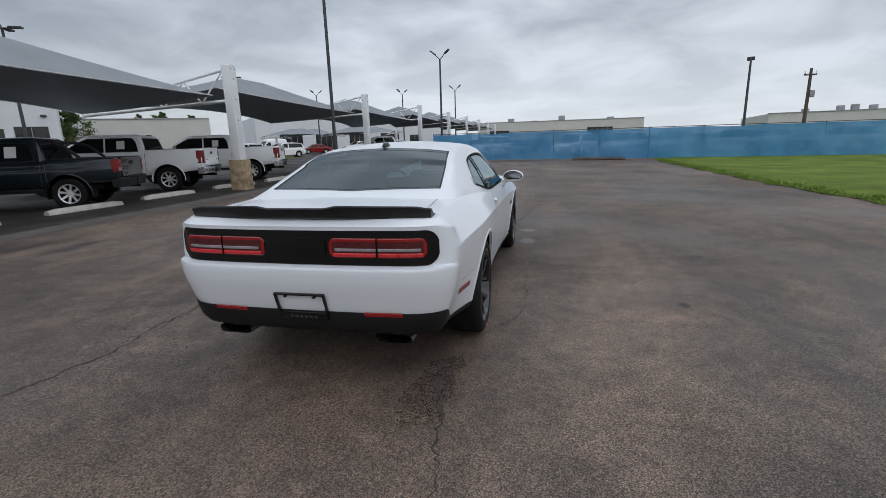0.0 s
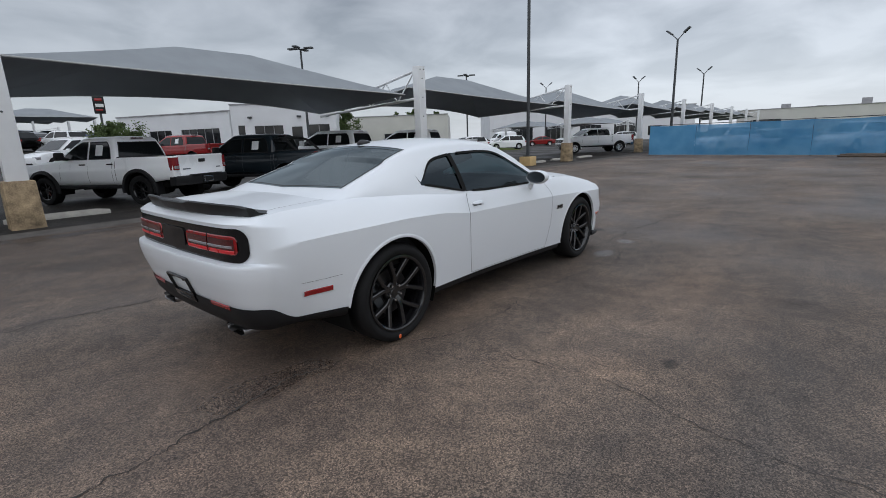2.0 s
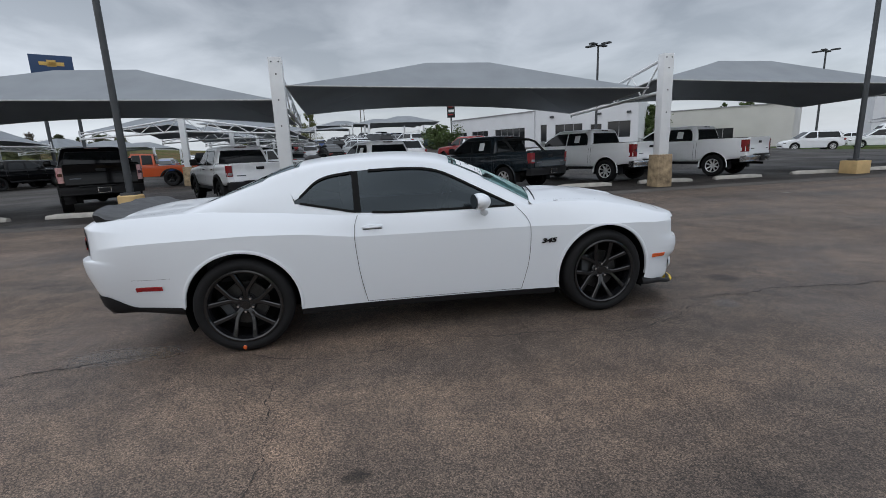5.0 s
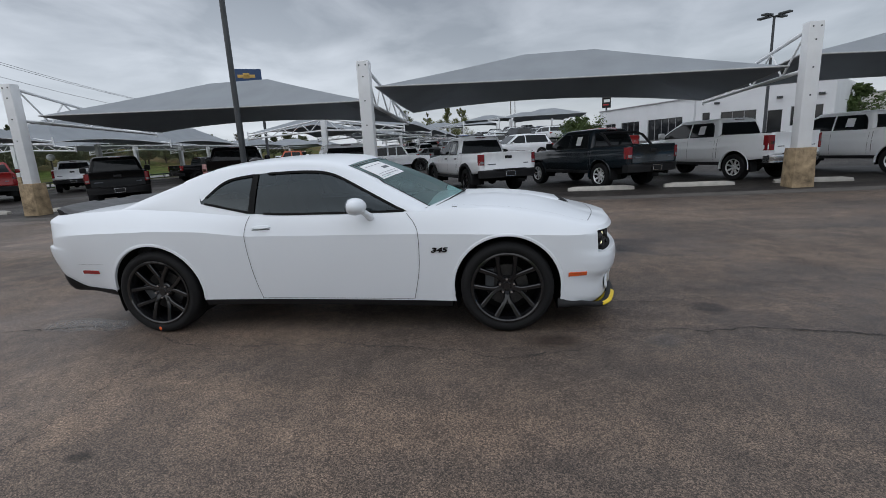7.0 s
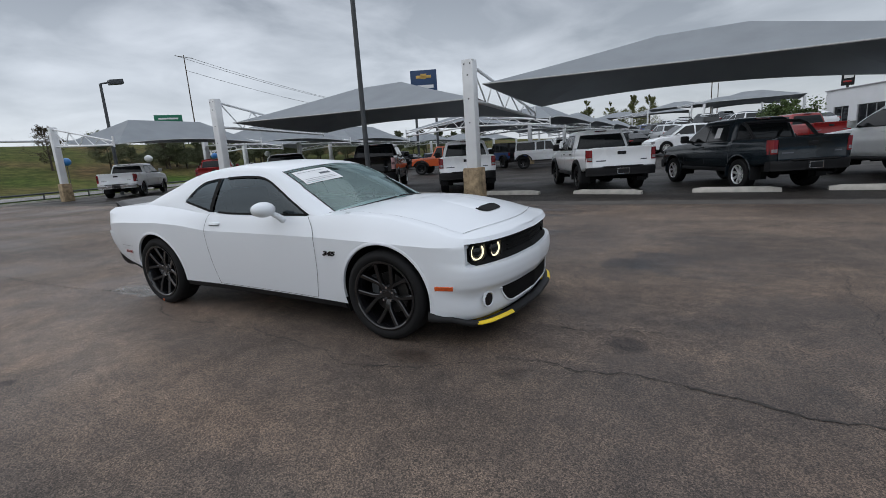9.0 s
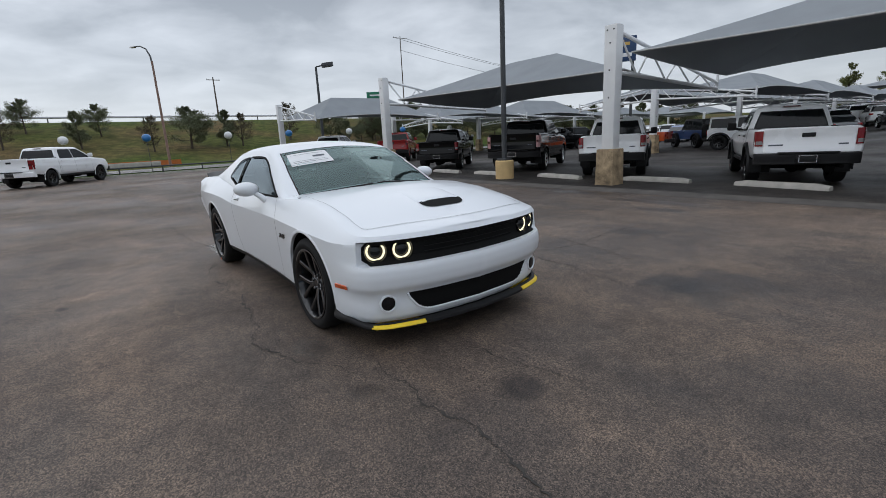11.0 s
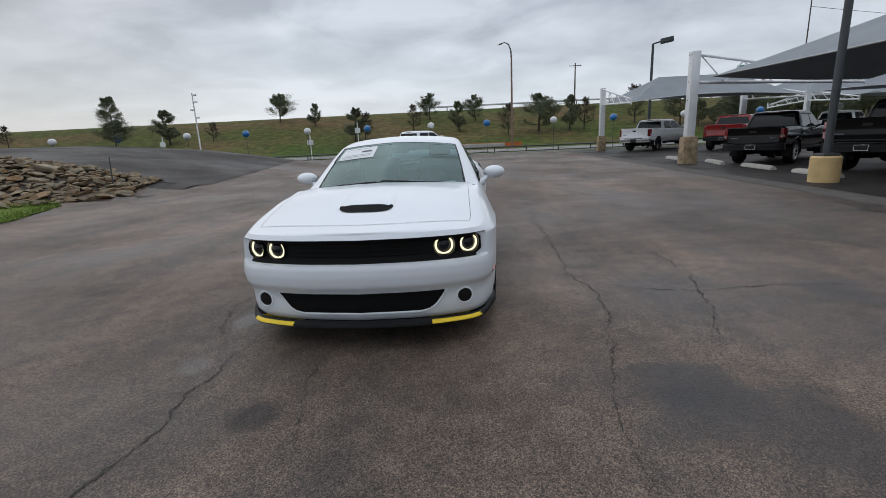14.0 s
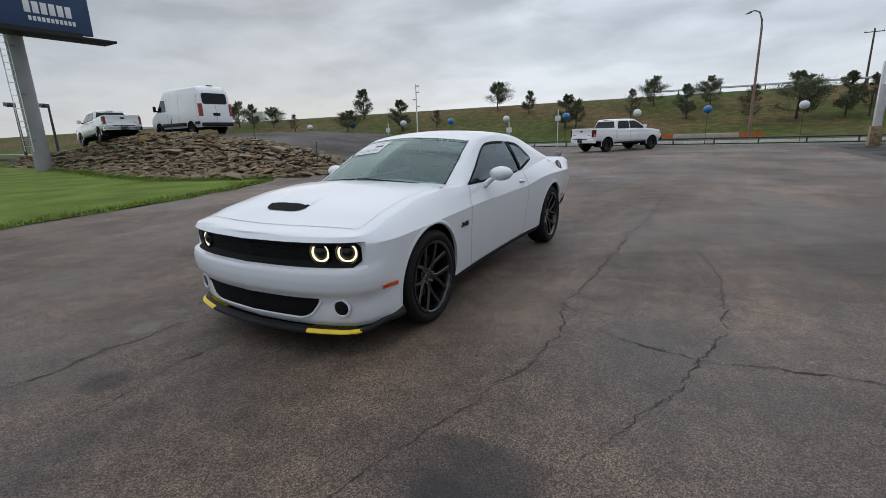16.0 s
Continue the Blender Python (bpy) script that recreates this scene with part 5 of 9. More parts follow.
    grid(bm, [[Vector((x, 0.86 + 0.25 * (1 - (x / 0.8) ** 2) + d, 0.985 + 0.035 * (1 - (x / 0.8) ** 2) + h)) for d, h in ((-0.06, 0.0), (0.06, -0.012), (0.11, -0.03))] for x in np.linspace(-0.76, 0.76, 31)])
    part("cowl", bm, M["black_plastic"], CAR, "black wiper cowl")
    for x0, x1 in ((0.10, 0.70), (-0.52, 0.06)):
        bm = bmesh.new()
        pts = []
        for t in np.linspace(0, 1, 12):
            x = x0 + (x1 - x0) * t
            i = 0.9 - 0.8 * t
            p = crown(int(max(i, 0)), min(0.98, abs(x) / 0.79), 0.018, 1 if x >= 0 else -1)
            pts.append(Vector((x, p.y + 0.01, p.z)))
        pipe(bm, pts, 0.007, 6)
        part("wiper", bm, M["black_plastic"], CAR)


SCOOP_Y = 2.0
build_front()


def build_rear():
    zlo, zhi = round_ends(0.832, 0.789, 0.984, 0.075)
    tp = part("tail_panel", patch(rear_pt, 0.831 * np.sin(np.linspace(-math.pi / 2, math.pi / 2, 91)), zlo, zhi, 0.006), M["black_gloss"], CAR, "gloss black tail panel")
    for s in (1, -1):
        for x0, x1 in ((0.20, 0.472), (0.484, 0.762)):
            tl = new("tail_lamp")
            tl.parent, tl.empty_display_size = CAR, 0.05
            tl["label"] = "red ring tail lamp with clear middle strip"
            lo, hi = 0.833, 0.942
            cut = 0.04
            end_in, end_out = x0 == 0.20, x1 == 0.762

            def bounds(x, g):
                d = 0.0
                if end_in and x < x0 + cut:
                    d = (x0 + cut - x) / cut
                if end_out and x > x1 - cut:
                    d = (x - (x1 - cut)) / cut
                return g * 0.026 * (1 - math.sqrt(max(0, 1 - d * d)))

            bm = bmesh.new()
            rows = []
            for x in np.linspace(x0, x1, 24):
                k = bounds(x, 1)
                rows.append([rear_pt(s * x, z, o) for z, o in ((lo + k, 0.006), (lo + k + 0.004, 0.011), (hi - k - 0.004, 0.011), (hi - k, 0.006))])
            grid(bm, rows)
            bmesh.ops.recalc_face_normals(bm, faces=bm.faces[:])
            part("red_lens", bm, M["red_lamp"], tl)
            bm = bmesh.new()
            grid(bm, [[rear_pt(s * x, z, o) for z, o in ((lo + 0.006, 0.0118), (lo + 0.010, 0.0150), (0.856, 0.0150), (0.860, 0.0125))] for x in np.linspace(x0 + (0.022 if end_in else 0.002), x1 - (0.022 if end_out else 0.002), 20)])
            bmesh.ops.recalc_face_normals(bm, faces=bm.faces[:])
            part("lower_band", bm, M["bright_red"], tl, "bright red lower reflector band")
            a, b = x0 + (0.035 if end_in else 0.0), x1 - (0.035 if end_out else 0.0)
            bm = bmesh.new()
            grid(bm, [[rear_pt(s * x, z, o) for z, o in ((0.8705, 0.0135), (0.873, 0.016), (0.884, 0.016), (0.8865, 0.0135))] for x in np.linspace(a, b, 20)])
            bmesh.ops.recalc_face_normals(bm, faces=bm.faces[:])
            part("clear_strip", bm, M["clear_lamp"], tl)
            bm = bmesh.new()
            grid(bm, [[rear_pt(s * x, z, 0.0132) for z in (0.862, 0.924)] for x in np.linspace(a - (0.015 if end_in else 0), b + (0.015 if end_out else 0), 20)])
            part("smoked_lens", bm, M["lamp_smoke"], tl)
    zl, zh = round_ends(0.178, 0.838, 0.945, 0.02)
    part("centre_panel", solid_patch(rear_pt, np.linspace(-0.178, 0.178, 25), zl, zh, 0.014, 0.006), M["black_gloss"], tp)
    # black valance, exhausts, reflectors
    bm = bmesh.new()
    rows = []
    for k in np.linspace(0, float(np.interp(-1.905, plan[SIDE_K, 1], SIDE_K)), 60):
        y = float(np.interp(k, np.arange(NS), plan[:, 1]))
        top = float(np.interp(k, np.arange(NS), SHELL[:, 0, 2])) + 0.012
        low = float(np.interp(y, [-2.61, -2.5, -2.3, -1.9], [0.354, 0.358, 0.345, 0.305]))
        row = []
        for f, a in ((0, 0.005), (0.12, 0.006), (0.6, -0.012), (0.92, -0.045), (1.0, -0.07), (1.0, -0.4)):
            q = shell_at(k, top, a)
            row.append(Vector((max(q.x, 0), q.y, top + (low - top) * f)))
        rows.append(row)
    full = mirrored(rows[::-1]) + rows[1:]
    grid(bm, full)
    bmesh.ops.remove_doubles(bm, verts=bm.verts[:], dist=0.0005)
    bmesh.ops.recalc_face_normals(bm, faces=bm.faces[:])
    part("rear_valance", bm, M["black_plastic"], CAR, "black rear diffuser", sharp=50)
    for s in (1, -1):
        bm = bmesh.new()
        xs = np.linspace(0.375, 0.60, 12)
        grid(bm, [[rear_pt(s * x, z, o) for z, o in ((0.482, 0.004), (0.487, 0.012), (0.507, 0.012), (0.512, 0.004))] for x in xs])
        bmesh.ops.recalc_face_normals(bm, faces=bm.faces[:])
        part("reflector", bm, M["red_lamp"], CAR, "red bumper reflector")
        bm = bmesh.new()
        rows = []
        for dy, g in ((0.22, 0.0), (0.0, 0.0), (-0.006, -0.003), (0.0, -0.006), (0.15, -0.008)):
            ring = []
            for a in np.linspace(0, 2 * math.pi, 28, endpoint=False):
                c, sn = math.cos(a), math.sin(a)
                ring.append(Vector((s * 0.52 + math.copysign(abs(c) ** 0.4, c) * (0.112 + g), -2.480 + dy, 0.336 + math.copysign(abs(sn) ** 0.5, sn) * (0.029 + g))))
            rows.append(ring)
        grid(bm, rows, closed_v=True)
        bmesh.ops.recalc_face_normals(bm, faces=bm.faces[:])
        ex = part("exhaust_tip", bm, M["tip_steel"], CAR, "flat oval steel exhaust tip")
        bm = bmesh.new()
        box(bm, (s * 0.52, -2.36, 0.336), (0.2, 0.02, 0.042))
        part("exhaust_bore", bm, M["black_deep"], ex)
    # empty plate frame, leaning with the bumper
    a, b = rear_pt(0, 0.49, 0.0), rear_pt(0, 0.62, 0.0)
    lay = Matrix.Translation(rear_pt(0, 0.545, 0.008)) @ pose(0, 0, 0, math.degrees(math.atan2(a.y - b.y, b.z - a.z)), 0, 0)
    bm = bmesh.new()
    for c, sz in (((0, 0, 0.077), (0.315, 0.018, 0.011)), ((0, 0, -0.071), (0.315, 0.018, 0.05)), ((0.151, 0, -0.006), (0.013, 0.018, 0.176)), ((-0.151, 0, -0.006), (0.013, 0.018, 0.176))):
        box(bm, c, sz, bev=0.004)
    bm.transform(lay)
    pl = part("plate_frame", bm, M["black_gloss"], CAR, "empty black licence plate frame")
    for x in (-0.09, 0.09):
        bm = bmesh.new()
        tube(bm, (x, 0.010, 0.061), (x, -0.006, 0.061), 0.010, 0.008, 8)
        bm.transform(lay)
        part("plate_screw", bm, M["black_plastic"], pl)
    bm = bmesh.new()
    for x in np.linspace(-0.075, 0.075, 6):
        box(bm, (x, -0.0105, -0.075), (0.02, 0.003, 0.016))
    bm.transform(lay)
    part("frame_lettering", bm, M["pole_grey"], pl)
    # deck spoiler
    bm = bmesh.new()
    rows = []
    for x in np.linspace(-0.752, 0.752, 61):
        u = abs(x) / 0.752
        yb = -2.545 + 0.115 * u**2.6
        end = float(smooth01(0.88, 1.0, u))
        mid = 0.014 * (1 - float(smooth01(0.22, 0.34, u)))
        dz = float(z_mid(-2.35)) - 0.02 * u**2
        top = dz + 0.064 - 0.010 * end - mid
        deep = 0.22 - 0.09 * end
        rows.append([Vector((x, yb + deep, dz + 0.004)), Vector((x, yb + deep * 0.5, dz + 0.028 - 0.008 * end)), Vector((x, yb + 0.03, top - 0.006)), Vector((x, yb, top)), Vector((x, yb - 0.006, top - 0.007)),
                     Vector((x, yb + 0.014, dz - 0.008)), Vector((x, yb + 0.045, dz - 0.026))])
    vs = grid(bm, rows)
    for row in (vs[0], vs[-1]):
        bm.faces.new(row)
    bmesh.ops.recalc_face_normals(bm, faces=bm.faces[:])
    part("spoiler", bm, M["spoiler_black"], CAR, "black deck spoiler with wet sheen", sharp=35)
    # boot shut lines, antenna
    for s in (1, -1):
        pts = []
        for t in np.linspace(0, 1, 20):
            y = -1.80 - 0.62 * t
            x = s * (0.655 + 0.03 * t)
            k = int(np.interp(y, SHELL[:60, -1, 1], np.arange(60)))
            e = SHELL[k][-1]
            zc = float(z_mid(y))
            pts.append(Vector((x, y, zc + (e[2] - zc) * min(1, abs(x) / e[0]) ** 2.6 + 0.003)))
        part("boot_gap", ribbon(pts, 0.0045, Vector((0, 0, 1))), M["gap"], CAR)
    bm = bmesh.new()
    bmesh.ops.create_uvsphere(bm, u_segments=14, v_segments=10, radius=1, matrix=pose(0, -0.93, 1.412) @ Matrix.Diagonal((0.028, 0.075, 0.035, 1)))
    part("antenna", bm, M["black_gloss"], CAR, "black roof antenna fin")


build_rear()


def build_inside():
    bm = bmesh.new()
    box(bm, (0, -0.35, 0.55), (1.5, 2.6, 0.06))
    part("cabin_floor", bm, M["interior"], CAR)
    bm = bmesh.new()
    grid(bm, [[Vector((x, y, z)) for y, z in ((1.05, 0.965), (0.75, 0.985), (0.55, 0.985), (0.48, 0.93), (0.5, 0.60))] for x in np.linspace(-0.76, 0.76, 9)])
    part("dashboard", bm, M["interior"], CAR)
    for x in (0.37, -0.37):
        st = new("seat")
        st.parent, st.empty_display_size = CAR, 0.1
        st.matrix_local = pose(x, -0.25, 0.58)
        bm = bmesh.new()
        box(bm, (0, -0.33, 0.30), (0.5, 0.16, 0.62), pose(0, 0, 0, 14, 0, 0), bev=0.05)
        part("backrest", bm, M["interior"], st)
        bm = bmesh.new()
        box(bm, (0, -0.42, 0.70), (0.27, 0.10, 0.17), pose(0, 0, 0, 10, 0, 0), bev=0.04)
        part("headrest", bm, M["interior"], st)
        bm = bmesh.new()
        box(bm, (0, 0.02, 0.06), (0.5, 0.52, 0.16), bev=0.05)
        part("cushion", bm, M["interior"], st)
    bm = bmesh.new()
    rows = [[Vector(((0.175 + 0.016 * math.cos(b)) * math.cos(a), (0.175 + 0.016 * math.cos(b)) * math.sin(a), 0.016 * math.sin(b))) for b in np.linspace(0, 2 * math.pi, 8, endpoint=False)] for a in np.linspace(0, 2 * math.pi, 32, endpoint=False)]
    grid(bm, rows, closed_u=True, closed_v=True)
    box(bm, (0, 0, -0.01), (0.33, 0.05, 0.03), bev=0.01)
    ob = part("steering_wheel", bm, M["interior"], CAR)
    ob.matrix_local = pose(-0.37, 0.34, 0.96, 65, 0, 0)
    bm = bmesh.new()
    box(bm, (0, 0.27, 1.30), (0.22, 0.03, 0.06), bev=0.012)
    part("inside_mirror", bm, M["black_plastic"], CAR)
    bm = bmesh.new()
    box(bm, (0, -1.4, 0.98), (1.25, 0.75, 0.04))
    part("parcel_shelf", bm, M["interior"], CAR)
    bm = bmesh.new()
    for side in (1, -1):
        grid(bm, [[crown(i, u, -0.022, side) for u in np.linspace(0, 0.97, 9)] for i in range(SCREEN_TOP, BACK_TOP + 1)])
    part("roof_lining", bm, M["interior"], CAR)
    for side in (1, -1):
        bm = bmesh.new()
        grid(bm, [[Vector((side * (edge_x(y) - 0.03), y, z)) for z in (0.55, 0.75, 0.955)] for y in np.linspace(0.95, -1.7, 20)])
        part("door_lining", bm, M["interior"], CAR)
    bm = bmesh.new()
    box(bm, (0, 1.08, 0.78), (1.6, 0.04, 0.42))
    box(bm, (0, -1.72, 0.80), (1.5, 0.04, 0.50))
    part("bulkhead", bm, M["interior"], CAR)
    # sale sheet on the windscreen
    def on_screen(u, i, off):
        i0 = int(i)
        f = i - i0
        return crown(i0, abs(u), off, 1 if u >= 0 else -1).lerp(crown(i0 + 1, abs(u), off, 1 if u >= 0 else -1), f)

    bm = bmesh.new()
    grid(bm, [[on_screen(u, i, 0.004) for u in np.linspace(0.30, 0.84, 9)] for i in np.linspace(13.5, 20, 6)])
    pp = part("window_paper", bm, M["paper"], CAR, "white sale sticker sheet on the windscreen")
    bm = bmesh.new()
    grid(bm, [[on_screen(u, i, 0.006) for u in np.linspace(0.36, 0.52, 5)] for i in (16.6, 17.6)])
    for i in (14.4, 15.2, 18.8):
        grid(bm, [[on_screen(u, q, 0.006) for u in np.linspace(0.36, 0.80, 7)] for q in (i, i + 0.12)])
    part("print_bar", bm, M["ink"], pp)
    bm = bmesh.new()
    grid(bm, [[on_screen(u, i, -0.010) for u in (-0.80, -0.72)] for i in (1.2, 2.2)])
    part("id_tag", bm, M["paper"], CAR, "small white tag at the windscreen's foot")


build_inside()


# ---- the lot: canopies, lamps, kerb stops, cracks ----
def build_canopy_post(m, name="canopy_post", both=False, height=4.0, arm=6.0):
    """A white steel post in a stained concrete footing, with a lattice arm that reaches back to -x (or to both sides)."""
    rise = max(0.0, height - 4.0)
    p = thing(name, "white steel canopy post in a stained concrete footing", "canopy post", m, "canopy posts")
    bm = bmesh.new()
    bmesh.ops.create_cone(bm, cap_ends=True, segments=4, radius1=0.372, radius2=0.345, depth=1.06, matrix=pose(0, 0, 0.51, 0, 0, 45))
    bmesh.ops.bevel(bm, geom=bm.edges[:], offset=0.03, segments=2, affect="EDGES", profile=0.6)
    part("footing", bm, M["concrete_tan"], p)
    bm = bmesh.new()
    box(bm, (0, 0, (height + 1.0) / 2), (0.30, 0.34, height - 1.0), bev=0.03)
    part("post", bm, M["post_white"], p)
    for z in (height - 0.12, height - 0.42, height - 1.05, height - 1.7):
        for y in (-0.09, 0.09) if z > height - 0.2 else (0.0,):
            bm = bmesh.new()
            tube(bm, (0.148, y, z), (0.162, y, z), 0.022, 0.018, 8)
            part("bolt", bm, M["pole_grey"], p)
    for s in ((-1, 1) if both else (-1,)):
        lo0, lo1, hi0, hi1 = 2.92 + rise, 2.66 + rise, height - 0.12, 2.84 + rise
        bm = bmesh.new()
        tube(bm, (s * 0.12, 0, lo0), (s * arm, 0, lo1), 0.055, 0.05, 10)
        part("lower_chord", bm, M["post_white"], p)
        bm = bmesh.new()
        tube(bm, (s * 0.12, 0, hi0), (s * arm, 0, hi1), 0.05, 0.045, 10)
        part("upper_chord", bm, M["post_white"], p)
        bm = bmesh.new()
        tube(bm, (s * arm, 0, lo1 - 0.1), (s * arm, 0, hi1 + 0.25), 0.045, None, 10)
        part("end_strut", bm, M["post_white"], p)
        n = 4
        for k in range(n):
            a, b = (k + 0.15) / n, (k + 0.75) / n
            bm = bmesh.new()
            top = Vector((s * arm * a, 0, hi0 + (hi1 - hi0) * a))
            bot = Vector((s * arm * b, 0, lo0 + (lo1 - lo0) * b))
            tube(bm, top, bot, 0.026, None, 8)
            part("brace", bm, M["post_white"], p)
            bm = bmesh.new()
            nxt = Vector((s * arm * min(1, a + 1 / n), 0, hi0 + (hi1 - hi0) * min(1, a + 1 / n)))
            tube(bm, bot, nxt, 0.026, None, 8)
            part("brace", bm, M["post_white"], p)
    return p


def build_canopy(m, span, near=0.62, depth=5.3, z_near=3.16, z_far=2.80, high=4.30, group="shade canopies", fall=0.0, ridge_half=0.10):
    """A stretched fabric hip over one bay: its edges are drawn in by their cables, a short ridge stands at the middle."""
    c = thing("shade_canopy", "grey stretched fabric shade canopy with a dark underside", "canopy", m, group)
    y0, y1, x0, x1 = 0.12, span - 0.12, -near, -near - depth
    corner = [Vector((x0, y0, z_near)), Vector((x0, y1, z_near)), Vector((x1, y1 - 0.1, z_far)), Vector((x1, y0 + 0.1, z_far))]
    mid_x, half = (x0 + x1) / 2, ridge_half * span
    ridge = [Vector((mid_x, span / 2 - half, high)), Vector((mid_x, span / 2 + half, high))]
    centre = Vector((mid_x, span / 2, 0))
    n, k = 20, 8
    edges = []
    for i in range(4):
        a, b = corner[i], corner[(i + 1) % 4]
        draw, lift = ((0.18, 0.0), (0.02, -0.06), (0.45, 0.27), (0.02, -0.06))[i]
        inward = (centre - (a + b) / 2)
        inward.z = 0
        inward.normalize()
        edges.append([a.lerp(b, t) + inward * draw * 4 * t * (1 - t) + Vector((0, 0, lift * 4 * t * (1 - t) - fall * (a.lerp(b, t).y - span / 2))) for t in np.linspace(0, 1, n + 1)])
    tops = [(ridge[0], ridge[1]), (ridge[1], ridge[1]), (ridge[1], ridge[0]), (ridge[0], ridge[0])]
    for edge, (ra, rb) in zip(edges, tops):
        bm = bmesh.new()
        rows = []
        for q, p in enumerate(edge):
            top = ra.lerp(rb, q / n)
            rows.append([p.lerp(top, t) - Vector((0, 0, 0.05 * math.sin(math.pi * t) * math.sin(math.pi * (0.15 + 0.7 * q / n)))) for t in np.linspace(0, 1, k + 1)])
        grid(bm, rows)
        bmesh.ops.remove_doubles(bm, verts=bm.verts[:], dist=0.001)
        bmesh.ops.recalc_face_normals(bm, faces=bm.faces[:])
        bmesh.ops.solidify(bm, geom=bm.faces[:], thickness=0.01)
        part("fabric_panel", bm, M["fabric"], c, sharp=60)
        bm = bmesh.new()
        pipe(bm, [p + Vector((0, 0, 0.004)) for p in edge], 0.022, 6)
        part("hem", bm, M["fabric_hem"], c, "pale hem over the edge cable")
    return c


POSTS = [(-9.7, -28.6), (-8.95, -13.35), (-8.76, -2.15), (-8.63, 9.08), (-8.75, 21.1), (-8.8, 33.2), (-8.85, 45.2), (-8.9, 57.2), (-8.95, 69.2), (-9.0, 81.2), (-9.0, 93.2)]
post_z = lambda y: float(np.interp(y, [-26, -13.35, -2.05, 9.08, 21.1, 33.2, 57.2, 95], [0.20, 0.06, -0.10, -0.02, 0.12, 0.28, 0.42, 0.5]))
cloth_z = lambda y: float(np.interp(y, [-20, -7.7, 3.5, 15.1, 27, 39, 51, 90], [0.10, -0.12, 0.03, 0.06, 0.06, 0.32, 0.42, 0.5]))
for k, (x, y) in enumerate(POSTS):
    build_canopy_post(pose(x, y, min(0.0, post_z(y)), 0, 0, -90 if k == 0 else 0), height=4.0 + max(0.0, post_z(y)))
    if k >= 2:
        xp, yp = POSTS[k - 1]
        build_canopy(pose(xp, yp, cloth_z((y + yp) / 2), 0, 0, math.degrees(math.atan2(xp - x, y - yp))), math.hypot(x - xp, y - yp), fall=0.02)
# the row across the lot's end
for x, xn in ((-19.0, -9.7), (-28.4, -19.0), (-37.8, -28.4)):
    build_canopy_post(pose(x, -28.6, 0.1, 0, 0, -90))
    build_canopy(pose(x, -28.6, 0.1, 0, 0, -90), xn - x, ridge_half=0.24)

# further rows behind: T posts with arms to both sides, their bays running away to -x
for x0, y0, n in ((-23.5, -8.9, 5), (-26, -33, 4), (-24, 14 + 60, 3)):
    for k in range(n):
        build_canopy_post(pose(x0 - 11.5 * k, y0, 0, 0, 0, 90), both=True, height=3.7, arm=4.9)
        if k:
            for s in (90, -90):
                off = 11.5 * k
                mm = pose(x0 - off, y0, 0, 0, 0, -90) if s == 90 else pose(x0 - off + 11.5, y0, 0, 0, 0, 90)
                build_canopy(mm, 11.5, near=0.7, depth=4.3, z_near=3.3, z_far=3.0, high=4.15, group="far shade canopies")
for x0, y0 in ((-72, -40), (-84, -40), (-78, -22), (-92, -22), (-72, 4), (-86, 4), (-100, 2), (-110, -10)):
    zb = float(land_z(x0, y0 + 6))
    build_canopy(pose(x0, y0, zb + 0.3), 11.5, group="far shade canopies")
    for dy in (0, 11.5):
        bm = bmesh.new()
        box(bm, (x0 - 3, y0 + dy, zb + 1.2), (0.3, 0.3, 4.4), bev=0.02)
        single("far_canopy_post", bm, M["post_white"], "white steel post of a distant canopy", "canopy post", "far canopy posts")


def build_lot_lamp(x, y, h, round_base):
    """A tall dark lamp pole on a painted concrete base."""
    p = thing("lamp_post", "tall dark steel lamp post on a yellow concrete base", "lamp post", pose(x, y, 0), "lot lamp posts")
    bm = bmesh.new()
    if round_base:
        lathe(bm, [(0, 0.62), (0.27, 0.62), (0.30, 0.59), (0.30, -0.05)], 28)
        bmesh.ops.recalc_face_normals(bm, faces=bm.faces[:])
    else:
        box(bm, (0, 0, 0.22), (0.62, 0.62, 0.52), bev=0.03)
    part("base", bm, M["concrete_yellow"], p)
    bm = bmesh.new()
    box(bm, (0, 0, 0.64 if round_base else 0.50), (0.36, 0.36, 0.09), bev=0.02)
    part("base_cover", bm, M["pole_grey"], p)
    bm = bmesh.new()
    tube(bm, (0, 0, 0.5), (0, 0, h), 0.085, 0.07, 14)
    part("pole", bm, M["pole_grey"], p)
    for s in (1, -1):
        bm = bmesh.new()
        tube(bm, (0, 0, h - 0.1), (0, s * 0.5, h), 0.035, None, 8)
        box(bm, (0, s * 0.8, h), (0.4, 0.7, 0.14), bev=0.03)
        part("lamp_head", bm, M["pole_grey"], p)
    return p


build_lot_lamp(-8.85, -6.04, 9.5, True)
build_lot_lamp(-8.95, 17.2, 9.5, False)


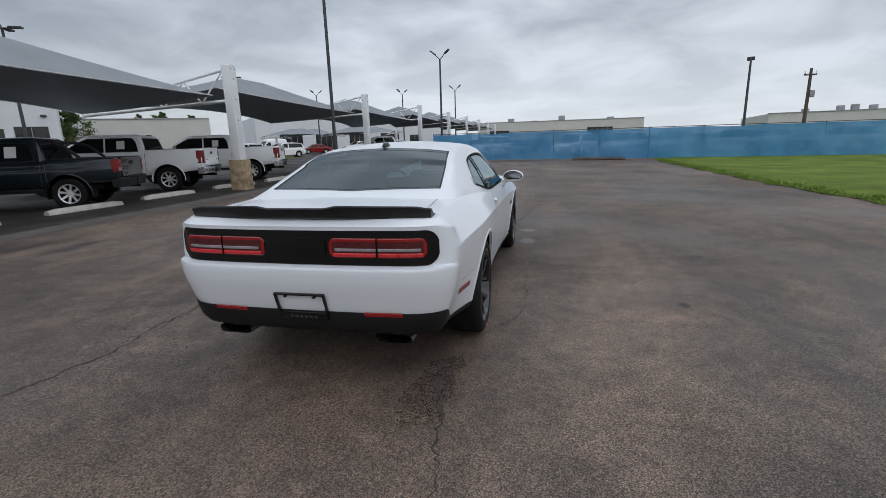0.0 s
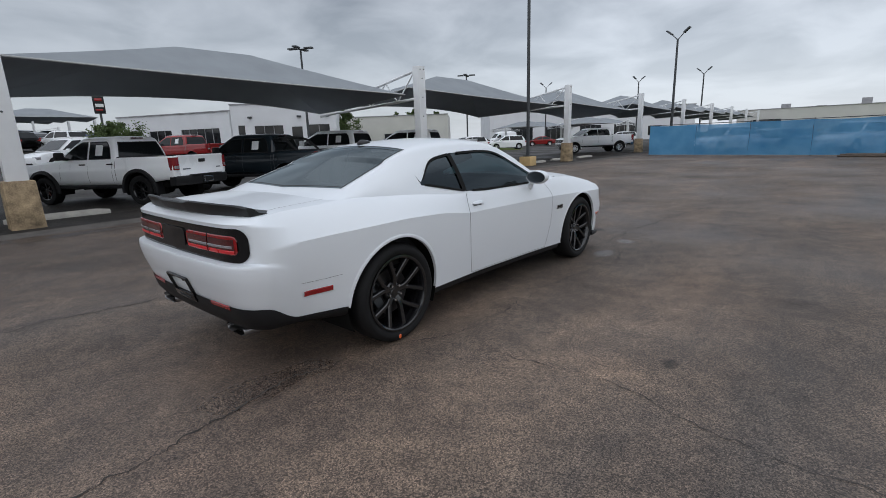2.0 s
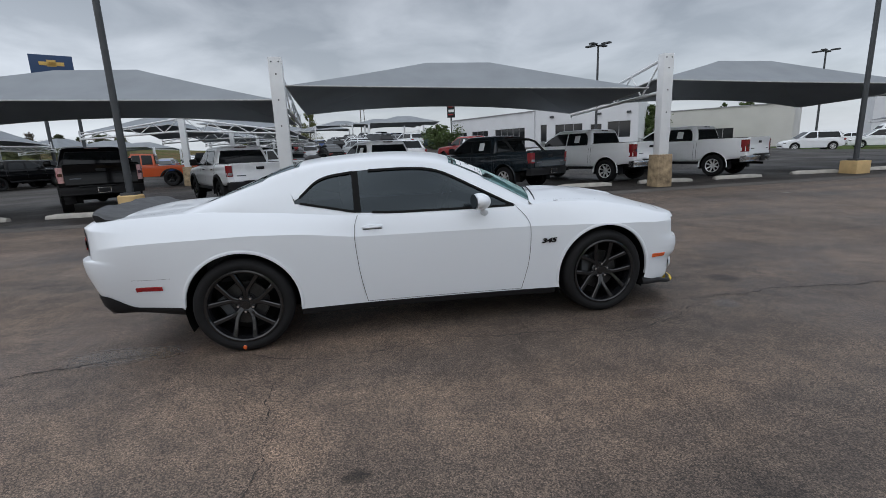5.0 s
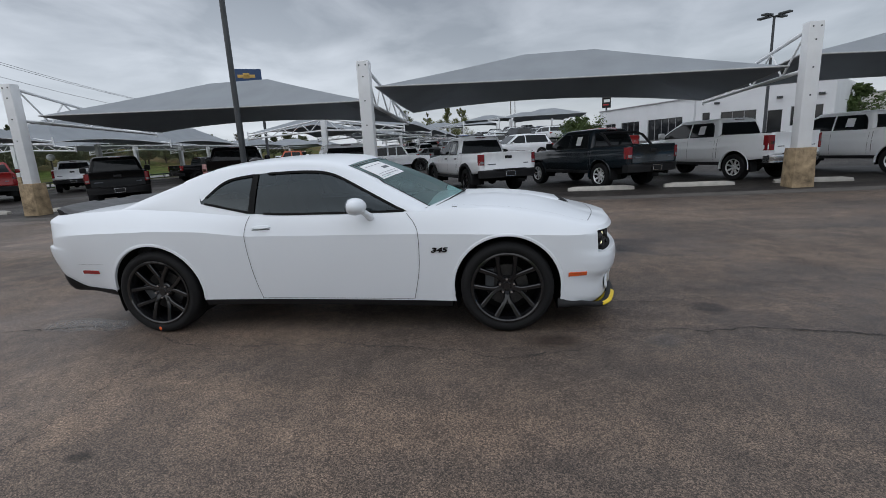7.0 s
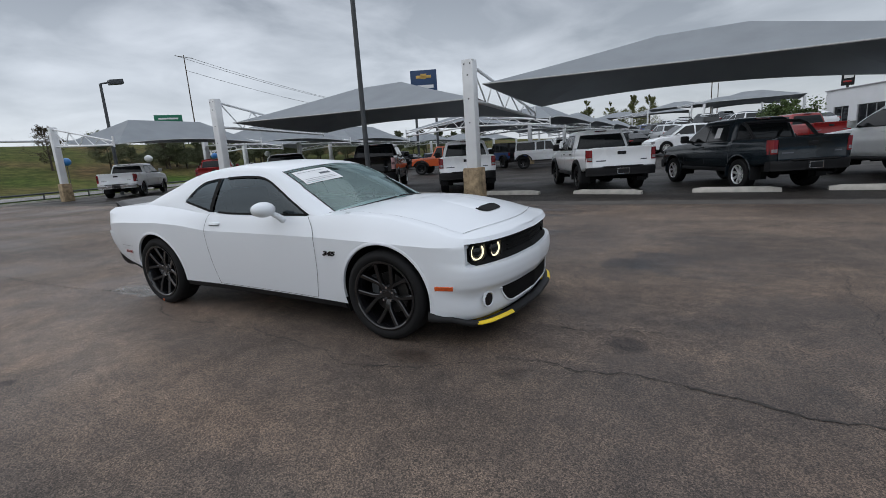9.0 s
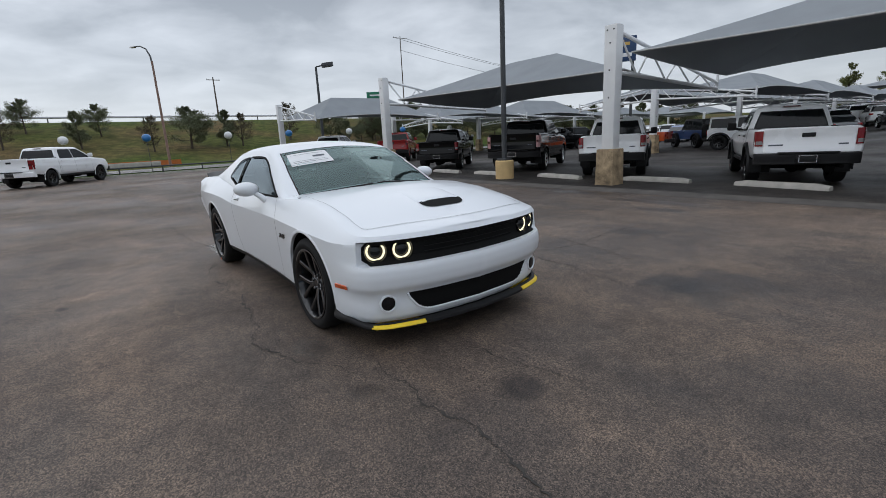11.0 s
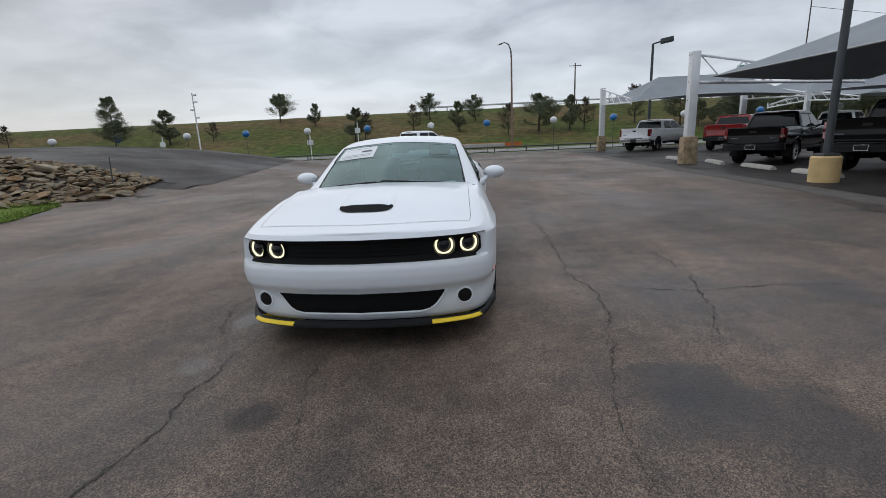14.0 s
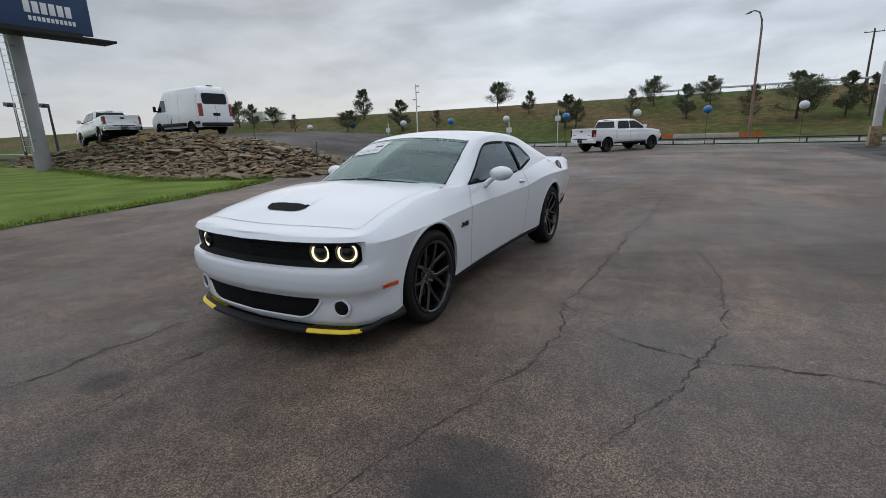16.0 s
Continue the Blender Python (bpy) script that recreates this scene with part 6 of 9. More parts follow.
def build_far_lamp(x, y, h, kind, mt="pole_grey", z=0.0, turn=0):
    """A light pole further off: four flat heads, two raised heads, one box head, or a curved street arm."""
    p = thing("street_lamp" if kind == "arm" else "light_pole", "slim light pole with " + dict(four="four flat heads", fork="two raised heads", box="one box head", arm="a curved arm")[kind], "street lamp", pose(x, y, z, 0, 0, turn), "distant light poles")
    bm = bmesh.new()
    tube(bm, (0, 0, 0), (0, 0, h), 0.12, 0.08, 10)
    part("pole", bm, M[mt], p)
    if kind == "four":
        for k in range(4):
            d = Vector((math.cos(k * math.pi / 2 + 0.5), math.sin(k * math.pi / 2 + 0.5), 0))
            bm = bmesh.new()
            tube(bm, (0, 0, h), d * 0.35 + Vector((0, 0, h)), 0.04, None, 6)
            box(bm, d * 0.75 + Vector((0, 0, h + 0.05)), (0.75, 0.4, 0.13), pose(0, 0, 0, 0, 0, math.degrees(k * math.pi / 2 + 0.5)), bev=0.03)
            part("lamp_head", bm, M["pole_grey"], p)
    elif kind == "fork":
        for s in (1, -1):
            bm = bmesh.new()
            tube(bm, (0, 0, h - 0.1), (s * 0.45, 0, h + 0.35), 0.04, None, 6)
            box(bm, (s * 0.72, 0, h + 0.58), (0.62, 0.32, 0.12), pose(0, 0, 0, 0, -38 * s, 0), bev=0.03)
            part("lamp_head", bm, M["pole_grey"], p)
    elif kind == "box":
        bm = bmesh.new()
        tube(bm, (0, 0, h), (0.5, 0, h + 0.12), 0.05, None, 8)
        box(bm, (0.85, 0, h + 0.16), (0.8, 0.55, 0.3), pose(0, 0, 0, 0, -8, 0), bev=0.04)
        part("lamp_head", bm, M["pole_grey"], p)
    else:
        bm = bmesh.new()
        pipe(bm, [(0, 0, h - 0.6), (0.1, 0, h + 0.4), (0.5, 0, h + 1.05), (1.2, 0, h + 1.35), (1.9, 0, h + 1.4)], [0.075, 0.07, 0.06, 0.055, 0.05], 8)
        part("arm", bm, M["pole_grey"], p)
        bm = bmesh.new()
        box(bm, (2.15, 0, h + 1.38), (0.6, 0.28, 0.13), bev=0.04)
        part("lamp_head", bm, M["steel"], p)
    return p


build_far_lamp(-33.4, 21.0, 9.4, "four")
build_far_lamp(-35.4, 46.8, 9.4, "four")
build_far_lamp(-34.6, 66.6, 9.0, "fork", turn=50)
build_far_lamp(-22.0, 72.0, 9.0, "fork", turn=50)
build_far_lamp(-8.84, 41.6, 9.1, "fork", turn=-10)
build_far_lamp(-13.0, 71.0, 9.1, "fork", turn=-10)
build_far_lamp(17.6, 40.3, 7.2, "box", turn=70)
build_far_lamp(-13.23, -29.67, 7.0, "box", turn=165)
build_far_lamp(-4.83, -44.9, 9.2, "arm", "pole_brown", turn=-62)
for x, y in ((36.0, -11.2), (36.0, -13.4)):
    build_far_lamp(x + 9, y - 0.4, 4.6, "box")


def build_stop(x, y, turn):
    """A cast concrete wheel stop with a sloped section."""
    bm = bmesh.new()
    n = 9
    prof = [(-0.09, 0.0), (-0.085, 0.06), (-0.05, 0.125), (0.05, 0.125), (0.085, 0.06), (0.09, 0.0)]
    rows = []
    for k in range(n):
        t = k / (n - 1)
        s = 0.72 if k in (0, n - 1) else 1
        rows.append([Vector((a, (t - 0.5) * 1.85, b * s)) for a, b in prof])
    vs = grid(bm, rows)
    bm.faces.new(vs[0])
    bm.faces.new(vs[-1])
    bmesh.ops.recalc_face_normals(bm, faces=bm.faces[:])
    single("wheel_stop", bm, M["concrete"], "worn grey concrete wheel stop on the asphalt", "wheel stop", "wheel stops", m=pose(x, y, 0.03, 0, 0, turn), sharp=25)


for y in (-16.1, -13.0, -10.3, -7.6, -4.5, -1.45, 1.4, 4.4, 7.15, 10.1, 12.95, 16.4, 19.2, 22.5, 25.5):
    build_stop(-9.72 + 0.1 * math.sin(5 * y), y, -6 + 4 * math.sin(3 * y))


def build_crack(keys, width, seed, branch=True):
    """A wandering crack in the asphalt, of uneven width."""
    rng = random.Random(seed)
    pts = spline(keys, max(12, int(60 * sum(math.dist(a, b) for a, b in zip(keys, keys[1:])))))
    rows = []
    for i, (x, y) in enumerate(pts):
        a, b = pts[max(i - 1, 0)], pts[min(i + 1, len(pts) - 1)]
        d = Vector((b[0] - a[0], b[1] - a[1], 0)).normalized()
        n = Vector((-d.y, d.x, 0))
        j = 0.055 * noise.noise((x * 3.1 + seed, y * 3.1, 0)) + 0.03 * noise.noise((x * 11 + seed, y * 11, 0)) + 0.020 * noise.noise((x * 37 + seed, y * 37, 0)) + 0.010 * noise.noise((x * 95 + seed, y * 95, 0))
        w = 0.95 * width * (0.25 + 1.5 * abs(noise.noise((x * 7, y * 7, seed)))) * min(1, 4 * i / len(pts) + 0.1, 4 * (1 - i / len(pts)) + 0.1)
        c = Vector((x, y, 0.004)) + n * j
        rows.append([c - n * w * rng.uniform(0.35, 1.35), c + n * w * rng.uniform(0.35, 1.35)])
    bm = bmesh.new()
    grid(bm, rows)
    if rows and sum(f.normal.z for f in bm.faces) <= 0:
        bm.normal_update()
        if sum(f.normal.z for f in bm.faces) < 0:
            bmesh.ops.reverse_faces(bm, faces=bm.faces[:])
    ob = single("crack", bm, M["crack"], "dark wandering crack in the old asphalt", "crack", "asphalt cracks", "structure")
    return ob




def build_blotch(name, x, y, rx, ry, material, label, seed, turn=0):
    """A flat patch with an uneven rim."""
    bm = bmesh.new()
    rim = []
    for k in range(30):
        a = k * 2 * math.pi / 30
        r = 1 + 0.35 * noise.noise((math.cos(a) * 1.7 + seed, math.sin(a) * 1.7, seed)) + 0.15 * noise.noise((math.cos(a) * 5, math.sin(a) * 5, seed))
        rim.append(bm.verts.new((rx * r * math.cos(a), ry * r * math.sin(a), 0)))
    bm.faces.new(rim)
    single(name, bm, material, label, "stain", "asphalt stains", "structure", m=pose(x, y, 0.003, 0, 0, turn))


CRACKS_EAST = [
    ([(1.21, -0.97), (1.17, -0.30), (1.19, 0.45), (1.28, 1.0), (1.38, 1.4), (1.36, 1.65), (1.24, 2.02), (0.98, 2.5)], 0.011),
    ([(0.86, 1.5), (0.87, 2.2), (0.91, 2.7), (0.93, 3.0), (0.89, 3.18), (0.86, 3.4), (0.91, 3.65), (0.97, 3.88), (1.02, 4.1), (1.11, 5.1), (1.32, 6.5), (1.2, 9.5)], 0.013),
    ([(0.94, -1.55), (0.82, -2.05), (0.78, -2.36), (0.84, -2.72), (0.88, -3.0), (0.93, -3.3), (0.96, -4.6), (0.92, -6.5)], 0.012),
    ([(1.21, -0.97), (1.06, -1.32), (0.92, -1.62)], 0.009),
    ([(1.21, -0.97), (1.38, -1.10), (1.56, -1.22), (1.97, -1.21), (2.40, -1.19), (2.72, -1.27), (2.90, -1.33), (3.10, -1.36), (3.63, -1.40), (4.3, -1.36)], 0.006),
]
CRACKS_WEST = [
    ([(-2.0, -9.4), (-1.83, -6.4), (-1.86, -3.3), (-1.80, -2.7), (-1.76, -2.2), (-1.78, -1.5), (-1.78, -0.9), (-1.74, 0.76), (-1.85, 1.1), (-1.84, 1.65), (-1.73, 2.2), (-1.62, 2.6), (-1.50, 3.2), (-1.45, 3.7), (-1.45, 4.4)], 0.013),
    ([(-1.86, 1.01), (-2.20, 1.14), (-2.55, 1.26), (-2.85, 1.30), (-3.20, 1.22), (-3.62, 1.18), (-4.2, 1.22)], 0.008),
    ([(-2.38, -2.3), (-2.74, -1.1), (-2.87, -0.2), (-2.88, 0.6), (-2.79, 1.2), (-2.60, 1.85), (-2.38, 2.4), (-2.20, 2.72)], 0.010),
]
CRACKS_AHEAD = [
    ([(0.28, 2.36), (0.22, 2.8), (0.18, 3.1), (0.11, 3.44)], 0.008),
    ([(-2.85, 4.84), (-2.02, 4.88), (-1.35, 4.80), (-0.76, 4.81), (-0.17, 4.71), (0.04, 4.80), (0.59, 4.54), (0.94, 4.40)], 0.008),
    ([(5.80, 6.0), (5.92, 4.68), (5.91, 3.7), (5.75, 2.9)], 0.009),
    ([(4.95, 2.9), (4.92, 1.82), (5.05, 1.0), (5.16, 0.6), (5.25, -0.6), (5.32, -2.2), (5.15, -3.0), (5.20, -4.0), (5.5, -6.2)], 0.010),
]
for n, (keys, w) in enumerate(CRACKS_EAST + CRACKS_WEST + CRACKS_AHEAD):
    build_crack(keys, w, 3 + n)
for x, y, r in ((-5.5, 10.5, 10),):
    build_blotch("paint_mark", x, y, 0.15, 0.025, M["concrete"], "faded white paint mark on the asphalt", x, r)


# ---- other vehicles ----
def truck_wheels(r, width, alloy):
    """Tyre and rim meshes of a truck or car wheel, outer face to +x."""
    turn = pose(0, 0, 0, 0, 90, 0)
    bm = bmesh.new()
    w, q = width / 2, r * 0.62
    lathe(bm, [(q, -w), (q + 0.03, -w * 1.02), (r - 0.03, -w), (r - 0.006, -w * 0.8), (r, -w * 0.4), (r, w * 0.4), (r - 0.006, w * 0.8), (r - 0.03, w), (q + 0.03, w * 1.02), (q, w * 0.9)], 32, turn)
    # dark disc behind the spokes stands for the shade between them
    lathe(bm, [(q - 0.006, w * 0.86), (q - 0.03, w * 0.5), (q - 0.04, -w * 0.1), (0.0, -w * 0.1)], 32, turn)
    tyre = to_mesh("tyre", bm, M["rubber"], sharp=35)
    bm = bmesh.new()
    lathe(bm, [(q + 0.004, w * 0.93), (q + 0.002, w * 0.99), (q - 0.014, w * 0.95), (q - 0.024, w * 0.80)], 32, turn)
    for k in range(8):
        a = radians(45 * k + 15)
        d, sd = Vector((0, math.cos(a), math.sin(a))), Vector((0, -math.sin(a), math.cos(a)))
        rows = []
        for t in (0, 0.5, 1):
            c = d * (0.05 + (q - 0.06) * t) + Vector((w * (0.62 + 0.2 * t), 0, 0))
            hw = 0.024 - 0.002 * t
            rows.append([c - sd * hw * 1.3 - Vector((0.03, 0, 0)), c - sd * hw, c + sd * hw, c + sd * hw * 1.3 - Vector((0.03, 0, 0))])
        grid(bm, rows, closed_v=True)
    lathe(bm, [(0.0, w * 0.72), (0.055, w * 0.70), (0.075, w * 0.55)], 18, turn)
    bmesh.ops.recalc_face_normals(bm, faces=bm.faces[:])
    rim = to_mesh("rim", bm, M["rim_alloy"] if alloy else M["rim_black"], sharp=30)
    return tyre, rim


WHEEL_SET = {}


def put_wheels(parent, r, width, alloy, xs, ys):
    key = (r, width, alloy)
    if key not in WHEEL_SET:
        WHEEL_SET[key] = truck_wheels(*key)
    tyre, rim = WHEEL_SET[key]
    for y in ys:
        for s in (1, -1):
            w = new("wheel")
            w.parent, w.empty_display_size = parent, 0.1
            w.matrix_local = pose(s * xs, y, r, 17 * y, 0, 0 if s > 0 else 180)
            part("tyre", tyre, None, w)
            part("rim", rim, None, w)


def side_panes(parent, quads, lean, half, paint_seal=True):
    """Dark panes on both flanks; each quad lists (y, z) corners."""
    for q in quads:
        for s in (1, -1):
            bm = bmesh.new()
            ring = [Vector((s * (half * lean(y, z) + 0.006), y, z)) for y, z in q]
            vs = [bm.verts.new(p) for p in ring]
            bm.faces.new(vs)
            bmesh.ops.recalc_face_normals(bm, faces=bm.faces[:])
            for f in bm.faces:
                if f.normal.x * s < 0:
                    f.normal_flip()
            part("side_window", bm, M["glass_car"], parent, smooth=False)


def cross_pane(parent, name, y0, z0, h0, y1, z1, h1, out):
    """A pane across the car between two heights: half widths h0, h1; out moves it off the skin."""
    bm = bmesh.new()
    rows = []
    for t in np.linspace(0, 1, 4):
        y, z, h = y0 + (y1 - y0) * t, z0 + (z1 - z0) * t, h0 + (h1 - h0) * t
        rows.append([Vector((x * h, y + out[0], z + out[1])) for x in np.linspace(-1, 1, 7)])
    grid(bm, rows)
    bmesh.ops.recalc_face_normals(bm, faces=bm.faces[:])
    return part(name, bm, M["glass_car"], parent)


def ring_half(h, yb, yf, rb, rf, ns):
    """Half a rounded rectangle in plan, from its back middle round the flank to its front middle."""
    out = [(0.0, yb), ((h - rb) * 0.5, yb)]
    out += [(h - rb + rb * math.sin(a), yb + rb - rb * math.cos(a)) for a in np.linspace(0, math.pi / 2, 5)]
    out += [(h, y) for y in np.linspace(yb + rb, yf - rf, ns)[1:-1]]
    out += [(h - rf + rf * math.cos(a), yf - rf + rf * math.sin(a)) for a in np.linspace(0, math.pi / 2, 7)]
    return out + [((h - rf) * 0.5, yf), (0.0, yf)]


def both_sides(half):
    return half + [(-x, *r) for x, *r in half[-2:0:-1]]


TRUCKS = dict(
    full=dict(W=1.015, wb=3.74, R=0.405, back=-3.04, nose=2.84, low=0.56, rail=1.395, sill=1.335, cowl=1.30, lip=1.16, roof=1.925, cab=-1.22, screen=1.42, brow=0.62, pillar=-0.05, arch=0.50),
    mid=dict(W=0.935, wb=3.24, R=0.385, back=-2.80, nose=2.55, low=0.54, rail=1.235, sill=1.19, cowl=1.17, lip=1.04, roof=1.785, cab=-1.20, screen=1.12, brow=0.40, pillar=-0.10, arch=0.475),
)


def build_pickup(label, m, paint, big=False, bumper="black", flares=False, alloy=False, papers=False, group="parked trucks", lamp="truck_lamp", short_cab=False, sport_bar=False):
    """A pickup: +y is its front. big: a full-size truck; short_cab: a narrow rear door and a longer bed."""
    p = thing("pickup_truck", label, "pickup truck", m, group)
    D = TRUCKS["full" if big else "mid"]
    W, wb, R, back, nose, low, rail, sill, roof, arch = (D[k] for k in ("W", "wb", "R", "back", "nose", "low", "rail", "sill", "roof", "arch"))
    cab, screen, brow, pillar = D["cab"] + (0.30 if short_cab else 0.0), D["screen"], D["brow"], D["pillar"] + (0.10 if short_cab else 0.0)
    ra, fa = -wb / 2, wb / 2
    paint = PAINT[paint]
    top_z = through_keys([(back - 0.2, rail), (cab - 0.10, rail), (cab + 0.06, sill), (screen - 0.25, sill - 0.005), (screen + 0.05, D["cowl"]), (fa + 0.25, D["cowl"] - 0.055), (nose - 0.22, D["lip"] + 0.03), (nose + 0.2, D["lip"] - 0.03)])
    low_z = lambda y: low + (0.10 if y < ra else 0.0) * min(1, (ra - y) / 0.8)
    LV = [0, 0.06, 0.14, 0.26, 0.38, 0.50, 0.60, 0.66, 0.74, 0.84, 0.92, 0.97, 1.0]
    inset = [0.075, 0.035, 0.015, 0.004, 0.0, 0.0, 0.002, 0.016, 0.022, 0.030, 0.042, 0.056, 0.085]
    ahead = [0.10, 0.04, 0.01, 0.0, 0.0, 0.0, 0.01, 0.015, 0.02, 0.04, 0.08, 0.13, 0.20]

    def flank(y, z, out=0.0):
        f = (z - low_z(y)) / (float(top_z(y)) - low_z(y))
        return W - float(np.interp(f, LV, inset)) + out

    bm = bmesh.new()
    rings = []
    for f, o, a in zip(LV, inset, ahead):
        ring = both_sides(ring_half(W - o, back + 0.02 + o * 0.3, nose - a, 0.07, 0.34, 74))
        rings.append([Vector((x, y, low_z(y) + f * (float(top_z(y)) - low_z(y)))) for x, y in ring])
    vs = [[bm.verts.new(q) for q in r] for r in rings]
    n = len(vs[0])
    near = lambda v: min(math.hypot(v.co.y - c, v.co.z - R) for c in (ra, fa))
    for i in range(len(vs) - 1):
        for k in range(n):
            q = [vs[i][k], vs[i][(k + 1) % n], vs[i + 1][(k + 1) % n], vs[i + 1][k]]
            if all(near(v) < arch and abs(v.co.x) > 0.5 for v in q):
                continue
            bm.faces.new(q)
    for row in vs:
        for v in row:
            for c in (ra, fa):
                d = math.hypot(v.co.y - c, v.co.z - R)
                if d < arch and abs(v.co.x) > 0.5 and v.link_faces:
                    v.co.y, v.co.z = c + (v.co.y - c) * arch / d, R + (v.co.z - R) * arch / d
    # bonnet, and the deck under the cab
    half = ring_half(W - inset[-1], back + 0.045, nose - ahead[-1], 0.07, 0.34, 74)
    rows = []
    for x, y in half:
        if y > cab + 0.1:
            z, bow = float(top_z(y)), 0.045 * float(smooth01(nose - 0.2, nose - 0.9, y))
            rows.append([Vector((x * u, y, z + bow * (1 - u**4))) for u in np.linspace(-1, 1, 13)])
    grid(bm, rows[:-1])
    bmesh.ops.delete(bm, geom=[v for v in bm.verts if not v.link_faces], context="VERTS")
    bmesh.ops.remove_doubles(bm, verts=bm.verts[:], dist=0.0008)
    bmesh.ops.recalc_face_normals(bm, faces=bm.faces[:])
    body = part("body", bm, paint, p, sharp=38)
    # bed: rail caps, inner walls and floor
    bm = bmesh.new()
    bh = W - inset[-1]
    for s in (1, -1):
        grid(bm, [[Vector((s * x, y, z)) for x, z in ((bh + 0.012, rail - 0.012), (bh - 0.004, rail + 0.012), (bh - 0.075, rail + 0.012), (bh - 0.085, rail - 0.01), (bh - 0.085, rail - 0.42))] for y in np.linspace(back + 0.05, cab - 0.05, 6)])
    grid(bm, [[Vector((x, y, rail - 0.42)) for x in (-bh + 0.08, bh - 0.08)] for y in (back + 0.05, cab - 0.03)])
    bmesh.ops.recalc_face_normals(bm, faces=bm.faces[:])
    part("bed_liner", bm, M["black_plastic"], p, "black bed liner and rail caps")
    # cab
    zr = roof - 0.085
    side_at = lambda u: W - 0.075 - 0.165 * u**1.15
    z_at = lambda u: sill - 0.02 + (zr - sill + 0.02) * u
    back_at = lambda u: cab + 0.13 * u**1.6
    front_at = lambda u: screen - (screen - brow) * u + 0.05 * math.sin(math.pi * u)
    bm = bmesh.new()
    rings = []
    for u in (0, 0.25, 0.5, 0.75, 0.9, 1.0):
        rings.append([Vector((x, y, z_at(u))) for x, y in both_sides(ring_half(side_at(u), back_at(u), front_at(u), 0.09, 0.16, 16))])
    for g, h in ((0.03, 0.03), (0.08, 0.055), (0.2, 0.075), (0.4, 0.085)):
        rings.append([Vector((x, y, zr + h)) for x, y in both_sides(ring_half(side_at(1) - g, back_at(1) + g * 0.8, front_at(1) - g * 1.1, 0.09, 0.14, 16))])
    vs = grid(bm, rings, closed_v=True)
    bm.faces.new(vs[-1])
    bmesh.ops.recalc_face_normals(bm, faces=bm.faces[:])
    part("cab", bm, paint, p, sharp=45)

    def glazing(name, fn, rows_u, parent=p, mt="glass_car", lab=""):
        bm = bmesh.new()
        grid(bm, [[fn(u, v) for v in np.linspace(0, 1, 7)] for u in rows_u])
        bm.normal_update()
        c = Vector((0, (cab + screen) / 2, sill))
        if sum(f.normal.dot(f.calc_center_median() - c) for f in bm.faces) < 0:
            bmesh.ops.reverse_faces(bm, faces=bm.faces[:])
        return part(name, bm, M[mt], parent, lab)

    us = np.linspace(0.10, 0.86, 6)
    cut = lambda u: 0.05 * max(0, (u - 0.6) / 0.26) ** 2
    for s in (1, -1):
        spans = [(lambda u: pillar + 0.05, lambda u: front_at(u) - 0.20 - cut(u)),
                 (lambda u: back_at(u) + (0.20 if not short_cab else 0.16) + cut(u), lambda u: pillar - 0.05)]
        for lo, hi in spans:
            pane = glazing("side_window", lambda u, v: Vector((s * (side_at(u) + 0.007), lo(u) + (hi(u) - lo(u)) * v, z_at(u))), us)
            glazing("window_trim", lambda u, v: Vector((s * (side_at(u) + 0.003), lo(u) - 0.025 + (hi(u) - lo(u) + 0.05) * v, z_at(u))), np.linspace(0.05, 0.91, 6), pane, "black_plastic")
        if papers:
            lo, hi = spans[1]
            a = (lo(0.5) + hi(0.5)) / 2
            glazing("window_paper", lambda u, v: Vector((s * (side_at(u) + 0.011), a - 0.11 + 0.24 * v, z_at(u))), (0.24, 0.5, 0.74), p, "paper", "white sale sheet in the side window")
    rear = glazing("rear_window", lambda u, v: Vector(((2 * v - 1) * (side_at(u) - 0.13), back_at(u) - 0.007, z_at(u))), np.linspace(0.16, 0.84, 5))
    glazing("window_trim", lambda u, v: Vector(((2 * v - 1) * (side_at(u) - 0.105), back_at(u) - 0.003, z_at(u))), np.linspace(0.12, 0.88, 5), rear, "black_plastic")
    glazing("windscreen", lambda u, v: Vector(((2 * v - 1) * (side_at(u) - 0.16), front_at(u) + 0.007, z_at(u) + 0.004)), np.linspace(0.10, 0.93, 6))
    bm = bmesh.new()
    box(bm, (0, cab + 0.10, roof - 0.055), (0.36, 0.05, 0.035), bev=0.01)
    part("brake_light", bm, M["lamp_smoke"], p)
    # tailgate with a folded lip and a hollow middle
    gw, g0 = W - 0.165, (0.80 if big else 0.72)
    prof = [(0.0, 0.0), (-0.030, 0.02), (-0.034, 0.10), (-0.020, 0.18), (-0.018, 0.58), (-0.022, 0.76), (-0.034, 0.84), (-0.044, 0.97), (-0.030, 1.0), (0.03, 1.0)]
    bm = bmesh.new()
    vs = grid(bm, [[Vector((x, back + 0.02 + a, g0 + (rail + 0.008 - g0) * f)) for a, f in prof] for x in np.linspace(-gw, gw, 7)])
    bm.faces.new(vs[0])
    bm.faces.new(vs[-1])
    bmesh.ops.recalc_face_normals(bm, faces=bm.faces[:])
    tg = part("tailgate", bm, paint, p, sharp=30)
    gh = rail - g0
    bm = bmesh.new()
    box(bm, (0, back - 0.006, g0 + gh * 0.72), (0.23, 0.02, 0.085), bev=0.012)
    part("tailgate_handle", bm, M["black_plastic"], tg)
    bm = bmesh.new()
    box(bm, (-gw * 0.72, back - 0.004, g0 + gh * 0.34), (0.26, 0.01, 0.03), bev=0.003)
    box(bm, (gw * 0.76, back - 0.004, g0 + gh * 0.34), (0.16, 0.01, 0.03), bev=0.003)
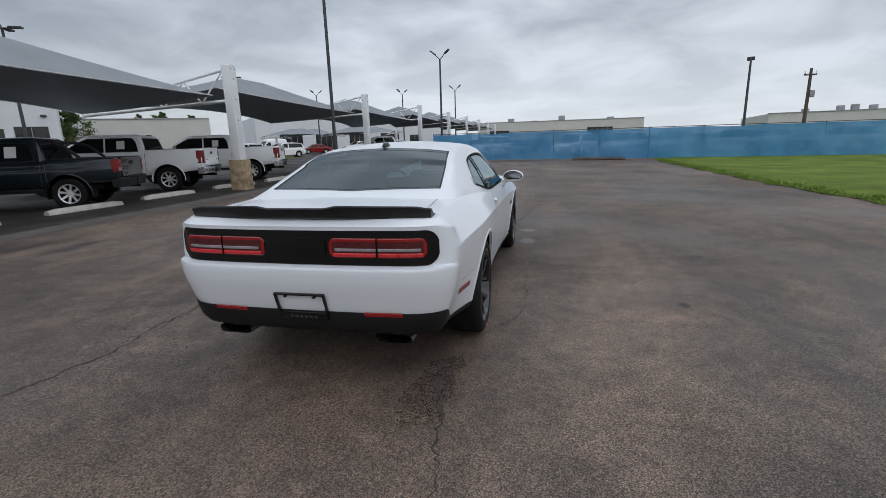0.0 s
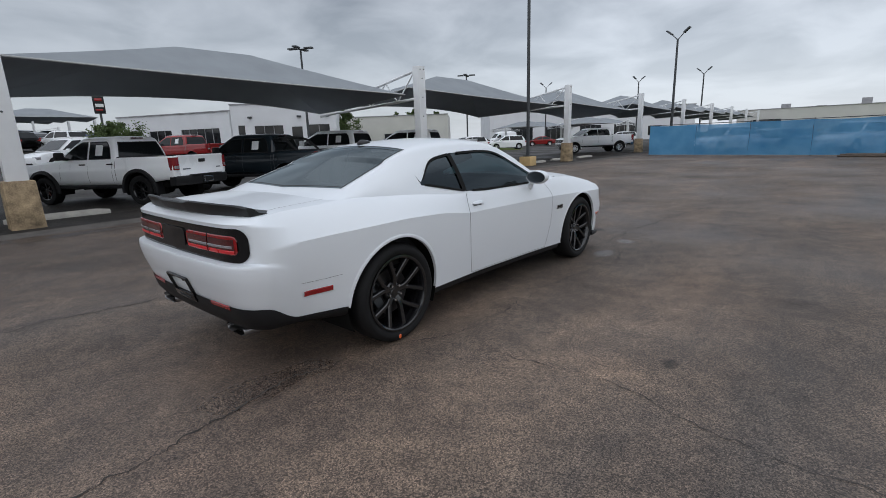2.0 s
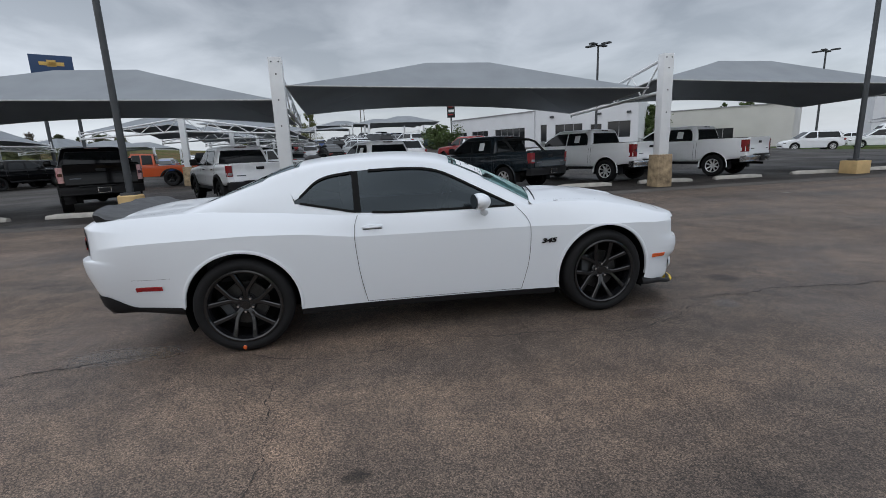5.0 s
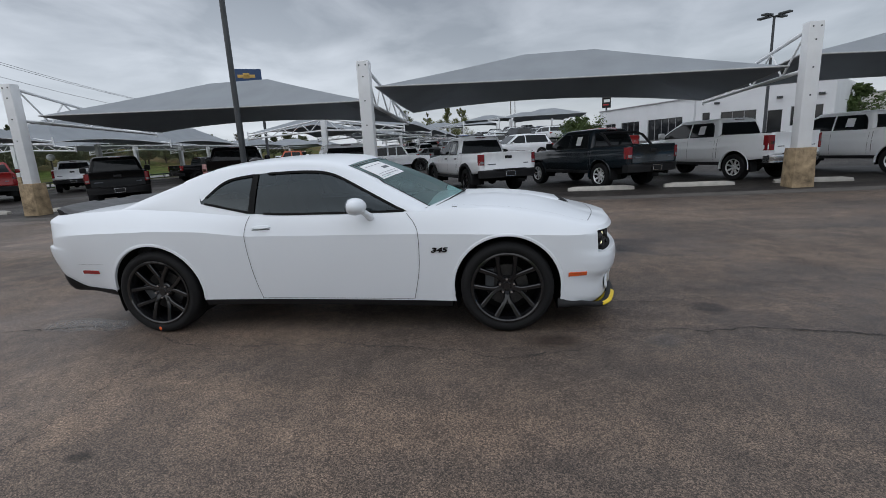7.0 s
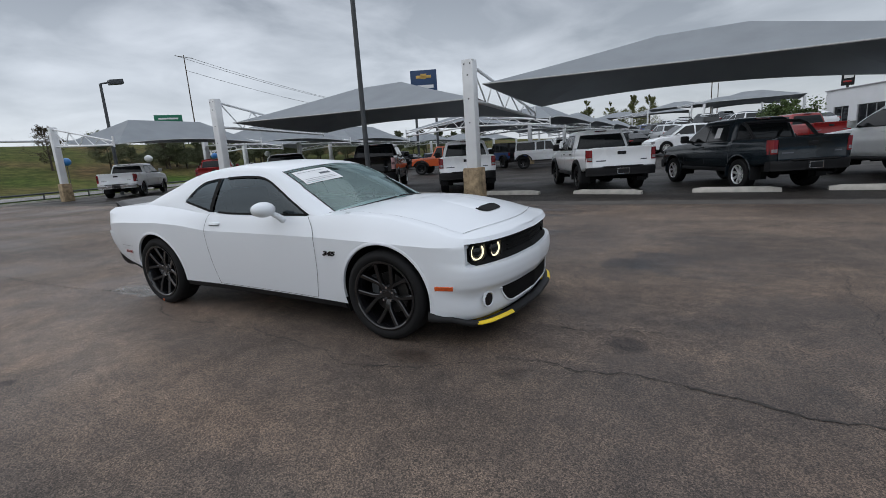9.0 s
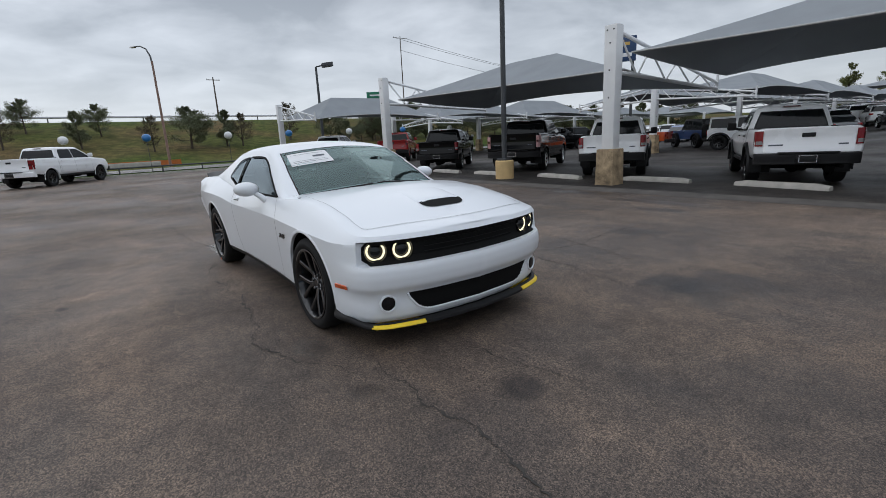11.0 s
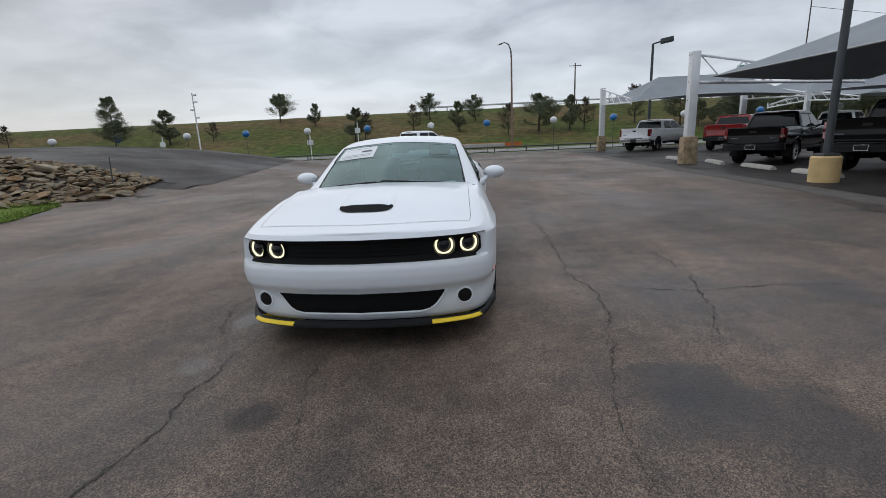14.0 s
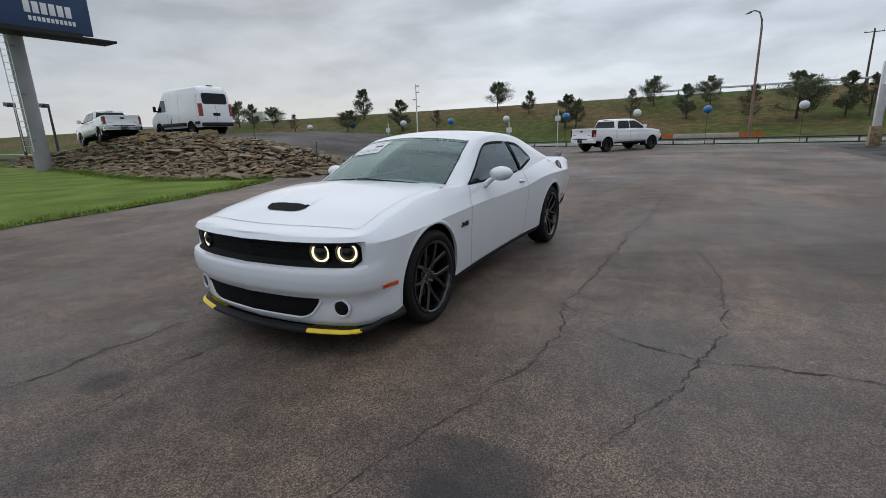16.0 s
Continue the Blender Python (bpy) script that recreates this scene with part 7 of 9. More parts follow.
    part("tailgate_badge", bm, M["ink"] if bumper != "chrome" else M["steel"], tg)
    for s in (1, -1):
        bm = bmesh.new()
        lz0, lz1 = (g0 + 0.16, rail - 0.04) if not big else (g0 + 0.10, rail - 0.07)
        grid(bm, [[Vector((s * x, y, lz0 + (lz1 - lz0) * f)) for f in (0, 0.05, 0.95, 1)] for x, y in ((gw + 0.015, back + 0.005), (gw + 0.025, back - 0.012), (W - 0.055, back - 0.008), (W - 0.020, back + 0.03), (W + 0.002, back + 0.09), (W - 0.001, back + (0.22 if big else 0.17)))])
        bmesh.ops.recalc_face_normals(bm, faces=bm.faces[:])
        tl = part("tail_lamp", bm, M[lamp], p, "red wrap-round tail lamp")
        bm = bmesh.new()
        grid(bm, [[Vector((s * x, y - 0.004, lz0 + (lz1 - lz0) * f)) for f in ((0.40, 0.62) if big else (0.10, 0.34))] for x, y in ((gw + 0.035, back - 0.012), (W - 0.06, back - 0.009), (W - 0.024, back + 0.028))])
        bmesh.ops.recalc_face_normals(bm, faces=bm.faces[:])
        part("reverse_lamp", bm, M["clear_lamp"] if not big else M["lamp_smoke"], tl)
        bm = bmesh.new()
        grid(bm, [[Vector((s * x, y, z)) for z in (D["lip"] - 0.24, D["lip"] - 0.22, D["lip"] - 0.09, D["lip"] - 0.07)] for x, y in ((W - 0.34, nose + 0.004), (W - 0.22, nose - 0.03), (W - 0.09, nose - 0.14), (W + 0.002, nose - 0.36))])
        bmesh.ops.recalc_face_normals(bm, faces=bm.faces[:])
        part("headlight", bm, M["clear_lamp"], p)
        # mirror
        dm = new("door_mirror")
        dm.parent, dm.empty_display_size = p, 0.1
        ym = screen - 0.42
        bm = bmesh.new()
        box(bm, (s * (W + 0.13), ym, sill + 0.115), (0.22, 0.13, 0.21), bev=0.05)
        part("mirror_housing", bm, M["black_plastic"] if not big else paint, dm)
        bm = bmesh.new()
        tube(bm, (s * (W - 0.08), ym, sill + 0.03), (s * (W + 0.06), ym, sill + 0.06), 0.035, None, 8)
        part("mirror_arm", bm, M["black_plastic"], dm)
        for yy in (pillar + 0.14, cab + (0.24 if not short_cab else 0.12)):
            bm = bmesh.new()
            box(bm, (s * flank(yy, sill - 0.12, 0.012), yy + 0.02, sill - 0.12), (0.03, 0.19, 0.035), bev=0.01)
            part("door_handle", bm, paint if not flares else M["black_plastic"], p)
        for y0, y1 in ((cab + 0.08, cab + 0.10), (pillar, pillar), (screen - 0.20, screen - 0.12)):
            part("door_gap", ribbon([Vector((s * flank(y0 + (y1 - y0) * t, z, 0.003), y0 + (y1 - y0) * t, z)) for t, z in zip(np.linspace(0, 1, 9), np.linspace(sill - 0.01, low + 0.06, 9))], 0.008), M["gap"], p)
        part("door_gap", ribbon([Vector((s * flank(cab - 0.015, z, 0.003), cab - 0.015, z)) for z in np.linspace(sill + 0.02, low + 0.03, 9)], 0.014), M["gap"], p)
        for yc in (ra, fa):
            wide, lift = (0.085, 0.045) if flares else (0.030, 0.007)
            bm = bmesh.new()
            rows = []
            for t in np.linspace(-0.12, math.pi + 0.12, 25):
                ring = []
                for a, b in ((wide, 0.0), (wide * 0.85, lift), (0.004, lift + 0.006), (-0.004, lift), (-0.006, -0.06)):
                    yy, zz = yc + (arch + a) * math.cos(t), R + (arch + a) * math.sin(t)
                    ring.append(Vector((s * flank(yy, max(zz, low_z(yy) + 0.10), b), yy, zz)))
                rows.append(ring)
            grid(bm, rows)
            bmesh.ops.recalc_face_normals(bm, faces=bm.faces[:])
            part("wheel_flare" if flares else "arch_lip", bm, M["black_plastic"] if flares else paint, p, "black plastic wheel flare" if flares else "")
            bm = bmesh.new()
            grid(bm, [[Vector((s * x, yc + rr * math.cos(t), R + rr * math.sin(t))) for x, rr in ((W - 0.03, arch + 0.01), (0.50, arch + 0.01), (0.50, 0.04))] for t in np.linspace(-0.25, math.pi + 0.25, 15)])
            part("wheel_housing", bm, M["black_deep"], p)
        bm = bmesh.new()
        box(bm, (s * (W - 0.10), (ra + fa) / 2, low - 0.05), (0.16, wb - 2 * arch - 0.06, 0.10), bev=0.03)
        part("side_step", bm, M["black_plastic"], p, "black side step")
        bm = bmesh.new()
        box(bm, (s * 0.80, ra - arch - 0.03, 0.42), (0.26, 0.02, 0.30), bev=0.006)
        part("mud_flap", bm, M["black_plastic"], p)
    # bumpers
    bz = 0.66 if big else 0.61
    mt = {"black": M["black_plastic"], "chrome": M["steel"], "paint": paint}[bumper]

    def bumper_bar(y, sgn, z, tall, material, name, x0=-1.0, x1=1.0, grow=0.0):
        bm = bmesh.new()
        rows = []
        for u in np.linspace(x0, x1, 25):
            pull = 0.16 * abs(u) ** 5
            rows.append([Vector((u * (W - 0.02), y + sgn * (a + grow) - sgn * pull, z + b * tall)) for a, b in ((-0.12, 0.42), (0.02, 0.50), (0.065, 0.40), (0.075, 0.10), (0.055, -0.15), (0.06, -0.42), (0.03, -0.5), (-0.14, -0.48))])
        vs = grid(bm, rows)
        bm.faces.new(vs[0])
        bm.faces.new(vs[-1])
        bmesh.ops.recalc_face_normals(bm, faces=bm.faces[:])
        return part(name, bm, material, p, sharp=45)

    bp = bumper_bar(back - 0.07, -1, bz, 0.24, mt, "rear_bumper")
    bm = bmesh.new()
    box(bm, (0, back - 0.10, bz + 0.125), (W * 1.1, 0.16, 0.03), bev=0.01)
    box(bm, (0, back - 0.139, bz), (0.40, 0.03, 0.20), bev=0.02)
    part("step_pad", bm, M["black_plastic"], bp)
    bm = bmesh.new()
    for c, sz in (((0, -0.158, 0.07), (0.31, 0.008, 0.012)), ((0, -0.158, -0.07), (0.31, 0.008, 0.012)), ((0.15, -0.158, 0), (0.012, 0.008, 0.15)), ((-0.15, -0.158, 0), (0.012, 0.008, 0.15))):
        box(bm, (c[0], back + c[1], bz + c[2]), sz)
    part("plate_frame", bm, M["steel"], bp)
    bumper_bar(nose - 0.02, 1, bz - 0.02, 0.26, M["black_plastic"] if bumper != "chrome" else M["steel"], "front_bumper")
    bm = bmesh.new()
    box(bm, (0, nose + 0.0, D["lip"] - 0.20), (W * 1.25, 0.05, 0.26), bev=0.02)
    gr = part("radiator_grille", bm, M["black_plastic"], p)
    bm = bmesh.new()
    for z in (-0.08, 0.0, 0.08):
        box(bm, (0, nose + 0.028, D["lip"] - 0.20 + z), (W * 1.2, 0.02, 0.025), bev=0.006)
    part("grille_bar", bm, M["steel"] if bumper == "chrome" else M["black_gloss"], gr)
    bm = bmesh.new()
    box(bm, (0, -0.1, low - 0.02), (1.4, wb + 1.2, 0.14), bev=0.03)
    tube(bm, (-0.75, ra, R), (0.75, ra, R), 0.07, None, 10)
    tube(bm, (-0.75, fa, R), (0.75, fa, R), 0.05, None, 10)
    bmesh.ops.create_uvsphere(bm, u_segments=12, v_segments=8, radius=0.16, matrix=pose(0, ra, R))
    tube(bm, (0.45, back + 0.9, 0.46), (0.62, back + 0.05, 0.44), 0.045, None, 10)
    part("chassis", bm, M["black_deep"], p)
    if sport_bar:
        bm = bmesh.new()
        for s in (1, -1):
            pipe(bm, [(s * (W - 0.16), cab - 0.75, rail), (s * (W - 0.20), cab - 0.42, roof - 0.24), (s * (W - 0.24), cab - 0.20, roof - 0.16)], 0.04, 8)
        pipe(bm, [(-(W - 0.24), cab - 0.20, roof - 0.16), (0, cab - 0.18, roof - 0.14), (W - 0.24, cab - 0.20, roof - 0.16)], 0.04, 8)
        part("sport_bar", bm, M["black_plastic"], p, "black tubular sport bar over the bed")
    put_wheels(p, R, 0.27, alloy, W - 0.14, (ra, fa))
    return p


def build_suv(label, m, paint, low=False, group="parked cars"):
    """A crossover, or with low a saloon: +y is its front."""
    p = thing("saloon_car" if low else "suv", label, "car", m, group)
    paint = PAINT[paint]
    R, wb = (0.33, 2.75) if low else (0.36, 2.8)
    h, belt = (1.46, 0.92) if low else (1.70, 1.05)
    ra, fa = -wb / 2, wb / 2
    lower = [(-2.28, 0.40), (-2.34, 0.65), (-2.28, belt), (-1.6, belt + 0.03), (0.9, belt), (1.15, belt - 0.02), (1.9, belt - 0.13), (2.25, belt - 0.28), (2.33, 0.55), (2.25, 0.30), (fa + 0.42, 0.26)] + arc(fa, R, 0.40, 0, 180, 11) + \
            [(fa - 0.42, 0.25), (ra + 0.42, 0.25)] + arc(ra, R, 0.40, 0, 180, 11) + [(ra - 0.42, 0.30)]
    bm = bmesh.new()
    prism(bm, lower, 0.92, 0.06, lambda y, z: 1.0 - 0.12 * max(0, abs(y) - 1.8) / 0.5 - 0.05 * max(0, z - 0.75) / 0.3)
    part("body", bm, paint, p)
    lean = lambda y, z: 1.0 - 0.26 * max(0, z - belt) / (h - belt)
    back = -1.9 if low else -2.2
    cab = [(back, belt), (back + (0.85 if low else 0.35), h - 0.10), (-0.6, h), (0.1, h - 0.01), (0.35, h - 0.06), (1.2, belt)]
    bm = bmesh.new()
    prism(bm, cab, 0.86, 0.05, lean)
    part("cabin", bm, paint, p)
    t = h - 0.13
    side_panes(p, ([(back + 0.28, belt + 0.05), (back + (0.85 if low else 0.42), t), (-0.28, t + 0.03), (-0.28, belt + 0.05)], [(-0.2, belt + 0.05), (-0.2, t + 0.03), (0.26, t), (0.95, belt + 0.05)]), lean, 0.86)
    cross_pane(p, "windscreen", 1.14, belt + 0.05, 0.80, 0.40, h - 0.10, 0.64, (0.02, 0.01))
    cross_pane(p, "rear_window", back + 0.04, belt + 0.06, 0.78, back + (0.78 if low else 0.30), h - 0.16, 0.66, (-0.03, 0.01))
    for s in (1, -1):
        bm = bmesh.new()
        box(bm, (s * 0.74, -2.24, belt - 0.14), (0.30, 0.14, 0.16), bev=0.03)
        part("tail_lamp", bm, M["red_lamp"], p)
        bm = bmesh.new()
        box(bm, (s * 0.70, 2.16, belt - 0.33), (0.34, 0.2, 0.12), bev=0.03)
        part("headlight", bm, M["clear_lamp"], p)
        bm = bmesh.new()
        box(bm, (s * 0.98, 0.78, belt + 0.05), (0.18, 0.10, 0.12), bev=0.03)
        part("door_mirror", bm, paint, p)
        for yc in (ra, fa):
            bm = bmesh.new()
            grid(bm, [[Vector((s * x, yc + rr * math.cos(a), R + rr * math.sin(a))) for x, rr in ((0.88, 0.395), (0.5, 0.395), (0.5, 0.05))] for a in np.linspace(0, math.pi, 11)])
            part("wheel_housing", bm, M["black_deep"], p)
    bm = bmesh.new()
    box(bm, (0, 2.26, 0.52), (1.1, 0.1, 0.22), bev=0.03)
    part("radiator_grille", bm, M["black_plastic"], p)
    bm = bmesh.new()
    box(bm, (0, 0, 0.27), (1.5, 3.6, 0.1), bev=0.02)
    part("underbody", bm, M["black_deep"], p)
    put_wheels(p, R, 0.22, True, 0.80, (ra, fa))
    return p


def build_offroader(label, m, paint, bed=False, group="parked off-roaders"):
    """A boxy open-fender off-roader with flat panes, upright screen and large tyres."""
    p = thing("off_roader", label, "off-road car", m, group)
    paint = PAINT[paint]
    R, ra, fa = 0.41, -1.45, 1.45
    back = -2.75 if bed else -2.05
    low = [(back, 0.62), (back, 1.12), (0.75, 1.14), (0.80, 1.14), (2.15, 1.08), (2.2, 0.62), (fa + 0.5, 0.6)] + arc(fa, R, 0.5, 20, 160, 9) + [(fa - 0.5, 0.55), (ra + 0.5, 0.55)] + arc(ra, R, 0.5, 20, 160, 9) + [(ra - 0.5, 0.6)]
    bm = bmesh.new()
    prism(bm, low, 0.80, 0.03, lambda y, z: 1 - 0.14 * max(0, y - 0.8) / 1.4)
    part("body", bm, paint, p)
    cb = -0.75 if bed else -2.0
    bm = bmesh.new()
    prism(bm, [(cb, 1.12), (cb + 0.06, 1.78), (0.35, 1.82), (0.75, 1.13)], 0.77, 0.03, lambda y, z: 1 - 0.10 * max(0, z - 1.12) / 0.7)
    part("hard_top", bm, M["black_plastic"] if paint is PAINT["blue"] else paint, p)
    lean = lambda y, z: 1 - 0.10 * max(0, z - 1.12) / 0.7
    qs = [[(-0.62 + (0.0), 1.2), (-0.60, 1.70), (-0.12, 1.72), (-0.12, 1.2)], [(-0.05, 1.2), (-0.05, 1.72), (0.30, 1.72), (0.60, 1.2)]]
    if not bed:
        qs.append([(-1.9, 1.2), (-1.86, 1.68), (-0.72, 1.70), (-0.72, 1.2)])
    side_panes(p, qs, lean, 0.77)
    cross_pane(p, "rear_window", cb, 1.22, 0.62, cb + 0.05, 1.70, 0.58, (-0.02, 0))
    cross_pane(p, "windscreen", 0.72, 1.2, 0.66, 0.40, 1.74, 0.60, (0.03, 0.01))
    for s in (1, -1):
        for yc in (ra, fa):
            bm = bmesh.new()
            grid(bm, [[Vector((s * x, yc + rr * math.cos(a) * 1.05, R + rr * math.sin(a))) for x, rr in ((0.74, 0.56), (0.97, 0.55), (0.98, 0.50), (0.74, 0.49))] for a in np.linspace(0.25, math.pi - 0.25, 11)])
            bmesh.ops.recalc_face_normals(bm, faces=bm.faces[:])
            part("fender", bm, M["black_plastic"], p)
        bm = bmesh.new()
        box(bm, (s * 0.70, back - 0.01, 0.98), (0.14, 0.05, 0.24), bev=0.01)
        part("tail_lamp", bm, M["red_lamp"], p)
    for yc in (back - 0.1, 2.3):
        bm = bmesh.new()
        box(bm, (0, yc, 0.62), (1.6, 0.2, 0.18), bev=0.03)
        part("bumper", bm, M["black_plastic"], p)
    put_wheels(p, R, 0.29, False, 0.80, (ra, fa))
    if not bed:
        sp = new("spare_wheel")
        sp.parent = p
        sp.matrix_local = pose(0, back - 0.17, 1.05, 0, 0, -90)
        tyre, rim = WHEEL_SET[(R, 0.29, False)]
        part("tyre", tyre, None, sp)
        part("rim", rim, None, sp)
    return p


def build_van(label, m):
    """A high-roofed white panel van, +y its front."""
    p = thing("van", label, "van", m)
    paint = PAINT["white"]
    R, ra, fa, arch = 0.36, -1.85, 1.85, 0.44
    ZS = [0.42, 0.50, 0.62, 0.85, 1.05, 1.20, 1.45, 1.75, 2.05, 2.30, 2.48, 2.58, 2.66, 2.71, 2.73]
    half = lambda z: float(np.interp(z, [0.42, 0.55, 0.9, 1.3, 2.0, 2.45, 2.60, 2.68, 2.73], [0.90, 0.97, 1.0, 1.0, 0.945, 0.885, 0.82, 0.70, 0.45]))
    rear = lambda z: float(np.interp(z, [0.42, 0.7, 1.4, 2.3, 2.55, 2.66, 2.73], [-2.92, -2.98, -2.97, -2.86, -2.76, -2.62, -2.2]))
    front = lambda z: float(np.interp(z, [0.42, 0.6, 0.9, 1.12, 1.28, 1.45, 2.35, 2.58, 2.68, 2.73], [2.86, 2.94, 2.93, 2.80, 2.50, 2.18, 1.42, 1.15, 0.9, 0.5]))
    bm = bmesh.new()
    vs = [[bm.verts.new((x, y, z)) for x, y in both_sides(ring_half(half(z), rear(z), front(z), 0.10, 0.34, 76))] for z in ZS]
    n = len(vs[0])
    near = lambda v: min(math.hypot(v.co.y - c, v.co.z - R) for c in (ra, fa))
    for i in range(len(vs) - 1):
        for k in range(n):
            q = [vs[i][k], vs[i][(k + 1) % n], vs[i + 1][(k + 1) % n], vs[i + 1][k]]
            if not all(near(v) < arch and abs(v.co.x) > 0.5 for v in q):
                bm.faces.new(q)
    for row in vs:
        for v in row:
            for c in (ra, fa):
                d = math.hypot(v.co.y - c, v.co.z - R)
                if 0 < d < arch and abs(v.co.x) > 0.5 and v.link_faces:
                    v.co.y, v.co.z = c + (v.co.y - c) * arch / d, R + (v.co.z - R) * arch / d
    bm.faces.new(vs[-1])
    bmesh.ops.delete(bm, geom=[v for v in bm.verts if not v.link_faces], context="VERTS")
    bmesh.ops.recalc_face_normals(bm, faces=bm.faces[:])
    part("body", bm, paint, p, sharp=40)

    def rounded(name, fn, w, h, material, label_=""):
        """A pane with round corners on a face given by fn(u, v)."""
        bm = bmesh.new()
        r = 0.12
        rim = []
        for cx, cy, a0 in ((w - r, h - r, 0), (r - w, h - r, 90), (r - w, r - h, 180), (w - r, r - h, 270)):
            rim += [(cx + r * math.cos(radians(a0 + a)), cy + r * math.sin(radians(a0 + a))) for a in (0, 30, 60, 90)]
        f = bm.faces.new([bm.verts.new(fn(u, v)) for u, v in rim])
        f.normal_update()
        if f.normal.dot(f.calc_center_median() - Vector((0, 0, 1.5))) < 0:
            f.normal_flip()
        return part(name, bm, material, p, label_, smooth=False)

    rounded("rear_window", lambda u, v: Vector((u, rear(1.98 + v) - 0.008, 1.98 + v)), 0.74, 0.30, M["glass_car"], "wide dark rear window")
    cross_pane(p, "windscreen", front(1.48), 1.48, 0.84, front(2.28), 2.28, 0.72, (0.012, 0.012))
    for s in (1, -1):
        bm = bmesh.new()
        grid(bm, [[Vector((s * (half(z) + 0.008), y0 + (y1 - y0) * v, z)) for v in np.linspace(0, 1, 4)] for z, y0, y1 in ((1.42, 0.78, 1.80), (1.62, 0.78, 1.68), (1.85, 0.80, 1.50), (2.08, 0.86, 1.30))])
        bmesh.ops.recalc_face_normals(bm, faces=bm.faces[:])
        part("side_window", bm, M["glass_car"], p)
        bm = bmesh.new()
        grid(bm, [[Vector((s * x, y, z)) for z in (1.02, 1.06, 1.66, 1.70)] for x, y in ((0.80, -2.985), (0.90, -2.985), (0.985, -2.95), (1.004, -2.86))])
        bmesh.ops.recalc_face_normals(bm, faces=bm.faces[:])
        part("tail_lamp", bm, M["red_lamp"], p, "tall red tail lamp")
        bm = bmesh.new()
        box(bm, (s * 1.0, (ra + fa) / 2, 0.62), (0.03, fa - ra - 2 * arch - 0.04, 0.20), bev=0.012)
        box(bm, (s * 1.0, ra - arch - 0.30, 0.66), (0.03, 0.56, 0.16), bev=0.012)
        part("side_moulding", bm, M["black_plastic"], p)
        bm = bmesh.new()
        box(bm, (s * 1.14, 1.78, 1.62), (0.16, 0.12, 0.34), bev=0.04)
        tube(bm, (s * 0.95, 1.74, 1.50), (s * 1.10, 1.78, 1.52), 0.03, None, 6)
        part("door_mirror", bm, M["black_plastic"], p)
        bm = bmesh.new()
        grid(bm, [[Vector((s * x, y, z)) for z in (0.86, 0.90, 1.06, 1.10)] for x, y in ((0.62, 2.93), (0.80, 2.86), (0.97, 2.66))])
        bmesh.ops.recalc_face_normals(bm, faces=bm.faces[:])
        part("headlight", bm, M["clear_lamp"], p)
        for y in (0.62, -0.72, -2.70):
            part("door_gap", ribbon([Vector((s * (half(z) + 0.004), y, z)) for z in np.linspace(2.2, 0.6, 9)], 0.012), M["gap"], p)
        for yc in (ra, fa):
            bm = bmesh.new()
            grid(bm, [[Vector((s * x, yc + rr * math.cos(t), R + rr * math.sin(t))) for x, rr in ((0.97, arch + 0.01), (0.5, arch + 0.01), (0.5, 0.04))] for t in np.linspace(-0.2, math.pi + 0.2, 13)])
            part("wheel_housing", bm, M["black_deep"], p)
    bm = bmesh.new()
    box(bm, (0, -2.98, 0.56), (1.86, 0.18, 0.22), bev=0.05)
    part("rear_bumper", bm, M["black_plastic"], p)
    bm = bmesh.new()
    grid(bm, [[Vector((d, rear(z) - 0.004, z)) for d in (-0.007, 0.007)] for z in np.linspace(0.68, 2.5, 8)])
    part("door_gap", bm, M["gap"], p)
    bm = bmesh.new()
    box(bm, (0.0, -2.992, 1.12), (0.42, 0.02, 0.16), bev=0.02)
    part("plate_recess", bm, M["black_plastic"], p)
    bm = bmesh.new()
    box(bm, (0, -2.60, 2.71), (0.34, 0.12, 0.05), bev=0.02)
    part("brake_light", bm, M["black_plastic"], p)
    bm = bmesh.new()
    box(bm, (0, 0, 0.40), (1.5, 5.2, 0.12), bev=0.02)
    part("underbody", bm, M["black_deep"], p)
    put_wheels(p, R, 0.22, False, 0.86, (ra, fa))
    return p


def parked(rear_x, rear_y, big=False, turn=114.0):
    """Pose of a truck whose rear axle's middle lies at the point given."""
    a = radians(turn)
    f = Vector((-math.sin(a), math.cos(a)))
    half = 1.87 if big else 1.62
    return pose(rear_x + f.x * half, rear_y + f.y * half, 0.034, 0, 0, turn)


build_pickup("white midsize pickup with black bumper and wheel flares", pose(-12.36, 0.52, 0.034, 0, 0, 116), "white", flares=True, papers=True, short_cab=True)
build_pickup("dark slate pickup with a black sport bar and sale sheet", parked(-10.65, 5.25, False, 119), "slate", flares=False, alloy=True, papers=True, sport_bar=True)
build_pickup("white full-size pickup with chrome bumper and alloy wheels", parked(-11.5, 9.55, True), "white", big=True, bumper="chrome", alloy=True, papers=True)
build_pickup("white full-size pickup with chrome bumper and alloy wheels", parked(-11.3, 13.9, True), "white", big=True, bumper="chrome", alloy=True, papers=True)
build_pickup("white crew-cab pickup with black bumper behind a canopy post", pose(-12.72, -4.33, 0.034, 0, 0, 117), "white", flares=True)
build_pickup("black full-size pickup with clear tail lamps", pose(-13.42, -8.88, 0.034, 0, 0, 118), "black", big=True, alloy=True, lamp="pale_lamp")
build_pickup("black midsize pickup with red tail lamps", pose(-12.3, -13.27, 0.034, 0, 0, 131.4), "black", alloy=True)
build_pickup("bright red pickup parked at the row's end", pose(-16.26, -23.8, 0.034, 0, 0, 139.6), "red", big=True)
build_pickup("white full-size pickup near the roadside rail", pose(-13.1, -27.5, 0.034, 0, 0, 133), "white", big=True, bumper="chrome")
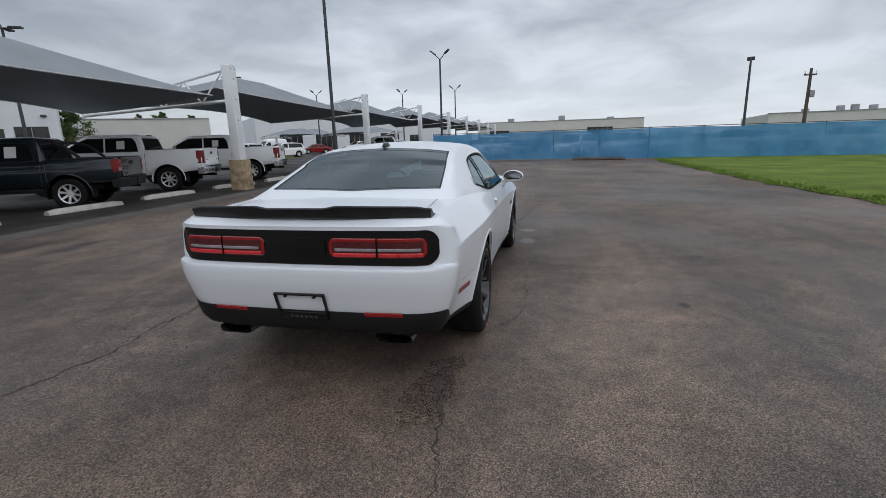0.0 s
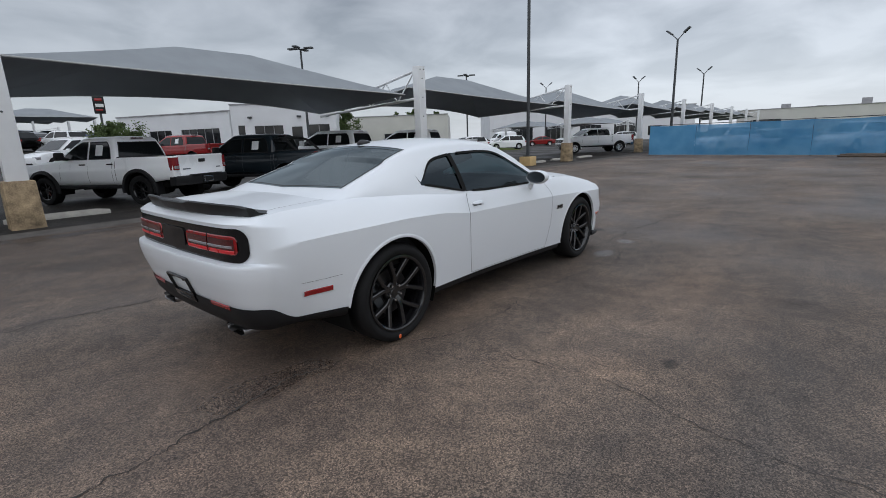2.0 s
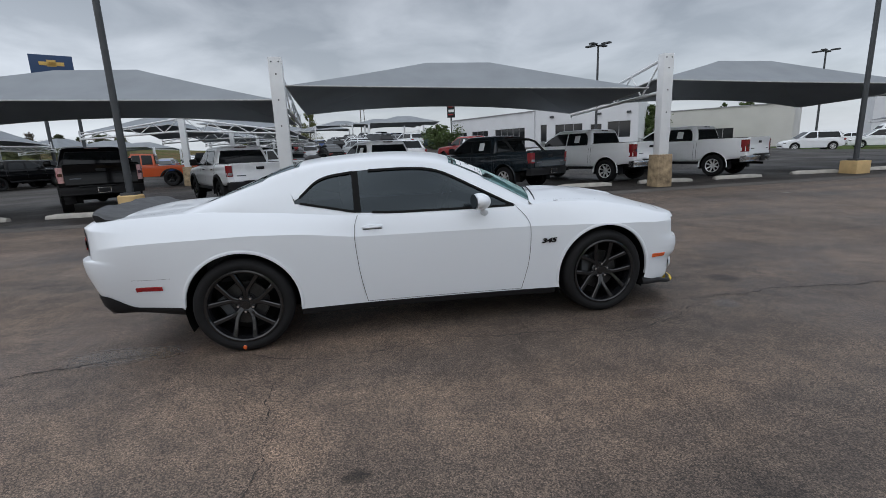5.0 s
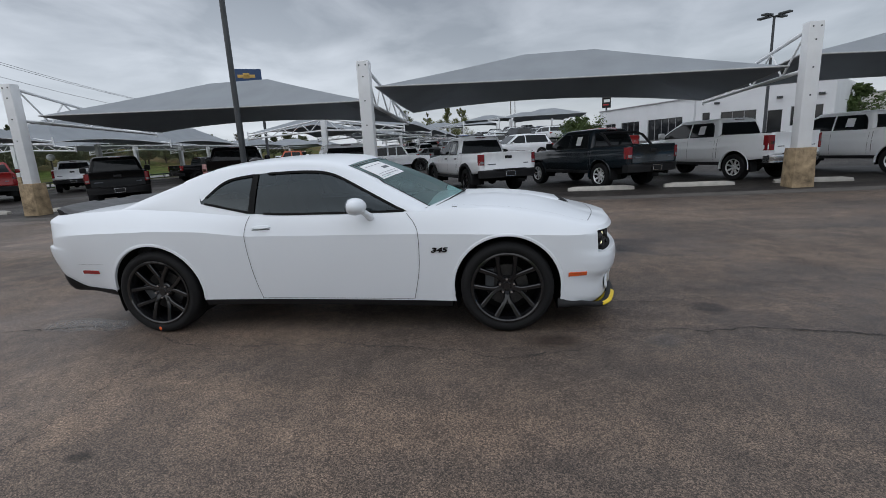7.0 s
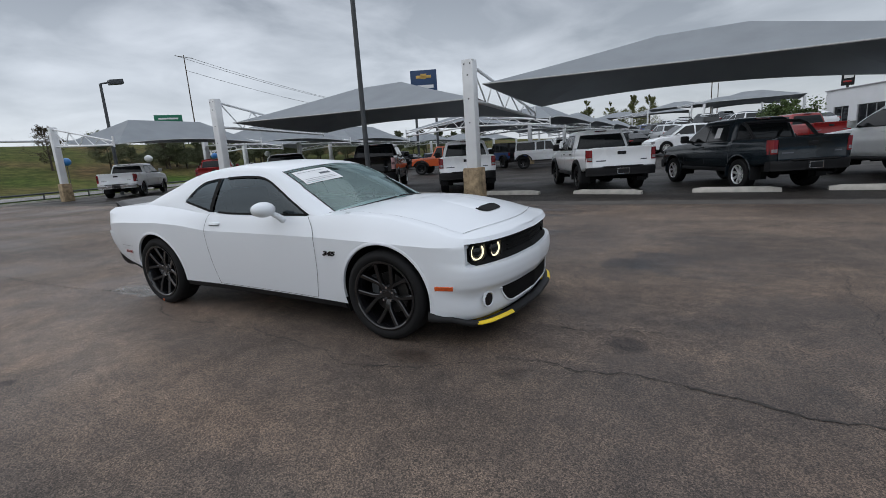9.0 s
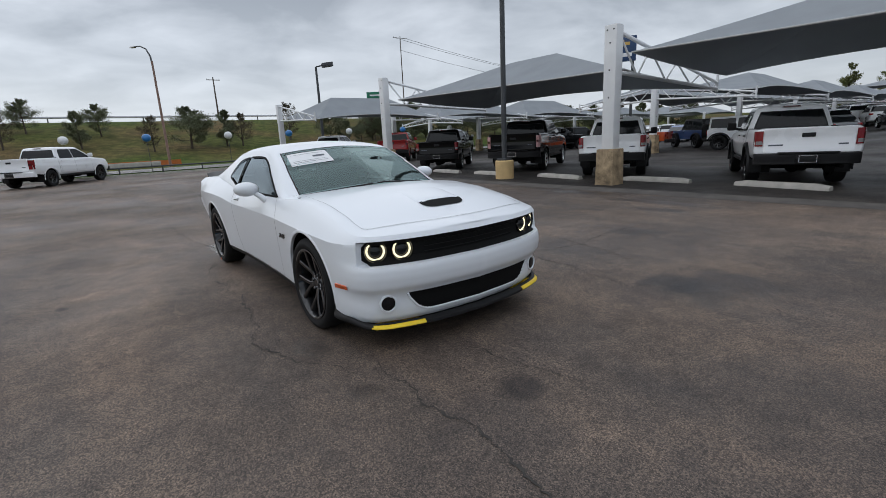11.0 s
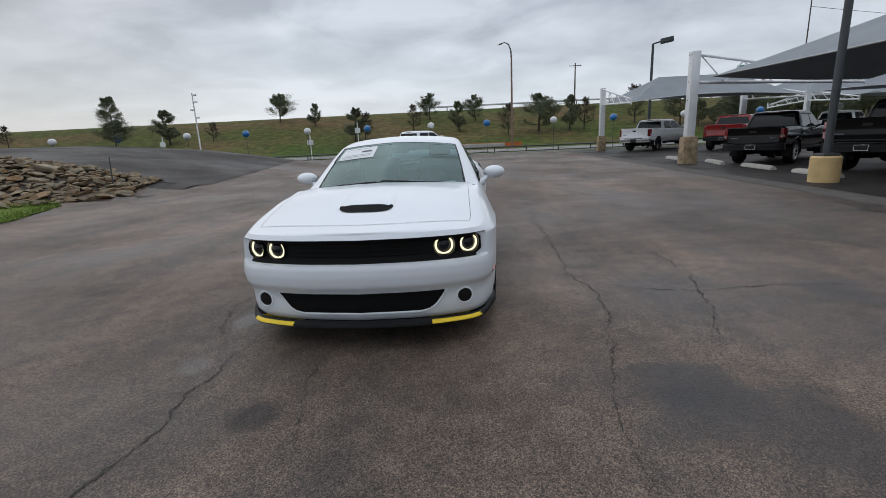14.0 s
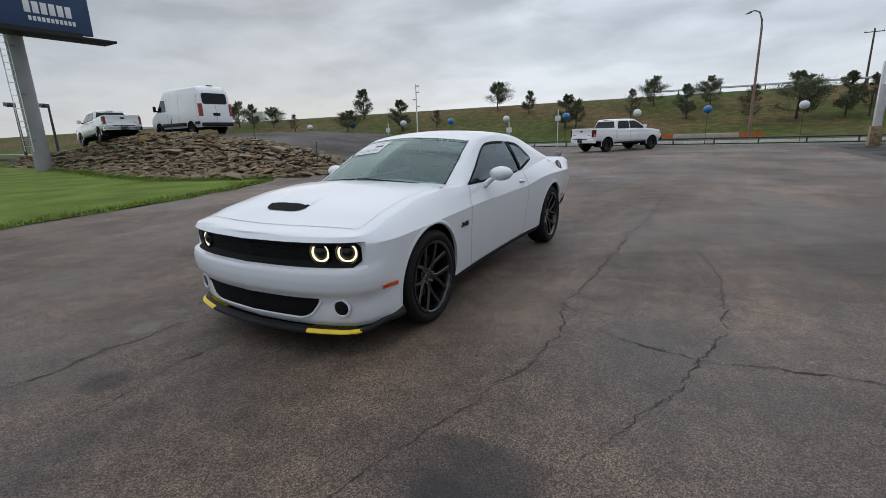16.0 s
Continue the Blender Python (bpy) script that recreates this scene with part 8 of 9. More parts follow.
build_pickup("white heavy-duty pickup under the far canopy", pose(-12.7, 33.8, 0.034, 0, 0, 138), "white", big=True, bumper="chrome", alloy=True)
build_pickup("white pickup parked along the roadside rail", pose(2.9, -27.6, 0, 0, 0, 146), "white", big=True, bumper="paint", group="roadside trucks")
build_offroader("orange open-bed off-roader beside a canopy post", pose(-24.7, -11.6, 0.034, 0, 0, 192), "orange", bed=True)
build_offroader("blue off-roader beside the orange one", pose(-30.6, -9.6, 0.03, 0, 0, 140), "blue")
build_offroader("white off-roader with a black top", pose(-27.4, -5.4, 0.03, 0, 0, 18), "white")
build_pickup("red pickup parked before the showroom", pose(-27.0, 7.8, float(land_z(-27.0, 7.8)) + 0.03, 0, 0, 114), "red", group="showroom trucks", papers=True)
build_suv("white crossover in the second row below the showroom", pose(-28.8, 2.8, float(land_z(-28.8, 2.8)) + 0.02, 0, 0, 204), "white", group="open lot cars")
build_pickup("white pickup in the row beyond", pose(-23.55, -26.0, 0.034, 0, 0, 130), "white", big=True, group="showroom trucks")
build_pickup("black pickup in the row beyond", pose(-29.6, -20.4, 0.034, 0, 0, 62), "black", group="showroom trucks")
build_pickup("black pickup in the row beyond", pose(-34.0, -21.5, 0.03, 0, 0, 75), "black", group="showroom trucks")


# ---- fence, grass, rocks ----
def build_fence():
    """A chain-link fence hung with blue privacy screen, panel by panel."""
    f = thing("fence", "wire fence hung with translucent blue privacy screen", "fence")
    ends = [Vector((-6.6, 28.6, 0)), Vector((7.4, 26.0, 0)), Vector((19, 24.6, 0)), Vector((46, 21.5, 0))]
    k = 0
    for a, b in zip(ends, ends[1:]):
        n = max(1, round((b - a).length / 3.0))
        for i in range(n):
            p, q = a.lerp(b, i / n), a.lerp(b, (i + 1) / n)
            bm = bmesh.new()
            tube(bm, p, p + Vector((0, 0, 1.9)), 0.03, None, 8)
            part("post", bm, M["pole_grey"], f)
            bm = bmesh.new()
            tube(bm, p + Vector((0, 0, 1.86)), q + Vector((0, 0, 1.86)), 0.02, None, 6)
            part("top_rail", bm, M["pole_grey"], f)
            bm = bmesh.new()
            side = (q - p).normalized().cross(Vector((0, 0, 1)))
            rows = []
            for t in np.linspace(0, 1, 9):
                sag = 0.04 * math.sin(math.pi * t) * (1 + 0.6 * math.sin(k * 2.3))
                rows.append([p.lerp(q, t) + side * (0.05 + 0.03 * math.sin(6.3 * t + k + 2 * z)) + Vector((0, 0, z - (sag if z > 1 else 0))) for z in (0.05, 0.5, 1.0, 1.45, 1.83)])
            grid(bm, rows)
            part("screen_panel", bm, M["screen"], f)
            k += 1
    return f


build_fence()
# return of the fence at its corner, away from the lot
bm = bmesh.new()
grid(bm, [[Vector((-6.6 - 0.9 * t, 28.6 + 16 * t, z)) for z in (0.05, 0.95, 1.83)] for t in np.linspace(0, 1, 9)])
single("fence_return", bm, M["screen"], "blue privacy screen running away from the corner", "fence")
for k in range(5):
    bm = bmesh.new()
    tube(bm, (2.9 + 0.1 * k, 25.7 + 0.16 * k, 0.05 + 0.05 * (k % 2)), (6.0 - 0.12 * k, 25.2 + 0.16 * k, 0.06 + 0.05 * (k % 2)), 0.05, None, 8)
    single("scrap_beam", bm, M["pole_wood"], "dark rusty beam lying at the fence", "beam", "scrap beams")


def build_grass():
    """The mown strip beside the lot: a low sheet with a dense stand of blades near the camera."""
    bm = bmesh.new()
    rows = []
    for y in np.arange(-9.4, 30, 0.8):
        e = float(lot_edge(y)) + 0.12 * math.sin(3.1 * y) + 0.06 * math.sin(7.7 * y)
        rows.append([Vector((e + d - 0.05, y, 0.012 + min(0.05, 0.04 * d) + 0.02 * noise.noise((d, y, 0)))) for d in (0, 0.3, 0.8, 1.6, 3, 5, 8, 12, 18, 26, 40, 60)])
    grid(bm, rows, flip=True)
    single("lawn", bm, M["grass"], "bright green grass strip beside the asphalt", "grass", kind="structure")
    rng = random.Random(4)
    verts, faces = [], []
    for _ in range(70000):
        y = rng.uniform(-9.0, 25)
        d = rng.uniform(0, 1) ** 1.35 * 15
        x = float(lot_edge(y)) + 0.12 * math.sin(3.1 * y) + 0.06 * math.sin(7.7 * y) + d - 0.08
        if y < float(toe_y(x)) + 0.2 and x > 9:
            continue
        h = rng.uniform(0.02, 0.055) * (1.5 if d < 0.5 else 1)
        a = rng.uniform(0, 6.28)
        w = 0.008 + 0.010 * rng.random()
        lx, ly = rng.uniform(-0.04, 0.04), rng.uniform(-0.04, 0.04)
        i = len(verts)
        verts += [(x - w * math.cos(a), y - w * math.sin(a), 0.02), (x + w * math.cos(a), y + w * math.sin(a), 0.02), (x + lx, y + ly, 0.03 + h)]
        faces.append((i, i + 1, i + 2))
    # longer tufts that the mower leaves at the foot of the rocks
    for _ in range(1500):
        tx = rng.uniform(9.3, 32)
        ty = float(toe_y(tx)) + rng.uniform(-0.25, 1.0) * rng.random()
        if tx < float(lot_edge(ty)) + 0.1:
            continue
        for _ in range(14):
            x, y = tx + rng.gauss(0, 0.09), ty + rng.gauss(0, 0.09)
            h, a, w = rng.uniform(0.06, 0.22), rng.uniform(0, 6.28), rng.uniform(0.006, 0.013)
            z = float(land_z(x, y)) + 0.01
            lx, ly = rng.gauss(0, 0.05), rng.gauss(0, 0.05)
            i = len(verts)
            verts += [(x - w * math.cos(a), y - w * math.sin(a), z), (x + w * math.cos(a), y + w * math.sin(a), z), (x + lx, y + ly, z + h)]
            faces.append((i, i + 1, i + 2))
    me = bpy.data.meshes.new("grass_blades")
    me.from_pydata(verts, [], faces)
    me.materials.append(M["blade"])
    tagged(new("grass_blades", me), "short bright green blades along the strip", "grass", kind="stuff")


build_grass()


def build_rocks():
    """A bank of broken limestone below the raised drive: single stones over dark soil."""
    bank = thing("rock_bank", "bank of broken tan limestone rocks below the drive", "rocks")
    rng = random.Random(11)
    kinds = []
    for v in range(12):
        bm = bmesh.new()
        bmesh.ops.create_icosphere(bm, subdivisions=2, radius=0.5)
        sx, sy, sz = rng.uniform(0.9, 1.5), rng.uniform(0.6, 1.0), rng.uniform(0.28, 0.48)
        planes = [(Vector((rng.gauss(0, 1), rng.gauss(0, 1), rng.gauss(0, 0.8))).normalized(), rng.uniform(0.20, 0.38)) for _ in range(13)]
        for q in bm.verts:
            for nn, d in planes:
                over = q.co.dot(nn) - d
                if over > 0:
                    q.co -= nn * over
            q.co *= 1 + 0.06 * noise.noise(q.co * 3 + Vector((v, 0, 0)))
            q.co = Vector((q.co.x * sx, q.co.y * sy, q.co.z * sz)) * 1.5
        kinds.append(to_mesh("rock", bm, M["rock"], sharp=18))
    verts, count = [], 0
    spots = []
    for _ in range(11000):
        x = 10.5 + 33.0 * rng.random() ** 1.5
        t0 = float(toe_y(x))
        y = rng.uniform(-11.0, t0 + 0.15)
        size = rng.uniform(0.20, 0.48) * (1.0 if rng.random() < 0.8 else 1.5)
        if any((x - a) ** 2 + (y - b) ** 2 < (0.33 * (size + c)) ** 2 for a, b, c in spots):
            continue
        spots.append((x, y, size))
    spots.sort()
    rest = bmesh.new()
    for i, (x, y, size) in enumerate(spots):
        z = float(land_z(x, y)) + 0.10 * size + 0.03
        m = Matrix.LocRotScale((x, y, z), Euler((rng.uniform(-0.28, 0.28), rng.uniform(-0.28, 0.28), rng.uniform(0, 6.3))), (size, size, size))
        if i < 330:
            ob = part("rock", kinds[i % 12], None, bank)
            ob.matrix_local = m
        else:
            me = kinds[i % 12]
            base = [rest.verts.new(m @ v.co) for v in me.vertices]
            for pl in me.polygons:
                rest.faces.new([base[k] for k in pl.vertices])
    if rest.verts:
        tagged(part("rubble", rest, M["rock"], bank, sharp=18), kind="stuff")
    bm = bmesh.new()
    grid(bm, [[Vector((x, float(toe_y(x)) + 0.1 + (-10.9 - float(toe_y(x)) - 0.1) * t, float(land_z(x, float(toe_y(x)) + 0.1 + (-10.9 - float(toe_y(x)) - 0.1) * t)) + 0.015)) for t in np.linspace(0, 1, 8)] for x in np.arange(10.6, 46, 0.6)])
    bmesh.ops.recalc_face_normals(bm, faces=bm.faces[:])
    part("soil", bm, M["soil"], bank)


build_rocks()
# the drive over the bank, and stakes beside it
bm = bmesh.new()
rows = []
for y in np.concatenate([np.arange(-8.4, -10.9, -0.25), np.linspace(-10.9, -30.5, 40)]):
    left = float(np.interp(y, [-30.5, -26.6, -17.2, -11.3, -8.4], [11.9, 11.1, 9.7, 8.9, 9.7])) + 0.16 * noise.noise((0, y * 0.9, 1)) + 0.06 * noise.noise((0, y * 3.5, 1))
    right = float(np.interp(y, [-10.8, -8.4], [12.4, 10.3])) if y > -10.85 else 60.0
    rows.append([Vector((x, y, float(land_z(x, y)) + 0.012)) for x in left + (right - left) * np.linspace(0, 1, 48) ** (1.6 if right > 20 else 1)])
grid(bm, rows)
bmesh.ops.recalc_face_normals(bm, faces=bm.faces[:])
single("drive", bm, M["asphalt_dark"], "dark asphalt drive rising over the rock bank", "road", kind="structure")
for x, y, lean in ((11.3, -9.6, 4), (17.0, -11.3, -3), (24.5, -11.6, 6)):
    bm = bmesh.new()
    tube(bm, (0, 0, -0.05), (0, 0, 0.95), 0.022, 0.018, 8)
    single("marker_stake", bm, M["pole_grey"], "thin dark steel stake at the drive's edge", "stake", "drive stakes", m=pose(x, y, float(land_z(x, y)), lean, 0, 0))
build_van("white high-roofed panel van on the raised drive", pose(25.5, -13.45, float(crest_z(25.5)) + 0.02, 0, 0, -94))
build_pickup("white pickup parked on the rock bank's drive", pose(30.85, -11.25, float(crest_z(30.85)) + 0.05, -4, 0, -99), "white", big=True, bumper="chrome", group="hill trucks")
bm = bmesh.new()
box(bm, (0, 0, 0.7), (5.5, 2.0, 1.2), bev=0.1)
single("flat_trailer", bm, M["white_van"], "low white trailer behind the drive's crest", "trailer", m=pose(33, -24, 0.6, 0, 0, 20))


# ---- roadside: rail, balls, service road, embankment ----
def build_rail():
    r = thing("roadside_rail", "low grey pipe rail along the lot's kerb", "rail")
    xs = np.arange(-60, 15, 2.4)
    yy = lambda x: -31.2 + 0.012 * max(0, x) ** 1.6 * 0 + (0.0 if x < 8 else 0.35 * (x - 8) ** 1.0 * 0.5)
    for a, b in zip(xs, xs[1:]):
        bm = bmesh.new()
        tube(bm, (a, yy(a), 0), (a, yy(a), 0.55), 0.045, None, 8)
        part("rail_post", bm, M["pole_grey"], r)
        bm = bmesh.new()
        tube(bm, (a, yy(a), 0.52), (b, yy(b), 0.52), 0.05, None, 8)
        part("rail_bar", bm, M["pole_grey"], r)
    return r


build_rail()
bm = bmesh.new()
grid(bm, [[Vector((x, y, 0.13)) for x in (-70, -30, 0, 15)] for y in (-30.6, -30.85)])
grid(bm, [[Vector((x, -30.6, z)) for x in (-70, -30, 0, 15)] for z in (0.0, 0.13)])
single("kerb", bm, M["concrete"], "concrete kerb along the lot", "kerb", kind="structure")
bm = bmesh.new()
grid(bm, [[Vector((x, y, float(land_z(0, y)) + 0.03)) for x in (-500, -60, 0, 60, 120, 500)] for y in (-43.5, -40, -36.2)])
bmesh.ops.recalc_face_normals(bm, faces=bm.faces[:])
single("service_road", bm, M["road"], "pale service road below the embankment", "road", kind="structure")
for i, x in enumerate((30.2, 25.7, 20.8, 16.55, 12.0, 7.45, 2.45, -1.85, -6.9, -11.35, -16.5, -21.9, -27.4)):
    b = thing("balloon_sign", ("blue" if i % 2 else "white") + " plastic balloon on a thin pole", "balloon", pose(x, -31.7 + (0.17 * (x - 8) if x > 8 else 0), 0), "roadside balloons")
    z = 2.35
    bm = bmesh.new()
    bmesh.ops.create_uvsphere(bm, u_segments=18, v_segments=12, radius=0.27, matrix=pose(0, 0, z) @ Matrix.Diagonal((1, 1, 0.94, 1)))
    part("ball", bm, M["ball_blue" if i % 2 else "ball_white"], b)
    bm = bmesh.new()
    tube(bm, (0, 0, 0), (0, 0, z - 0.25), 0.018, None, 6)
    part("pole", bm, M["pole_grey"], b)
# highway guard rail on the crest
g = thing("guard_rail", "steel guard rail along the highway crest", "rail")
for x in np.arange(-110, 8, 6.0):
    bm = bmesh.new()
    box(bm, (x, -86, float(land_z(0, -86)) + 0.45), (0.16, 0.16, 0.9))
    part("rail_post", bm, M["pole_grey"], g)
bm = bmesh.new()
box(bm, (-51, -85.9, float(land_z(0, -86)) + 0.72), (119, 0.06, 0.30), bev=0.02)
part("rail_beam", bm, M["steel"], g)


def build_tree(m, h, wide, density, mt, seed, label, bare=0.0):
    """A tapered trunk with forking limbs, and a crown of many small leaf clumps with gaps."""
    rng = random.Random(seed)
    t = thing("tree", label, "tree", m, "embankment trees" if mt == "leaf" else "garden trees")
    bm = bmesh.new()
    r0 = 0.022 * h + 0.02
    lean = Vector((rng.uniform(-0.06, 0.06) * h, rng.uniform(-0.06, 0.06) * h, 0))
    top = Vector((0, 0, h * 0.92)) + lean
    pipe(bm, [Vector((0, 0, -0.2)), Vector((0, 0, h * 0.25)) + lean * 0.2, Vector((0, 0, h * 0.6)) + lean * 0.6, top], [r0, r0 * 0.75, r0 * 0.45, r0 * 0.1], 7)
    tips = []
    for k in range(44):
        f = rng.uniform(0.14, 0.96)
        a = rng.uniform(0, 6.28)
        ln = 1.2 * wide * max(0.18, 1.05 - 0.9 * abs(f - 0.36) / 0.62) * rng.uniform(0.55, 1.15)
        s = Vector((0, 0, h * f)) + lean * f
        e = s + Vector((math.cos(a) * ln, math.sin(a) * ln, ln * rng.uniform(0.25, 0.8)))
        mid = s.lerp(e, 0.5) + Vector((0, 0, -0.04 * h))
        pipe(bm, [s, mid, e], [r0 * 0.34 * (1.1 - f), r0 * 0.2 * (1.1 - f), 0.008], 5)
        tips += [(mid, ln * 0.26), (e, ln * 0.24), (mid.lerp(e, 0.35), ln * 0.28), (mid.lerp(e, 0.7), ln * 0.28), (mid.lerp(e, 0.85), ln * 0.2)]
    tips.append((top, wide * 0.14))
    part("trunk", bm, M["bark"], t)
    verts, faces = [], []
    for _ in range(int(density * (1 - bare))):
        c, r = tips[rng.randrange(len(tips))]
        d = Vector((rng.gauss(0, 0.55), rng.gauss(0, 0.55), rng.gauss(0, 0.42))) * r * 1.15
        p = c + d
        s = rng.uniform(0.025, 0.06) * (0.6 + h / 8) * (1.9 if mt == "leaf_lush" else 1.0)
        u = Vector((rng.gauss(0, 1), rng.gauss(0, 1), rng.gauss(0, 0.6))).normalized() * s
        v = Vector((rng.gauss(0, 1), rng.gauss(0, 1), rng.gauss(0, 1))).cross(u).normalized() * s * 0.75
        i = len(verts)
        verts += [p - u, p + v, p + u * 1.1, p - v]
        faces.append((i, i + 1, i + 2, i + 3))
    me = bpy.data.meshes.new("crown")
    me.from_pydata([tuple(q) for q in verts], [], faces)
    me.materials.append(M[mt])
    part("crown", me, None, t)
    return t


TREE_KIND = [build_tree(pose(-300 - 20 * k, -300, -50), 5.2, 1.5 + 0.25 * k, 15000 + 1500 * k, "leaf", 20 + k, "young tree with sparse dark crown on the grass slope") for k in range(4)]
BARE_KIND = build_tree(pose(-400, -300, -50), 5.0, 1.6, 4200, "twig", 77, "nearly bare tree on the grass slope")


def slope_spot(cam_xy, az, el_base):
    """Where a sight line from a point at eye height meets the land."""
    d = Vector((math.sin(radians(az)), math.cos(radians(az))))
    for r in np.arange(38, 140, 0.5):
        x, y = cam_xy[0] + d.x * r, cam_xy[1] + d.y * r
        if float(land_z(x, y)) >= 1.41 + r * math.tan(radians(el_base)):
            return x, y, r
    return x, y, r


def plant(cam_xy, rows):
    for n, (az, top, base, kind) in enumerate(rows):
        x, y, r = slope_spot(cam_xy, az, base)
        z = float(land_z(x, y))
        h = 1.41 + r * math.tan(radians(top)) - z
        src = BARE_KIND if kind == "b" else TREE_KIND[(n * 7 + int(az * 10)) % 4]
        s = h / 5.2
        copy = copy_thing(src, pose(x, y, z, 0, 0, 47 * n))
        copy.scale = (s * (1.25 if kind == "w" else 1.0), s * (1.25 if kind == "w" else 1.0), s)


plant((-0.3, 5.33), [(142.1, 5.27, 1.9, "t"), (146.9, 4.1, 0.5, "w"), (158.1, 5.54, 2.5, "t"), (161.9, 4.5, 1.9, "t"), (166.4, 3.95, 0.1, "w"), (167.6, 3.5, 0.1, "b"), (173.3, 4.2, 0.8, "b"), (175.3, 5.1, 2.1, "t"), (178.8, 4.2, 0.6, "t"),
                     (-179.3, 4.7, 1.7, "t"), (-175.4, 3.8, 0.0, "b"), (-171.9, 4.4, 0.2, "w"), (-168.4, 4.2, 0.2, "t"), (-166.8, 4.0, 0.2, "b"), (-161.5, 5.0, 0.6, "b"), (-157, 4.2, 0.2, "t"), (-151, 4.4, 0.3, "w"), (-147, 4.3, 0.2, "w"), (-143, 4.2, 0.2, "t")])
plant((-2.7, 4.35), [(127.0, 4.1, 1.4, "t"), (128.5, 3.9, 1.3, "t"), (130.5, 3.5, 1.2, "t"), (132.8, 2.8, 0.7, "b"), (138.7, 3.0, 0.3, "w"), (149.1, 2.85, 0.6, "b")])
rng = random.Random(9)
plant((4.2, 2.5), [(-120 - 3.1 * k, rng.uniform(2.6, 3.6), 0.15, "w" if k % 3 else "b") for k in range(11)])
plant((4.2, 2.5), [(-113.5 - 1.55 * k, rng.uniform(2.0, 3.1), 0.1, "w") for k in range(24)])
for ob in TREE_KIND + [BARE_KIND]:
    for o in (*ob.children_recursive, ob):
        bpy.data.objects.remove(o)


def tree_at(cam_xy, az, top, r, wide, dens, seed, label, mt="leaf_lush"):
    d = (cam_xy[0] + math.sin(radians(az)) * r, cam_xy[1] + math.cos(radians(az)) * r)
    h = 1.41 + r * math.tan(radians(top))
    build_tree(pose(d[0], d[1], 0), h, wide, dens, mt, seed, label)


tree_at((1.37, -4.87), -50.0, 3.7, 70, 2.0, 8000, 51, "round green tree beside the showroom")
tree_at((4.39, -1.2), -47.6, 3.6, 92, 1.7, 6500, 53, "broad dark green tree beyond the showroom")
tree_at((4.39, -1.2), -45.2, 3.75, 96, 2.3, 8500, 54, "broad dark green tree beyond the showroom")
tree_at((4.39, -1.2), -42.6, 3.5, 94, 1.9, 7000, 55, "broad dark green tree beyond the showroom")
for az, top, wide, dens, seed in ((-101.9, 5.0, 3.0, 13000, 56), (-99.2, 4.6, 2.6, 10000, 58), (-97.2, 5.0, 3.6, 15000, 59), (-95.3, 4.9, 3.4, 14000, 60)):
    tree_at((2.68, 4.61), az, top, 165, wide, dens, seed, "broad yellow-green tree, lightened in colour, beyond the far canopies", "leaf_lit")
tree_at((4.2, 2.5), -81.5, 2.8, 52, 2.0, 6600, 57, "round dense shrub by the showroom")


# ---- poles, signs ----
def build_utility(x, y, h, z, label, arm=1.2):
    p = thing("utility_pole", label, "utility pole", pose(x, y, z), "utility poles")
    bm = bmesh.new()
    tube(bm, (0, 0, 0), (0, 0, h), 0.17, 0.11, 8)
    part("pole", bm, M["pole_wood"], p)
    bm = bmesh.new()
    box(bm, (0, 0, h - 0.5), (arm * 2, 0.1, 0.12))
    part("crossarm", bm, M["pole_wood"], p)
    for s in (-0.9, 0, 0.9):
        bm = bmesh.new()
        tube(bm, (s * arm, 0, h - 0.45), (s * arm, 0, h - 0.2), 0.05, 0.03, 6)
        part("insulator", bm, M["steel"], p)
    return p


fence_pole = build_utility(22.2, 40.6, 6.3, 0.0, "short wooden pole with a box behind the fence", 0.45)
bm = bmesh.new()
box(bm, (0.26, 0, 4.3), (0.34, 0.3, 0.55), bev=0.03)
part("switch_box", bm, M["roof_grey"], fence_pole)
build_utility(-76, -112, 23.5, 6.2, "tall wooden utility pole with a crossarm beyond the highway", 2.4)
build_utility(-21.5, -95, 8.8, 5.9, "wooden utility pole beyond the highway")
build_utility(-150, 6, 13, 4.0, "distant wooden utility pole")
build_utility(-168, 8, 13, 4.0, "distant wooden utility pole")
for dz, dx in ((0, 0.9), (0, -0.9), (-1.6, 0)):
    bm = bmesh.new()
    a, b = Vector((-76 + 2.2 * dx, -112, 29.2 + 2 * dz)), Vector((-227 + 2 * dx, -124, 23.5 + 2 * dz))
    pipe(bm, [a.lerp(b, t) - Vector((0, 0, 3.6 * 4 * t * (1 - t))) for t in np.linspace(0, 1, 17)], 0.045, 5)
    single("cable", bm, M["black_plastic"], "dark sagging overhead cable", "cable", "overhead cables")


def build_board(m, w, h, z, poles, face, bars, label, name="sign_board", depth=0.35):
    s = thing(name, label, "sign", m)
    bm = bmesh.new()
    box(bm, (0, 0, z + h / 2), (w, depth, h), bev=0.04)
    part("panel", bm, face, s)
    for x, r in poles:
        bm = bmesh.new()
        tube(bm, (x, depth / 2 + r, 0), (x, depth / 2 + r, z + h * 0.8), r, None, 16)
        part("pole", bm, M["pole_grey"] if r < 0.4 else M["roof_grey"], s)
    for cx, cz, bw, bh, mt in bars:
        bm = bmesh.new()
        box(bm, (cx, -depth / 2 - 0.008, cz), (bw, 0.012, bh), bev=0.003)
        part("lettering_bar", bm, M[mt], s)
    return s


